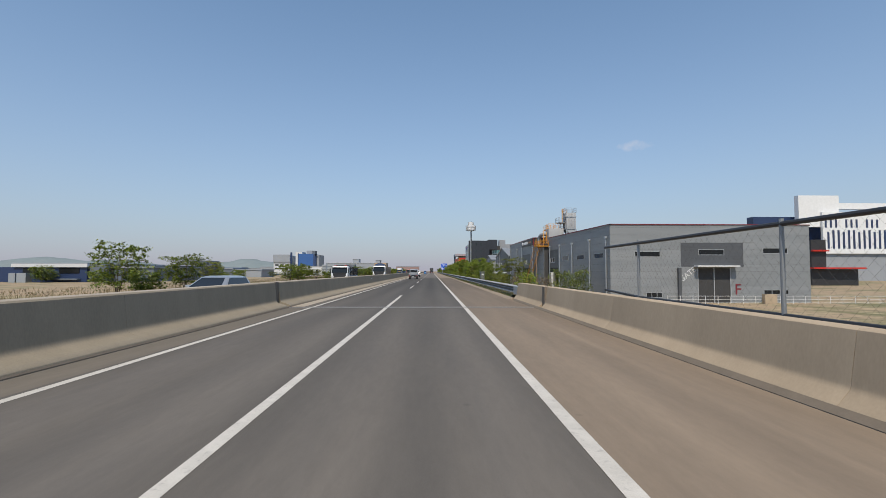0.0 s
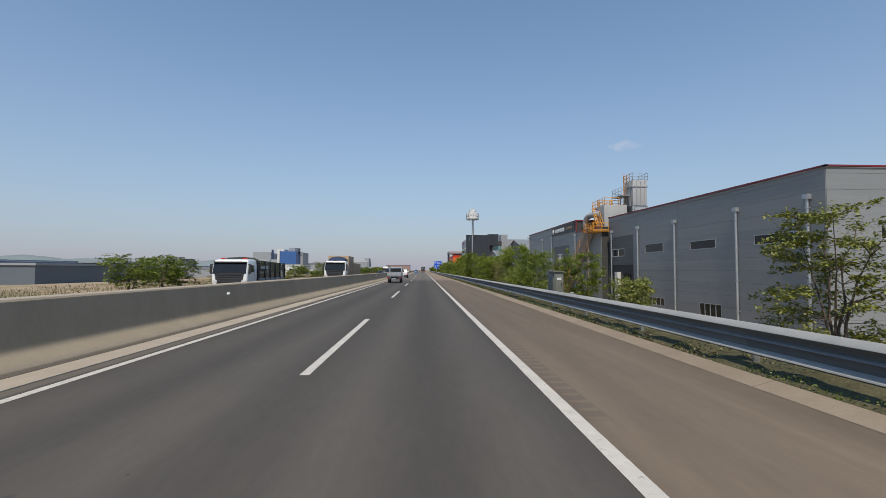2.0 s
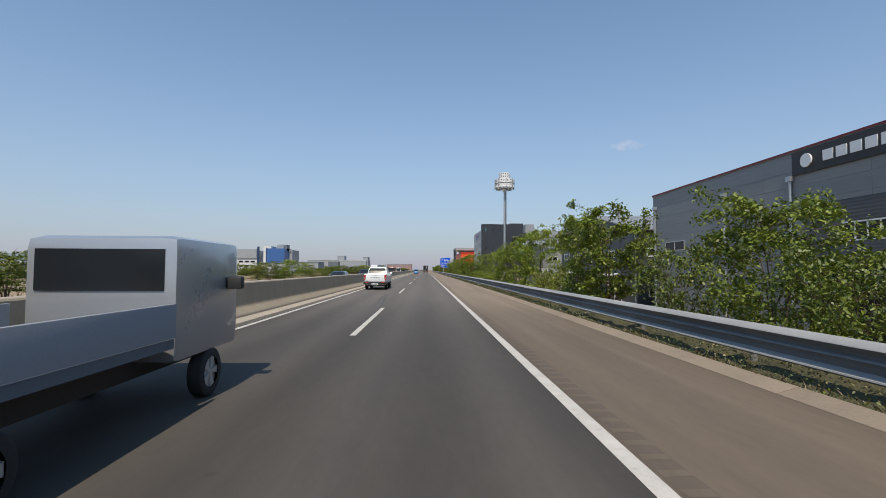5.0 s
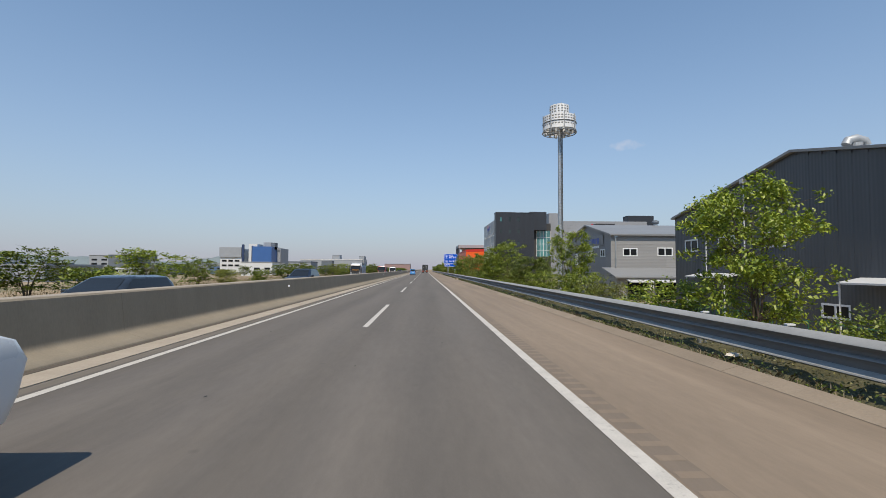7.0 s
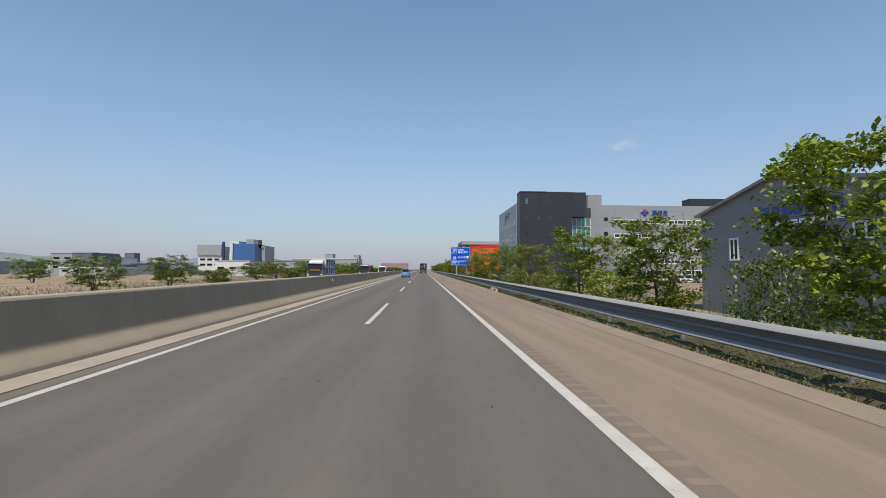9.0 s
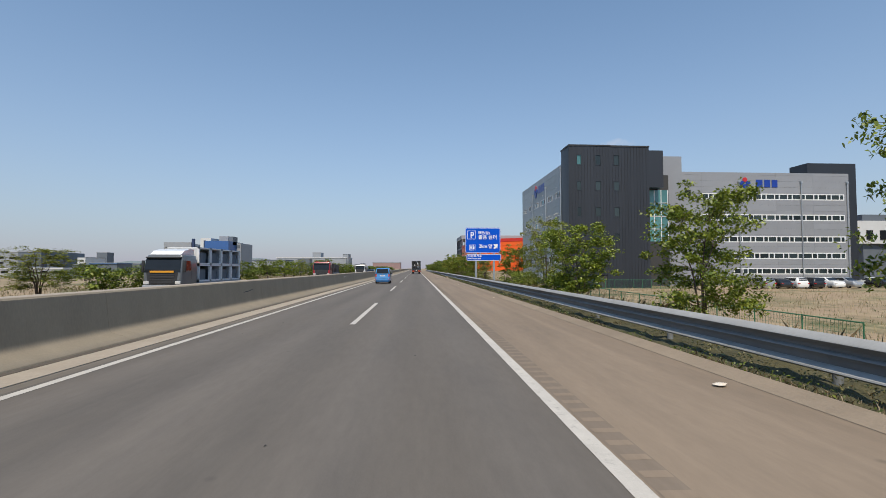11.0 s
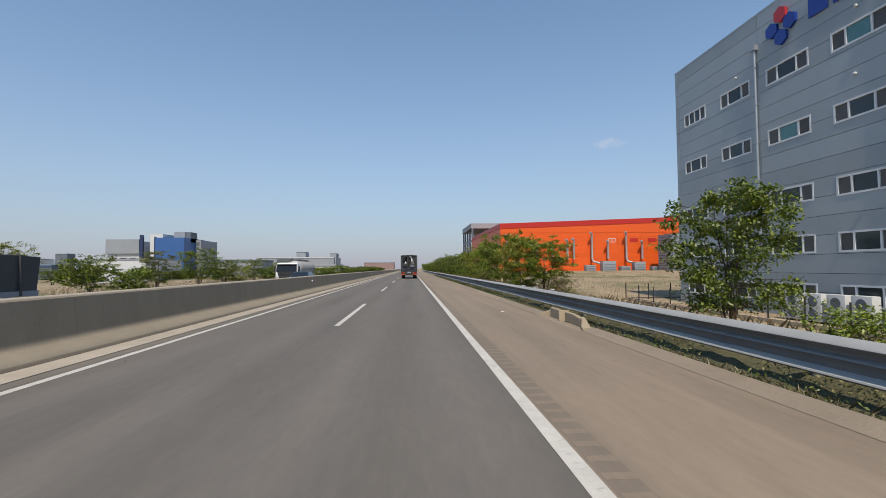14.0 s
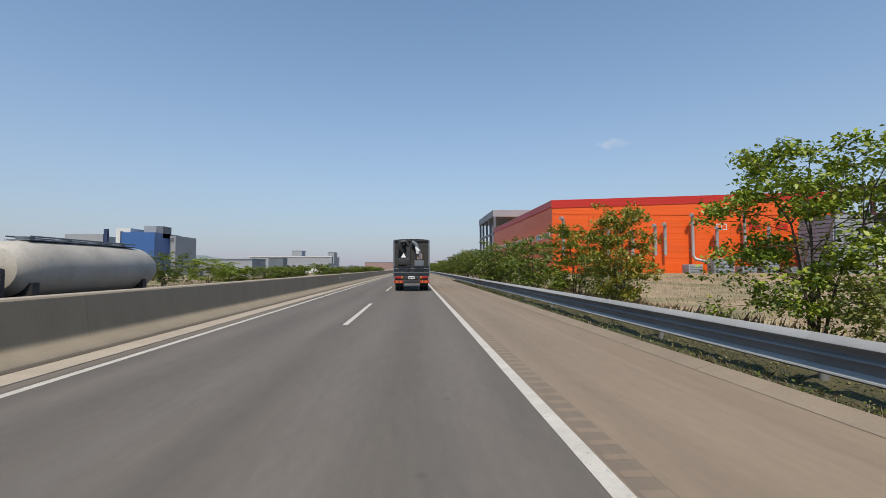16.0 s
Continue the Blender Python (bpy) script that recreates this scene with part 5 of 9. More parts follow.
# black stair tower
tower_core = part_box("stair_tower", office, "groove", 23.93, 35.8, 272.6, 276.05, -1.9, 19.3)
d_cols = [(25.0, 25.72), (27.75, 28.65), (30.5, 31.4)]
d_rows = [(16.62, 18.17), (12.87, 14.32), (9.07, 10.52), (5.42, 6.72), (0.05, 1.0)]
d_holes = [(a, b, v0, v1) for v0, v1 in d_rows for a, b in d_cols if not (v0 < 1 and a > 26)] + [(28.0, 29.4, -1.5, 0.6)]
x = 23.9
while x < 35.75:
    panels(tower_core, DF, [(x, min(x + 0.46, 35.85), -1.9, 7.55), (x, min(x + 0.46, 35.85), 7.55, 19.5)], d_holes, "d_wall", 0.04, "seam_panel", 0.006, True)
    for q in cut((x - 0.018, x + 0.018, -1.9, 19.5), d_holes):
        bm = bmesh.new()
        DF.box(bm, *q, 0.03, 0.075)
        part("seam", bm, "d_wall", tower_core)
    x += 0.46
y = 272.55
while y < 276.0:
    panels(tower_core, DS, [(y, min(y + 0.5, 276.1), -1.9, 19.5)], [], "d_wall", 0.04, "seam_panel", 0.006)
    y += 0.5
for i, (u0, u1, v0, v1) in enumerate(d_holes[:-1]):
    window(office, DF, u0, u1, v0, v1, (), "d_wall", "pane_teal" if i == 0 else "pane", 0.08, 0.09, label="slim dark-framed window")
bm = bmesh.new()
DF.box(bm, 23.8, 30.0, 19.42, 19.62, -0.4, 0.12)
DF.box(bm, 30.0, 35.9, 19.36, 19.56, -0.4, 0.12)
DS.box(bm, 272.4, 276.15, 19.4, 19.6, -0.4, 0.12)
part("coping", bm, "dark", office)


def emblem(parent, wall, u, v, r):
    for k, (a, m) in enumerate(((90, "logo_red"), (180, "logo_blue"), (270, "logo_blue"), (0, "logo_blue"))):
        cx, cy = u + 0.5 * r * math.cos(radians(a)), v + 0.5 * r * math.sin(radians(a))
        bm = bmesh.new()
        wall.prism(bm, [(cx + 0.36 * r * math.cos(radians(60 * i + 30)), cy + 0.36 * r * math.sin(radians(60 * i + 30))) for i in range(6)], 0.06, 0.22)
        part("emblem_piece", bm, m, parent)


sg = part_box("roof_sign", office, "steel", 58.0, 58.1, 283.36, 283.42, 16.0, 16.1)
emblem(sg, NF, 58.3, 16.3, 1.15)
bars(sg, NF, 60.3, 15.6, [1.5, 1.35, 1.3], 1.3, "logo_blue", 0.1)
sg2 = part_box("side_sign", office, "steel", 23.9, 23.96, 291.0, 291.1, 15.4, 15.5)
emblem(sg2, NS, 291.6, 15.7, 1.35)
bars(sg2, NS, 289.7, 15.1, [1.5, 1.3, 1.3], 1.35, "logo_blue", 0.1, direction=-1)
for u in (283.1, 281.6, 278.6, 277.25):
    bm = bmesh.new()
    foot = Vector(NS.point(u - 0.3, 10.02, 0.04))
    head = Vector(NS.point(u, 10.06, 0.42))
    pipe(bm, [foot, foot + Vector((-0.2, 0.04, 0.14)), head + Vector((0.06, -0.12, 0.05)), head, head + Vector((-0.06, 0.14, -0.08))], [0.022, 0.022, 0.05, 0.12, 0.13], 10)
    part("flood_lamp", bm, "offwhite", office, "white wall flood lamp", smooth=True)
for u, v in ((295.6, 14.2), (287.0, 14.3), (279.0, 14.3), (287.2, 11.0)):
    bm = bmesh.new()
    bmesh.ops.create_uvsphere(bm, u_segments=8, v_segments=6, radius=0.09, matrix=Matrix.Translation(NS.point(u, v, 0.1)))
    part("vent_cap", bm, "offwhite", office)
for y in (289.8, 288.5, 287.2, 285.9):
    ac = thing("air_conditioner", "white outdoor air conditioning unit beside the office wall", "air conditioner", "air conditioners", at=(22.6, y, ground_z(22.6, y)))
    part_box("casing", ac, "offwhite", -0.2, 0.25, -0.5, 0.5, 0.1, 1.5, bevel=0.03)
    for z in (0.45, 1.1):
        bm = bmesh.new()
        rod(bm, (-0.23, 0.0, z), (-0.2, 0.0, z), 0.27, n=18)
        part("fan_guard", bm, "far_dark", ac, "dark round fan guard")
    for d in (-0.4, 0.4):
        part_box("foot", ac, "dark", -0.2, 0.25, d - 0.05, d + 0.05, -0.08, 0.1)

# brown annex far right of the office
annex = thing("annex", "dark brown and white panelled annex beside the office block", "building")
part_box("wall", annex, "far_dark", 96, 120, 300, 320, -2, 13)
part_box("white_band", annex, "offwhite", 88, 104, 299.2, 299.9, 6.8, 11.6)
part_box("brown_tower", annex, "maroon", 104, 110, 297, 300, -2, 14.2)
for x in (90, 93, 96, 99):
    part_box("window", annex, "pane_dark", x, x + 1.4, 299.1, 299.2, 7.6, 9.6)



# ---- tall objects and far buildings ----
# communication mast
mast = thing("communication_mast", "tall galvanised steel mast with perforated white antenna screens", "mast", at=(0, 0, 0))
MX, MY = 17.25, 180.0
bm = bmesh.new()
pipe(bm, [(MX, MY, -2.4), (MX, MY, 6), (MX, MY, 18.2)], [0.25, 0.22, 0.18], 16)
part("pole", bm, "galv", mast, smooth=True)
for k, (a, r) in enumerate(((0.24, 0.06), (0.33, 0.05), (0.16, 0.05))):
    bm = bmesh.new()
    pipe(bm, [(MX + a, MY - 0.12 + 0.12 * k, z) for z in (-1.5, 4, 8, 12, 18)], r, 6)
    part("cable", bm, "dark", mast, "black antenna cable")
bm = bmesh.new()
for z in np.arange(-1, 18, 0.33):
    rod(bm, (MX - 0.2, MY - 0.32, z), (MX + 0.2, MY - 0.32, z), 0.018, n=5)
for d in (-0.2, 0.2):
    rod(bm, (MX + d, MY - 0.32, -1.5), (MX + d, MY - 0.32, 18), 0.022, n=5)
part("ladder", bm, "galv_old", mast)


def screen_ring(name, r, z0, z1, n, rows_to=1.0):
    """A drum of white steel screens, each bent about the mast, with rows of small square holes."""
    for k in range(n):
        a0, a1 = 2 * math.pi * k / n + 0.03, 2 * math.pi * (k + 1) / n - 0.03
        bm = bmesh.new()
        arc = [a0 + (a1 - a0) * i / 3 for i in range(4)]
        poly = [(MX + r * math.cos(a), MY + r * math.sin(a)) for a in arc] + [(MX + (r - 0.04) * math.cos(a), MY + (r - 0.04) * math.sin(a)) for a in arc[::-1]]
        prism(bm, poly, 2, z0, z1)
        scr = part(name, bm, "white", mast, "white perforated antenna screen")
        bm = bmesh.new()
        cols, lines = max(3, int(r * (a1 - a0) / 0.3)), max(3, int((z1 - z0) * rows_to / 0.3))
        for i in range(cols):
            for q in range(lines):
                a = a0 + (a1 - a0) * (i + 0.5) / cols
                z = z1 - 0.22 - 0.3 * q
                t = Vector((-math.sin(a), math.cos(a), 0)) * 0.07
                c = Vector((MX + (r + 0.006) * math.cos(a), MY + (r + 0.006) * math.sin(a), z))
                u = Vector((0, 0, 0.07))
                bm.faces.new([bm.verts.new(p) for p in (c - t - u, c + t - u, c + t + u, c - t + u)])
        h = part("hole", bm, "groove", scr)
        h["kind"] = "stuff"


screen_ring("antenna_screen", 1.88, 17.7, 19.4, 8, 0.75)
screen_ring("antenna_screen", 1.12, 19.0, 20.7, 6, 0.7)
for z, r in ((17.55, 1.95), (17.75, 1.88), (18.6, 1.92)):
    bm = bmesh.new()
    pipe(bm, [(MX + r * math.cos(2 * math.pi * i / 24), MY + r * math.sin(2 * math.pi * i / 24), z) for i in range(25)], 0.05, 6)
    part("ring", bm, "galv_old", mast)
bm = bmesh.new()
for i in range(8):
    a = 2 * math.pi * i / 8
    rod(bm, (MX + 0.25 * math.cos(a), MY + 0.25 * math.sin(a), 17.6), (MX + 1.92 * math.cos(a), MY + 1.92 * math.sin(a), 17.6), 0.05, n=6)
    rod(bm, (MX + 1.92 * math.cos(a), MY + 1.92 * math.sin(a), 17.5), (MX + 1.92 * math.cos(a), MY + 1.92 * math.sin(a), 19.5), 0.05, n=6)
part("platform_frame", bm, "galv_old", mast)
for i in range(9):
    a = 2 * math.pi * i / 9 + 0.2
    part_box("antenna_panel", mast, "offwhite", MX + 1.3 * math.cos(a) - 0.12, MX + 1.3 * math.cos(a) + 0.12, MY + 1.3 * math.sin(a) - 0.08, MY + 1.3 * math.sin(a) + 0.08, 17.3, 18.9)
bm = bmesh.new()
rod(bm, (MX + 0.3, MY, 20.4), (MX + 0.3, MY, 21.2), 0.05)
part("lightning_rod", bm, "galv", mast)
bm = bmesh.new()
pipe(bm, [(MX + 0.3, MY, 4.0), (MX + 0.9, MY, 4.1), (MX + 1.2, MY, 4.5), (MX + 1.2, MY, 5.4)], 0.045, 6)
rod(bm, (MX - 0.5, MY - 0.4, 4.0), (MX + 0.5, MY - 0.4, 4.0), 0.05)
rod(bm, (MX - 0.5, MY - 0.4, 5.0), (MX + 0.5, MY - 0.4, 5.0), 0.04)
part("bracket", bm, "galv_old", mast)

# road sign
sign = thing("road_sign", "blue and white rest area direction sign on two steel posts", "road sign")
SW = Wall("y", 254.0)


def rounded(u0, u1, v0, v1, r, n=5):
    pts = []
    for cu, cv, a0 in ((u1 - r, v0 + r, -90), (u1 - r, v1 - r, 0), (u0 + r, v1 - r, 90), (u0 + r, v0 + r, 180)):
        pts += [(cu + r * math.cos(radians(a0 + 90 * i / n)), cv + r * math.sin(radians(a0 + 90 * i / n))) for i in range(n + 1)]
    return pts


def plate(u0, u1, v0, v1, nm):
    """Blue plate with rounded corners and a white line set in from its edge."""
    bm = bmesh.new()
    SW.prism(bm, rounded(u0, u1, v0, v1, 0.13), 0.0, 0.026)
    p = part(nm, bm, "sign_blue", sign)
    bm = bmesh.new()
    SW.prism(bm, rounded(u0 + 0.02, u1 - 0.02, v0 + 0.02, v1 - 0.02, 0.12), 0.02, 0.03)
    part("white_border", bm, "sign_white", p)
    bm = bmesh.new()
    SW.prism(bm, rounded(u0 + 0.06, u1 - 0.06, v0 + 0.06, v1 - 0.06, 0.09), 0.024, 0.034)
    part("blue_face", bm, "sign_blue", p)
    return p


main = plate(6.84, 10.47, 3.15, 5.77, "main_plate")
lower = plate(6.96, 10.55, 2.36, 3.05, "lower_plate")


def sign_text(t, u, v, size, parent, squeeze=1.0):
    o = letters(t, parent, SW, u, v, size, "sign_white", 0.006, 0.035, name="sign_text", bold=0.018)
    o.matrix_world = o.matrix_world @ Matrix.Diagonal((squeeze, 1, 1, 1))
    return o


for outer, inner in (((7.05, 7.92, 4.58, 5.46), (7.085, 7.885, 4.615, 5.425)), ((7.25, 7.86, 3.44, 4.01), (7.28, 7.83, 3.47, 3.98))):
    bm = bmesh.new()
    for q in cut(outer, [inner]):
        SW.box(bm, *q, 0.03, 0.04)
    part("pictogram_frame", bm, "sign_white", main)
bm = bmesh.new()
SW.box(bm, 7.545, 7.57, 3.47, 3.98, 0.03, 0.04)
part("pictogram_bar", bm, "sign_white", main)
for cx in (7.415, 7.7):
    bm = bmesh.new()
    SW.prism(bm, [(cx - 0.08, 3.75), (cx - 0.08, 3.83), (cx + 0.08, 3.83), (cx + 0.08, 3.75), (cx + 0.05, 3.53), (cx - 0.05, 3.53)], 0.03, 0.04)
    SW.prism(bm, [(cx + 0.05 * math.cos(k), 3.9 + 0.05 * math.sin(k)) for k in [i * math.pi / 6 for i in range(12)]], 0.03, 0.04)
    part("pictogram", bm, "sign_white", main, "white rest room pictogram")
sign_text("P", 7.34, 4.68, 0.92, main, 0.82)
sign_text("양촌(상)", 8.14, 5.12, 0.36, main)
sign_text("졸음 쉼터", 8.18, 4.62, 0.48, main, 1.02)
sign_text("2km", 8.22, 3.7, 0.5, main, 1.0)
sign_text("앞", 9.2, 3.69, 0.46, main)
bm = bmesh.new()
SW.prism(bm, [(9.74, 3.68), (9.86, 3.56), (10.04, 3.74), (10.14, 3.64), (10.2, 4.12), (9.72, 4.06), (9.9, 3.86)], 0.034, 0.04)
part("arrow", bm, "sign_white", main)
sign_text("다음휴게소", 7.12, 2.77, 0.235, lower, 1.32)
sign_text("Next Service Area", 7.12, 2.53, 0.2, lower, 0.88)
for x, y in ((7.95, 254.16), (9.82, 254.16)):
    bm = bmesh.new()
    rod(bm, (x, y, -0.8), (x, y, 5.6), 0.11, n=16)
    part("post", bm, "galv", sign, "round galvanised post", smooth=True)
for v in (2.7, 3.5, 4.6, 5.4):
    part_box("cross_rail", sign, "galv_old", 6.9, 10.5, 254.0, 254.06, v - 0.05, v + 0.05)

# orange hall
hall2 = thing("orange_hall", "long orange sheet-metal factory hall with red roof band", "factory")
OW, OS = Wall("y", 378.5), Wall("x", 23.7)
bm = bmesh.new()
prism(bm, [(23.75, -1), (23.75, 12.1), (47, 13.0), (70.3, 13.9), (70.3, -1)], 1, 378.55, 432)
part("wall", bm, "orange", hall2)
for i, (u0, u1, v0, v1) in enumerate(rows(23.7, 70.3, 0.0, 10.0, 5.83, 1.0)):
    if i < 290:
        bm = bmesh.new()
        OW.box(bm, u0 + 0.01, u1 - 0.01, v0 + 0.012, v1 - 0.012, -0.02, 0.03)
        part("sheet", bm, "orange", hall2)
bm = bmesh.new()
OW.prism(bm, [(23.6, 11.0), (70.4, 12.75), (70.4, 13.95), (23.6, 12.25)], -0.1, 0.12)
part("roof_band", bm, "orange_red", hall2, "deep red band under the roof")
bm = bmesh.new()
OW.prism(bm, [(23.7, 9.9), (70.3, 9.9), (70.3, 12.8), (23.7, 11.05)], -0.02, 0.03)
part("upper_sheet", bm, "orange", hall2)
bm = bmesh.new()
OS.box(bm, 378.4, 432, 11.2, 12.25, -0.1, 0.12)
part("roof_band", bm, "orange_red", hall2)
for y in np.arange(380, 430, 5):
    window(hall2, OS, y, y + 3.5, 6.4, 7.3, (0.33, 0.66), "offwhite", "pane", 0.12)
window(hall2, OW, 50.5, 52.3, 7.6, 8.6, (0.5,), "offwhite", "pane", 0.15)
for u in (56.0, 60.5):
    part_box("hatch", hall2, "orange_red", u, u + 2.0, 378.4, 378.45, 7.7, 8.6)


def exhaust(x, top, foot=True):
    bm = bmesh.new()
    pts = [(x + 1.5, 376.4, 2.4), (x + 1.0, 376.6, 2.6), (x + 0.2, 377.3, 2.9), (x, 377.6, 3.5), (x, 377.6, top - 0.8), (x - 0.1, 377.4, top - 0.2), (x - 0.4, 377.0, top), (x - 0.8, 376.6, top - 0.1)]
    pipe(bm, pts if foot else pts[3:], 0.25, 10)
    for z in (4.2, top - 1.2):
        box(bm, x - 0.08, x + 0.08, 377.6, 378.46, z, z + 0.12)
    return solid("exhaust_duct", bm, "steel", "silver bent exhaust duct against the orange wall", "duct", "exhaust ducts", smooth=True)


for x, top, ft in ((25.2, 9.3, False), (32.3, 7.6, False), (36.2, 7.2, False), (39.9, 8.2, False), (41.5, 8.4, False), (46.0, 9.9, True), (50.0, 7.9, False), (54.6, 10.0, True), (58.6, 7.8, False), (63.8, 8.0, True), (65.6, 8.6, False)):
    exhaust(x, top, ft)
for k, (x, w, h) in enumerate(((44.5, 2.2, 1.5), (49.0, 3.2, 2.4), (53.0, 2.2, 1.2), (56.5, 2.6, 2.2), (60.5, 1.8, 1.1))):
    u = thing("machine_box", "grey metal dust extraction unit beside the hall", "machine", "extraction units", at=(x, 375.4, 0.55))
    part_box("casing", u, "far_grey", -w / 2, w / 2, -0.9, 0.9, 0, h, bevel=0.05)
    for i in range(3):
        part_box("louvre", u, "far_dark", -w / 2 + 0.2, w / 2 - 0.2, -0.93, -0.9, 0.3 + i * h / 4, 0.42 + i * h / 4)
# louvred enclosure
enc = thing("louvred_enclosure", "grey louvred metal enclosure beside the orange hall", "enclosure")
part_box("body", enc, "far_dark", 60.7, 66.5, 368.0, 373.9, 0.3, 9.0)
for z in np.arange(0.6, 8.8, 0.6):
    part_box("slat", enc, "far_grey", 60.75, 66.45, 367.85, 368.0, z, z + 0.48)
    part_box("slat", enc, "far_grey", 60.55, 60.7, 368.1, 373.8, z, z + 0.48)

# grey hall behind the orange one
grey = thing("grey_shed", "grey open-fronted shed with steel frame behind the orange hall", "shed")
part_box("roof", grey, "far_grey", 23.7, 60, 434, 462, 15.8, 17.6)
part_box("rear_wall", grey, "offwhite", 28, 60, 455, 462, 0, 15.8)
for y in (434, 441, 448, 455, 461.5):
    part_box("column", grey, "far_dark", 23.9, 24.5, y, y + 0.5, 0, 15.8)
for z in (6, 11):
    part_box("beam", grey, "far_grey", 23.9, 24.4, 434, 462, z, z + 0.5)
bm = bmesh.new()
prism(bm, [(23.8, 0), (23.8, 10.2), (29, 12.2), (36, 10.5), (36, 0)], 1, 432.2, 433.8)
part("gable", bm, "orange", grey)

# red steel frame under construction
frame3 = thing("steel_frame", "red oxide steel frame of an unfinished building", "steel frame")
XS, YS, ZS = (76.5, 84, 91.5, 99, 106.5), (385, 392, 399), (0.4, 6.1, 10.8, 15.6)
for x in XS:
    for y in YS:
        part_box("column", frame3, "maroon", x - 0.18, x + 0.18, y - 0.18, y + 0.18, 0.3, 16.6 + (x - 76.5) * 0.05)
for z in ZS[1:]:
    for y in YS:
        part_box("beam", frame3, "maroon", XS[0], XS[-1], y - 0.14, y + 0.14, z, z + 0.5)
    for x in XS:
        part_box("beam", frame3, "maroon", x - 0.12, x + 0.12, YS[0], YS[-1], z + 0.02, z + 0.45)
for x in np.arange(78.5, 106, 2.2):
    part_box("joist", frame3, "maroon", x - 0.06, x + 0.06, YS[0], YS[-1], 16.2, 16.4)
part_box("deck", frame3, "far_dark", XS[0], XS[-1], YS[0], YS[-1], 6.2, 6.35)
part_box("deck", frame3, "far_dark", XS[0], XS[-1], YS[0], YS[-1], 10.9, 11.05)
back = thing("white_hall", "white sheet-metal hall behind the steel frame", "hall")
part_box("wall", back, "offwhite", 72, 125, 408, 440, 0, 12.8)
for x in np.arange(75, 124, 8):
    part_box("pilaster", back, "white", x, x + 0.5, 407.8, 408, 0, 12.8)
cab3 = thing("site_cabin", "grey flat-roofed site cabin on the building plot", "cabin")
part_box("body", cab3, "far_grey", 66, 73, 352, 355, 0.0, 2.4)
part_box("roof", cab3, "offwhite", 65.8, 73.2, 351.8, 355.2, 2.4, 2.55)
part_box("window", cab3, "pane_dark", 67, 68.2, 351.95, 352, 1.0, 1.9)
part_box("door", cab3, "steel", 70, 70.9, 351.95, 352, 0.1, 2.1)

# white and navy block behind the warehouse
big = thing("logistics_building", "large white and navy logistics building with slit windows", "building")
part_box("wall", big, "far_grey", 120, 230, 185, 240, -3, 12)
part_box("white_front", big, "white", 161.6, 232, 184, 185, 9, 26)
part_box("navy_block", big, "navy", 137, 166, 190, 194, 6, 24.6)
part_box("white_tower", big, "white", 152.8, 169.8, 185.2, 187.5, 20, 33)
part_box("upper_deck", big, "white", 170.1, 232, 186, 188, 27.5, 30)
for i, x in enumerate(np.arange(163.4, 230, 2.15)):
    part_box("slit_window", big, "navy", x, x + 0.85, 183.9, 184, 11.0, 18.6 if i % 3 else 17.9)
    if i % 4 != 3:
        part_box("slit_window", big, "navy", x - 0.9, x - 0.1, 183.9, 184, 19.6, 23.0)
part_box("gate_block", big, "dark", 113, 117.4, 131, 140, -5, 11)
part_box("gate_canopy", big, "orange_red", 112, 127.5, 129, 131, 2.4, 2.85)
part_box("upper_canopy", big, "orange_red", 112.8, 117.6, 130, 130.95, 7.5, 7.95)
part_box("gate_wall", big, "dark", 117.45, 127, 131.2, 136, -5, 2.35)


# ---- far left ----
def far_block(name, label, x0, x1, y0, y1, z1, wall, roof=None, windows=0, z0=-2.4, cat="building", roofcol="far_grey"):
    b = thing(name, label, cat)
    part_box("wall", b, wall, x0, x1, y0, y1, z0 - 4, z1)
    part_box("parapet", b, roofcol, x0 - 0.3, x1 + 0.3, y0 - 0.3, y1 + 0.3, z1, z1 + 0.5)
    if roof:
        part_box("roof_band", b, roof, x0 - 0.4, x1 + 0.4, y0 - 0.5, y1 + 0.4, z1 - 0.7, z1 + 0.2)
    n = windows
    for r in range(n):
        zz = z0 + 3.2 + r * 3.6
        if zz + 1.6 > z1:
            break
        k = max(2, int((x1 - x0) / 7))
        for i in range(k):
            u = x0 + (i + 0.25) * (x1 - x0) / k
            part_box("window", b, "pane_dark", u, u + (x1 - x0) / k * 0.55, y0 - 0.12, y0 - 0.02, zz, zz + 1.5)
    return b


# landmark: grey billboard block and blue tower block
lm = thing("exhibition_block", "white and blue office block with grey billboard wall", "office building")
part_box("lower_wall", lm, "offwhite", -193.8, -172.5, 584.5, 605, -2, 20.5)
part_box("billboard", lm, "far_grey", -194.2, -173.5, 583.2, 584.4, 12.5, 21.7)
part_box("dark_fin", lm, "navy", -172.8, -170.9, 582.5, 584.2, -2, 24.5)
for z in (3.5, 8.0):
    for x in (-192, -186, -180):
        part_box("window", lm, "pane_dark", x, x + 4.4, 584.35, 584.45, z, z + 1.8)
bt = thing("blue_tower_block", "blue and grey clad office tower block", "office building")
part_box("white_slab", bt, "offwhite", -166.5, -158.5, 583, 600, -2, 25)
part_box("blue_wall", bt, "blue_wall", -162.5, -144.5, 581.5, 612, -2, 22.6)
part_box("grey_wing", bt, "far_grey", -146.5, -141, 598, 625, -2, 21.8)
part_box("lift_tower", bt, "far_grey", -155, -148, 590, 600, 20, 27)
part_box("lift_tower_side", bt, "far_dark", -148, -144.5, 590.5, 600, 20, 26.8)
part_box("edge_fin", bt, "navy", -163.6, -162.5, 582.2, 590, -2, 23.2)
part_box("sign_panel", bt, "far_dark", -146, -142, 597.7, 597.95, 18.2, 20.4)

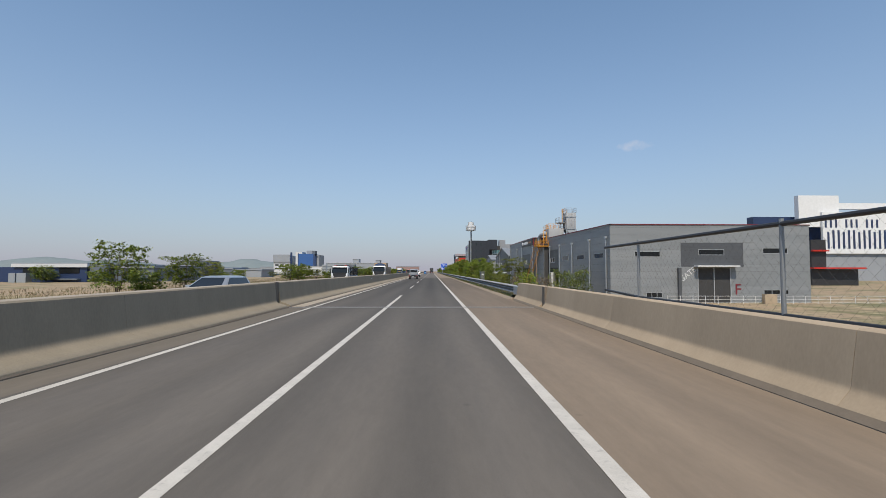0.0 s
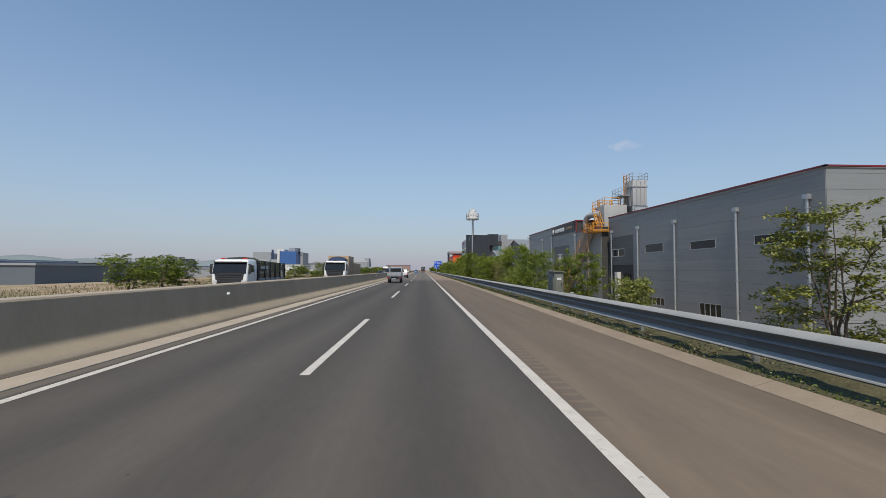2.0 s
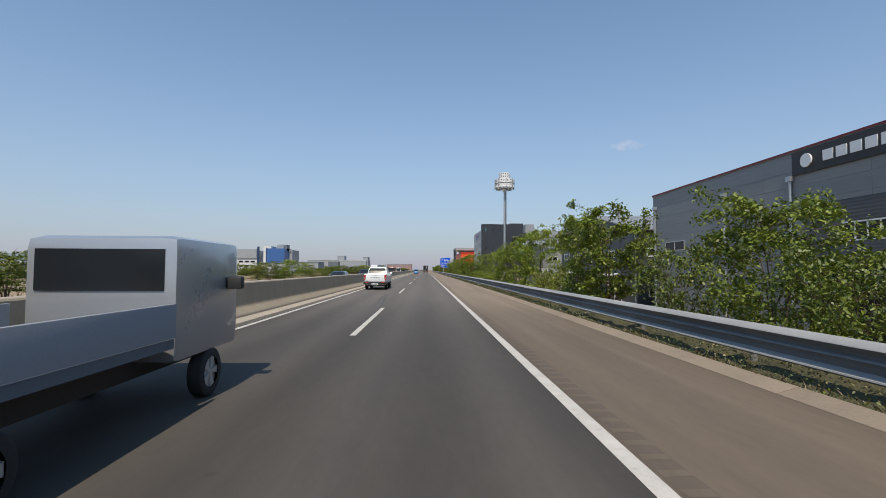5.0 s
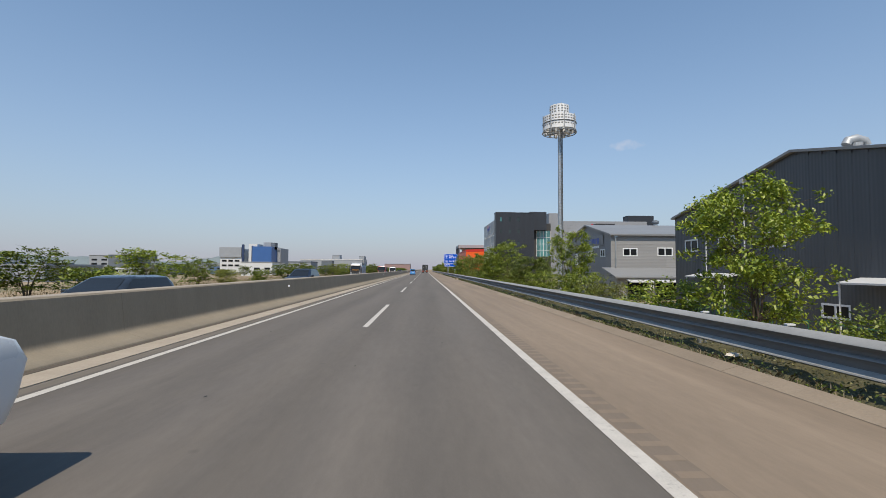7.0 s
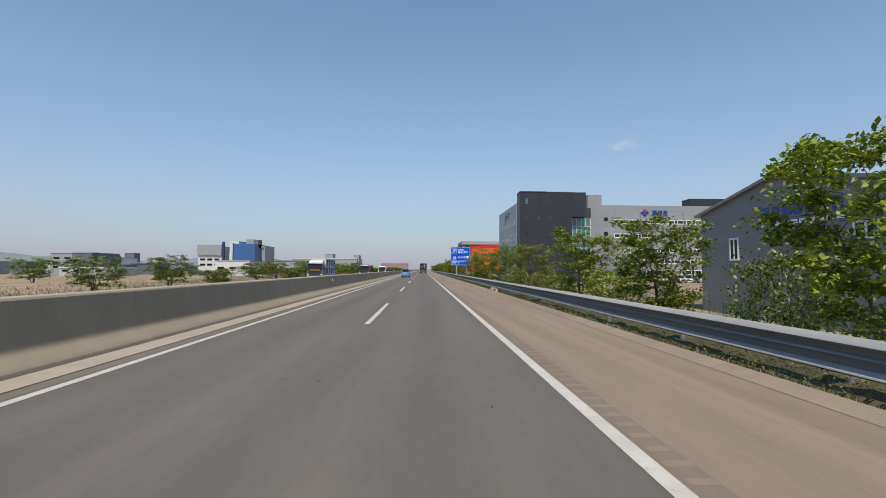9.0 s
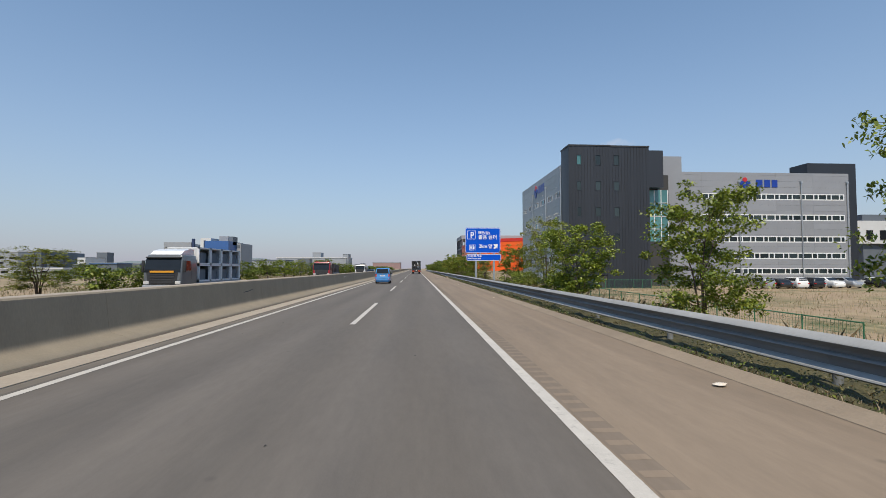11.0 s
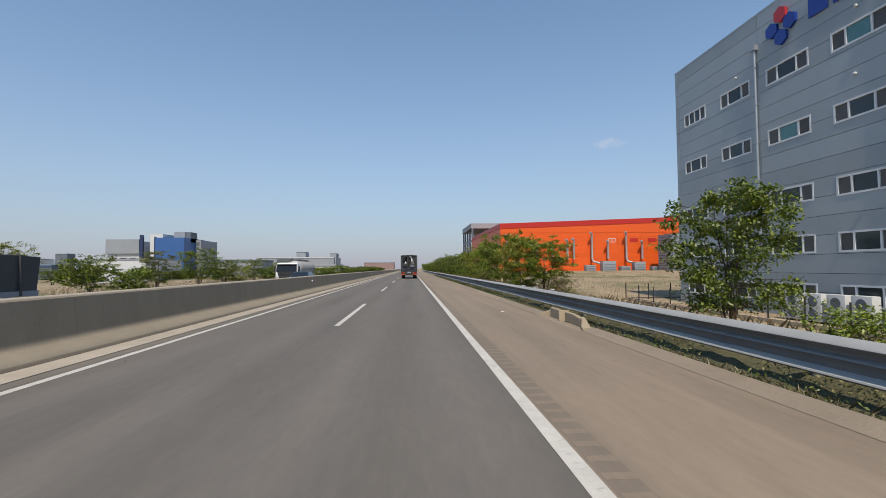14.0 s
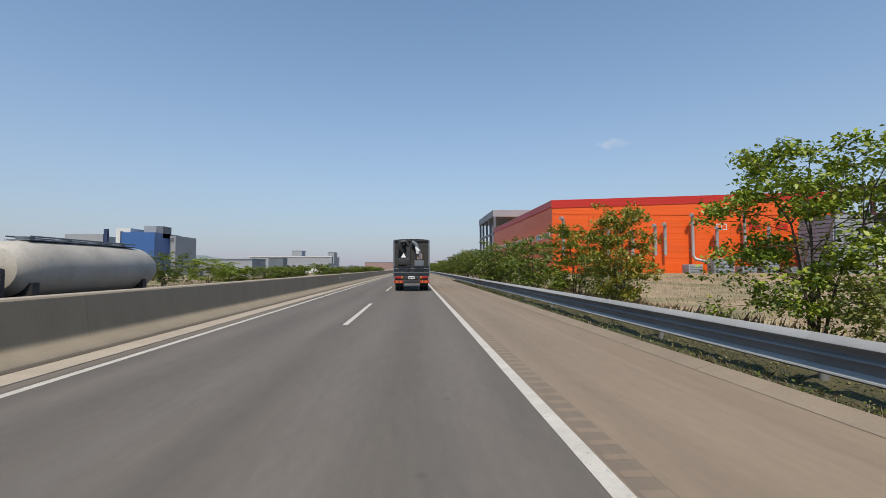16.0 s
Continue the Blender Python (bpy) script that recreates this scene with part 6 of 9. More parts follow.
navy_hall = far_block("low_hall", "navy glass hall with a white flat roof", -112.7, -93, 128, 170, 3.2, "navy", "offwhite", 1, cat="hall")
part_box("side_wing", navy_hall, "navy", -128, -112.75, 128.4, 168, -2.2, 2.5)
part_box("end_wing", navy_hall, "far_dark", -92.5, -87.6, 128.4, 160, -2.2, 3.2)
part_box("entrance_canopy", navy_hall, "far_dark", -102.5, -94.5, 126.4, 127.9, -1.0, -0.6)
for x, w in ((-110.2, 1.7), (-108.1, 2.4)):
    part_box("grey_tank", thing("water_tank", "tall grey box tank before the navy hall", "tank"), "far_grey", x, x + w, 123.5, 125.5, -2.3, 0.9)
far_block("low_hall", "dark slate annex of a low hall", -87, -76, 130, 160, 2.3, "far_dark", None, 1, cat="hall")
far_block("storage_box", "navy blue storage building with flat roof", -92, -80, 165, 180, 3.2, "navy", None, 0)
far_block("low_hall", "grey low hall with white roof edge", -176, -132, 250, 290, 3.6, "far_dark", "offwhite", 1, cat="hall")
far_block("storage_box", "blue storage hall with flat roof", -112, -100, 240, 262, 2.4, "far_dark", None, 0)
far_block("low_hall", "grey workshop with flat roof", -98, -84, 236, 255, 1.9, "far_grey", None, 1, cat="hall")
far_block("office_building", "dark grey office building with open balconies", -293, -276.1, 552, 580, 12.4, "far_grey", None, 4)
slate_wing = far_block("office_building", "slate grey office wing beside a darker block", -276, -260.5, 551, 585, 12.8, "far_dark", None, 0)
part_box("roof_rail", slate_wing, "far_grey", -276, -256, 551.2, 551.4, 13.3, 13.8)
part_box("side_annex", slate_wing, "far_dark", -260.4, -256, 556, 580, -6, 10.8)
far_block("storage_box", "dark slate tower block on flat land", -444, -430, 890, 905, 23, "far_dark", None, 0)
far_block("low_hall", "long white factory hall with pale roof", -340, -280, 430, 470, 5.5, "far_grey", "offwhite", 2, cat="hall")
far_block("low_hall", "long grey factory hall with windows and pale roof edge", -258, -219, 514, 540, 1.5, "far_pale", "offwhite", 1, z0=-4.9, cat="hall")
white_works = far_block("office_building", "white factory office with a dark roof block", -362, -331, 700, 730, 12.0, "offwhite", None, 3)
part_box("roof_block", white_works, "far_dark", -350, -342, 702, 715, 12.5, 16.5)
far_block("low_hall", "blue roofed shed before the dark tower block", -260, -239, 600, 620, 5.4, "far_dark", "blue_roof", 0, cat="hall")
far_block("low_hall", "long pale factory hall at the horizon", -200, -100, 900, 960, 17, "far_grey", "offwhite", 2, cat="hall")
far_block("storage_box", "grey rooftop tower block at the horizon", -150, -138, 905, 925, 24, "far_grey", None, 0)
far_block("storage_box", "grey tower block at the horizon", -106, -98, 905, 930, 22, "far_grey", None, 0)
far_block("low_hall", "reddish long roofed hall at the horizon", -85, -30, 1150, 1200, 13, "far_pink", "far_grey", 0, cat="hall")
far_block("low_hall", "grey hall with dark roof behind trees", -200, -150, 760, 800, 11, "far_grey", "far_dark", 1, cat="hall")
far_block("storage_box", "dark roof plant block behind the trees", -138, -124, 770, 785, 12, "far_dark", None, 0)
far_block("low_hall", "grey shed with a pitched roof line", -90, -80.5, 420, 440, 1.4, "far_grey", "offwhite", 0, cat="hall")
far_block("low_hall", "pale sheet-metal shed beside the fields", -130, -108, 470, 500, 6.0, "offwhite", None, 1, cat="hall")
far_block("low_hall", "white low shed with grey roof", -58, -44, 560, 590, 4.0, "white", "far_grey", 1, cat="hall")
far_block("low_hall", "blue roofed shed at the field edge", -262, -222, 330, 360, 3.2, "far_dark", "far_grey", 1, cat="hall")
for k in range(44):
    y = rng.uniform(520, 1200)
    x = -rng.uniform(0.24, 0.9) * y - 20
    far_block("far_building", "small flat-roofed building in the hazy distance", x, x + rng.uniform(10, 30), y, y + 20, 1 + y * rng.uniform(0.004, 0.009), rng.choice(["offwhite", "far_grey", "far_grey", "far_dark", "far_dark", "blue_roof"]), None, 1)


# hills at the horizon
def hill(cx, cy, w, h, seed, label):
    verts, faces = [], []
    n, m = 48, 6
    for j in range(m + 1):
        for i in range(n + 1):
            u = i / n
            prof = math.sin(math.pi * u) ** 0.8 * (0.75 + 0.5 * noise.noise((u * 5, seed, 0))) + 0.06 * noise.noise((u * 30, seed, 4))
            verts.append((cx + (u - 0.5) * w, cy + (j - m / 2) * 60, -3 + h * max(prof, 0) * math.sin(math.pi * j / m)))
    for j in range(m):
        for i in range(n):
            a = j * (n + 1) + i
            faces.append((a, a + 1, a + n + 2, a + n + 1))
    ob = tagged(new("hill", raw_mesh("hill", verts, faces, "hill")), label, "hill", kind="structure")
    ob.data.polygons.foreach_set("use_smooth", [True] * len(faces))


hill(-900, 2300, 900, 75, 1.3, "hazy wooded hill on the horizon")
hill(-1500, 1900, 1200, 70, 4.1, "long low wooded hill on the horizon")
hill(330, 2300, 420, 95, 2.2, "wooded hill far ahead")
hill(1500, 1500, 900, 160, 6.5, "wooded hill behind the factories")



# ---- vehicles ----
def outline(rear, front_y, w, rc, n=11):
    """A rounded rectangle seen from above, counter-clockwise."""
    rc = min(rc, w * 0.95, (front_y - rear) * 0.45)
    pts = []
    for cx, cy, a0 in ((w - rc, rear + rc, -90), (w - rc, front_y - rc, 0), (-w + rc, front_y - rc, 90), (-w + rc, rear + rc, 180)):
        for i in range(n):
            a = radians(a0 + 90 * i / (n - 1))
            pts.append((cx + rc * math.cos(a), cy + rc * math.sin(a)))
    return pts


class Shape:
    """A body as a stack of plan outlines: rows of (z, rear, front, half width, corner radius)."""

    def __init__(self, levels):
        self.levels = levels

    def at(self, z):
        zs = [r[0] for r in self.levels]
        return [float(np.interp(z, zs, [r[k] for r in self.levels])) for k in range(1, 5)]

    def build(self, bm):
        rings = []
        for z, rear, fr, w, rc in self.levels:
            rings.append([bm.verts.new((x, y, z)) for x, y in outline(rear, fr, w, rc)])
        n = len(rings[0])
        for a, b in zip(rings, rings[1:]):
            for i in range(n):
                j = (i + 1) % n
                bm.faces.new((a[i], a[j], b[j], b[i]))
        bm.faces.new(rings[0][::-1])
        bm.faces.new(rings[-1])

    def side_patch(self, bm, s, poly, off=0.006, n=4):
        """A patch on one flank: poly is (z, y_rear, y_front) rows from below to above."""
        prev = None
        zs = [p[0] for p in poly]
        for k in range(n * (len(poly) - 1) + 1):
            z = zs[0] + (zs[-1] - zs[0]) * k / (n * (len(poly) - 1))
            a, b = np.interp(z, zs, [p[1] for p in poly]), np.interp(z, zs, [p[2] for p in poly])
            w = self.at(z)[2] + off
            row = [bm.verts.new((s * w, a + (b - a) * i / 3, z)) for i in range(4)]
            if prev:
                for i in range(3):
                    bm.faces.new((prev[i], prev[i + 1], row[i + 1], row[i]))
            prev = row

    def end_patch(self, bm, end, z0, z1, w0, w1, off=0.006, n=5, x0=None):
        """A patch on the rear (end 0) or the front (end 1)."""
        prev = None
        for k in range(n + 1):
            t = k / n
            z = z0 + (z1 - z0) * t
            r = self.at(z)
            y = r[end] + (-off if end == 0 else off)
            hw = w0 + (w1 - w0) * t
            lo = -hw if x0 is None else x0
            row = [bm.verts.new((lo + (hw - lo) * i / 4, y, z)) for i in range(5)]
            if prev:
                for i in range(4):
                    bm.faces.new((prev[i], prev[i + 1], row[i + 1], row[i]))
            prev = row


def wheel(parent, x, y, r, width, side, rim="rim", spokes=5):
    """A wheel: alloy rim under the vehicle, with its tyre."""
    bm = bmesh.new()
    rod(bm, (x - side * width * 0.5, y, r), (x + side * width * 0.28, y, r), r * 0.66, n=24)
    for k in range(spokes):
        a = 2 * math.pi * k / spokes
        c, s = math.cos(a), math.sin(a)
        px, pz = -s, c
        q = [(0.09, 0.05), (0.62, 0.17), (0.62, -0.17), (0.09, -0.05)]
        prism(bm, [(y + r * (u * c + v * px), r + r * (u * s + v * pz)) for u, v in q], 0, x + side * width * 0.28, x + side * width * 0.42)
    rod(bm, (x + side * width * 0.28, y, r), (x + side * width * 0.44, y, r), r * 0.13, n=12)
    w = part("wheel", bm, rim, parent)
    bm = bmesh.new()
    prof = [(0.64, -0.5), (0.9, -0.5), (0.98, -0.42), (1.0, -0.2), (1.0, 0.2), (0.98, 0.42), (0.9, 0.5), (0.64, 0.48)]
    rings = []
    for i in range(28):
        a = 2 * math.pi * i / 28
        rings.append([bm.verts.new((x + side * width * d, y + r * q * math.cos(a), r + r * q * math.sin(a))) for q, d in prof])
    for i in range(28):
        a, b = rings[i], rings[(i + 1) % 28]
        for k in range(len(prof) - 1):
            bm.faces.new((a[k], a[k + 1], b[k + 1], b[k]))
    part("tyre", bm, "rubber", w, smooth=True)
    return w


def arch(parent, shape, y, r, side, z=None):
    """The dark wheel opening on a flank."""
    bm = bmesh.new()
    w = shape.at(r)[2]
    pts = [(y + r * 1.2 * math.cos(radians(a)), r + r * 1.2 * math.sin(radians(a))) for a in range(-25, 206, 15)]
    prism(bm, pts, 0, side * (w - 0.06), side * (w + 0.006))
    part("wheel_arch", bm, "dark", parent)


def number_plate(parent, x, y, z, w, h, facing=-1):
    bm = bmesh.new()
    box(bm, x - w / 2, x + w / 2, y - 0.012, y + 0.012, z - h / 2, z + h / 2)
    p = part("number_plate", bm, "sign_white", parent)
    for k, (a, b) in enumerate(((-0.4, -0.22), (-0.18, -0.05), (0.02, 0.13), (0.16, 0.27), (0.3, 0.41))):
        part_box("plate_bar", p, "dark", x + a * w, x + b * w, y + facing * 0.016 - 0.004, y + facing * 0.016 + 0.004, z - h * 0.28, z + h * 0.28)


def box_lamp(parent, material, *dims, name="tail_lamp", bevel=0.015, label=""):
    return part_box(name, parent, material, *dims, bevel=bevel, label=label)


def mirrors(parent, x, y, z, material, s=1.0):
    for side in (-1, 1):
        bm = bmesh.new()
        c = side * (x + 0.12 * s)
        box(bm, min(c - 0.1 * s, c + 0.1 * s), max(c - 0.1 * s, c + 0.1 * s), y - 0.07 * s, y + 0.07 * s, z - 0.08 * s, z + 0.09 * s, bevel=0.03 * s)
        part("door_mirror", bm, material, parent, smooth=True)


# blue boxy minicar
def minicar():
    car = thing("minicar", "light blue boxy minicar with tinted windows driving on the road", "car")
    sh = Shape([(0.2, 0.1, 3.5, 0.7, 0.2), (0.3, 0.03, 3.55, 0.77, 0.2), (0.46, 0.0, 3.58, 0.792, 0.18), (0.62, 0.02, 3.57, 0.796, 0.13),
                (0.82, 0.05, 3.53, 0.797, 0.1), (0.98, 0.06, 3.42, 0.79, 0.1), (1.05, 0.065, 3.05, 0.782, 0.16), (1.08, 0.07, 2.95, 0.778, 0.15), (1.3, 0.1, 2.72, 0.745, 0.13),
                (1.54, 0.14, 2.42, 0.7, 0.12), (1.63, 0.17, 2.3, 0.675, 0.14), (1.68, 0.24, 2.15, 0.63, 0.16), (1.705, 0.42, 1.95, 0.5, 0.2)])
    bm = bmesh.new()
    sh.build(bm)
    part("body", bm, "blue_car", car, smooth=True)
    for s in (-1, 1):
        bm = bmesh.new()
        sh.side_patch(bm, s, [(1.06, 0.62, 2.72), (1.3, 0.5, 2.5), (1.54, 0.44, 2.25)])
        g = part("side_window", bm, "glass", car, "dark tinted side glass")
        for y in (1.3, 1.95):
            bm = bmesh.new()
            sh.side_patch(bm, s, [(1.05, y, y + 0.05), (1.55, y - 0.02, y + 0.03)], 0.009)
            part("pillar", bm, "dark", g)
        for y0, y1 in ((0.98, 1.14), (1.36, 1.52)):
            bm = bmesh.new()
            box(bm, s * 0.795, s * 0.825, y0 + 0.2, y1 + 0.2, 0.9, 0.935, bevel=0.008)
            part("door_handle", bm, "chrome", car, "chrome door handle")
        bm = bmesh.new()
        for y in (0.98, 1.72, 2.58):
            sh.side_patch(bm, s, [(0.36, y, y + 0.012), (1.05, y, y + 0.012)], 0.003)
        part("door_gap", bm, "dark", car)
        bm = bmesh.new()
        sh.side_patch(bm, s, [(0.76, 0.2, 0.85), (0.785, 0.2, 0.9)], 0.004)
        part("door_rail", bm, "dark", car, "dark sliding door rail")
        bm = bmesh.new()
        sh.side_patch(bm, s, [(0.6, 1.7, 2.5), (0.68, 1.66, 2.56)], 0.004)
        part("door_decal", bm, "silver_car", car, "faint silver door decal")
        for y in (0.52, 3.0):
            arch(car, sh, y, 0.285, s)
            wheel(car, s * 0.70, y, 0.285, 0.17, s)
        # rear lamp cluster at the corner, wrapping from the back to the flank
        bm = bmesh.new()
        prism(bm, [(s * 0.6, 1.05), (s * 0.765, 1.06), (s * 0.775, 0.9), (s * 0.75, 0.74), (s * 0.66, 0.73), (s * 0.6, 0.86)], 1, 0.035, 0.26)
        lamp = part("tail_lamp", bm, "red_lamp", car, "red wrap-around tail lamp")
        bm = bmesh.new()
        prism(bm, [(s * 0.65, 0.98), (s * 0.71, 0.98), (s * 0.7, 0.82), (s * 0.655, 0.85)], 1, 0.027, 0.035)
        part("reversing_lamp", bm, "clear_lamp", lamp)
        box_lamp(car, "red_reflector", min(s * 0.66, s * 0.74), max(s * 0.66, s * 0.74), -0.02, 0.06, 0.4, 0.56, name="rear_reflector")
        bm = bmesh.new()
        prism(bm, [(s * 0.45, 0.86), (s * 0.78, 0.92), (s * 0.78, 0.74), (s * 0.5, 0.72)], 1, 3.3, 3.585)
        part("headlamp", bm, "clear_lamp", car)
    bm = bmesh.new()
    sh.end_patch(bm, 0, 1.1, 1.57, 0.68, 0.6)
    part("rear_window", bm, "glass", car, "dark tinted rear glass")
    bm = bmesh.new()
    pipe(bm, [(0.03, 0.045, 1.12), (0.2, 0.05, 1.15), (0.36, 0.055, 1.13)], 0.012, 6)
    part("rear_wiper", bm, "dark", car)
    bm = bmesh.new()
    sh.end_patch(bm, 1, 1.1, 1.55, 0.66, 0.58)
    part("windscreen", bm, "glass", car)
    bm = bmesh.new()
    sh.end_patch(bm, 0, 1.0, 1.025, 0.5, 0.5, 0.004)
    sh.end_patch(bm, 0, 0.56, 0.568, 0.6, 0.6, 0.003)
    sh.end_patch(bm, 0, 0.3, 0.325, 0.66, 0.66, 0.003)
    part("tailgate_gap", bm, "navy_car", car)
    bm = bmesh.new()
    box(bm, -0.06, 0.06, 0.02, 0.06, 0.7, 0.73, bevel=0.006)
    part("tailgate_handle", bm, "dark", car)
    bm = bmesh.new()
    rod(bm, (0, 0.03, 1.04), (0, 0.055, 1.04), 0.05, n=16)
    part("badge", bm, "chrome", car)
    number_plate(car, 0, 0.045, 0.86, 0.5, 0.12)
    mirrors(car, 0.74, 2.7, 1.06, "dark", 0.95)
    part_box("underbody", car, "dark", -0.66, 0.66, 0.25, 3.35, 0.16, 0.3)
    part_box("roof_spoiler", car, "blue_car", -0.58, 0.58, 0.1, 0.32, 1.6, 1.655, bevel=0.02)
    return car


blue = minicar()
blue.matrix_world = pose(-1.66, 254.3, 0.0) @ Matrix.Diagonal((0.94, 1, 0.95, 1))


# white pickup
def pickup():
    p = thing("pickup", "white double-cab pickup with a covered cargo bed driving on the road", "pickup")
    sh = Shape([(0.42, 0.12, 5.2, 0.86, 0.2), (0.52, 0.05, 5.3, 0.93, 0.2), (0.7, 0.02, 5.36, 0.96, 0.2), (0.95, 0.0, 5.34, 0.97, 0.08),
                (1.1, 0.02, 5.25, 0.955, 0.08), (1.2, 0.04, 5.0, 0.93, 0.12), (1.24, 0.06, 4.4, 0.915, 0.12)])
    bm = bmesh.new()
    sh.build(bm)
    body = part("body", bm, "white_car", p, smooth=True)
    cs = Shape([(1.18, 1.6, 4.35, 0.91, 0.16), (1.28, 1.66, 4.15, 0.885, 0.16), (1.5, 1.78, 3.75, 0.82, 0.16), (1.7, 1.9, 3.4, 0.755, 0.16), (1.755, 1.95, 3.3, 0.735, 0.18), (1.795, 2.02, 3.2, 0.7, 0.22), (1.825, 2.16, 3.08, 0.62, 0.26), (1.838, 2.35, 2.92, 0.46, 0.25)])
    bm = bmesh.new()
    cs.build(bm)
    cab = part("cab", bm, "white_car", p, smooth=True)
    bm = bmesh.new()
    cs.end_patch(bm, 0, 1.29, 1.71, 0.8, 0.64)
    part("rear_window", bm, "glass", cab, "dark tinted rear glass")
    bm = bmesh.new()
    cs.end_patch(bm, 1, 1.26, 1.72, 0.76, 0.6)
    part("windscreen", bm, "glass", cab)
    part_box("bed_cover", p, "white_car", -0.86, 0.86, 0.08, 1.62, 1.225, 1.262, bevel=0.015)
    bm = bmesh.new()
    sh.end_patch(bm, 0, 1.14, 1.15, 0.72, 0.72, 0.004)
    sh.end_patch(bm, 0, 0.78, 0.788, 0.5, 0.5, 0.004)
    part("tailgate_gap", bm, "far_grey", p)
    part_box("tailgate_handle", p, "white_car", -0.2, 0.2, -0.025, 0.03, 1.13, 1.16, bevel=0.008)
    for k in range(4):
        part_box("model_bar", p, "dark", -0.36 + k * 0.2, -0.24 + k * 0.2, -0.02, 0.0, 0.945, 0.985)
    part_box("trim_bar", p, "dark", -0.72, -0.56, -0.012, 0.01, 0.7, 0.725)
    part_box("rear_bumper", p, "dark", -0.97, 0.97, -0.06, 0.2, 0.46, 0.66, bevel=0.05)
    part_box("bumper_step", p, "dark", -0.6, 0.6, -0.1, 0.0, 0.36, 0.46, bevel=0.03)
    number_plate(p, 0.0, -0.118, 0.45, 0.52, 0.13)
    for s in (-1, 1):
        bm = bmesh.new()
        prism(bm, [(s * 0.77, 1.16), (s * 0.945, 1.17), (s * 0.955, 0.95), (s * 0.92, 0.77), (s * 0.83, 0.77), (s * 0.77, 0.95)], 1, -0.012, 0.24)
        l = part("tail_lamp", bm, "red_lamp", p, "red tail lamp with a clear band")
        bm = bmesh.new()
        prism(bm, [(s * 0.8, 0.955), (s * 0.93, 0.965), (s * 0.925, 0.91), (s * 0.82, 0.9)], 1, -0.02, -0.012)
        part("clear_band", bm, "clear_lamp", l)
        part_box("rear_reflector", p, "red_reflector", min(s * 0.55, s * 0.8), max(s * 0.55, s * 0.8), -0.075, -0.055, 0.55, 0.6)
        bm = bmesh.new()
        cs.side_patch(bm, s, [(1.26, 2.05, 3.98), (1.5, 2.12, 3.6), (1.68, 2.2, 3.3)])
        g = part("side_window", bm, "glass", cab, "dark tinted side glass")
        bm = bmesh.new()
        cs.side_patch(bm, s, [(1.25, 2.95, 3.05), (1.7, 2.9, 3.0)], 0.01)
        part("pillar", bm, "dark", cab)
        for y in (2.15, 3.15):
            bm = bmesh.new()
            box(bm, s * 0.955, s * 0.985, y, y + 0.2, 1.05, 1.09, bevel=0.01)
            part("door_handle", bm, "white_car", p)
        bm = bmesh.new()
        for y in (1.72, 2.98, 4.05):
            sh.side_patch(bm, s, [(0.62, y, y + 0.012), (1.22, y, y + 0.012)], 0.003)
        part("door_gap", bm, "far_grey", p)
        bm = bmesh.new()
        box(bm, s * 0.9, s * 0.985, 1.75, 4.0, 0.44, 0.58, bevel=0.03)
        part("side_step", bm, "dark", p, "black side step")
        for y in (1.2, 4.41):
            arch(p, sh, y, 0.375, s)
            wheel(p, s * 0.83, y, 0.375, 0.24, s, spokes=6)
        part_box("side_badge", p, "dark", min(s * 0.965, s * 0.975), max(s * 0.965, s * 0.975), 4.0, 4.18, 0.82, 0.9)
    mirrors(p, 0.88, 3.9, 1.3, "white_car", 1.1)
    part_box("underbody", p, "dark", -0.75, 0.75, 0.3, 5.0, 0.28, 0.46)
    bm = bmesh.new()
    pipe(bm, [(0.0, 2.3, 1.81), (0.0, 2.22, 1.9), (0, 2.2, 1.9)], 0.03, 6)
    part("aerial", bm, "dark", p)
    return p


white = pickup()
white.matrix_world = pose(-2.15, 124.4, 0.0) @ Matrix.Diagonal((0.92, 1, 0.98, 1))


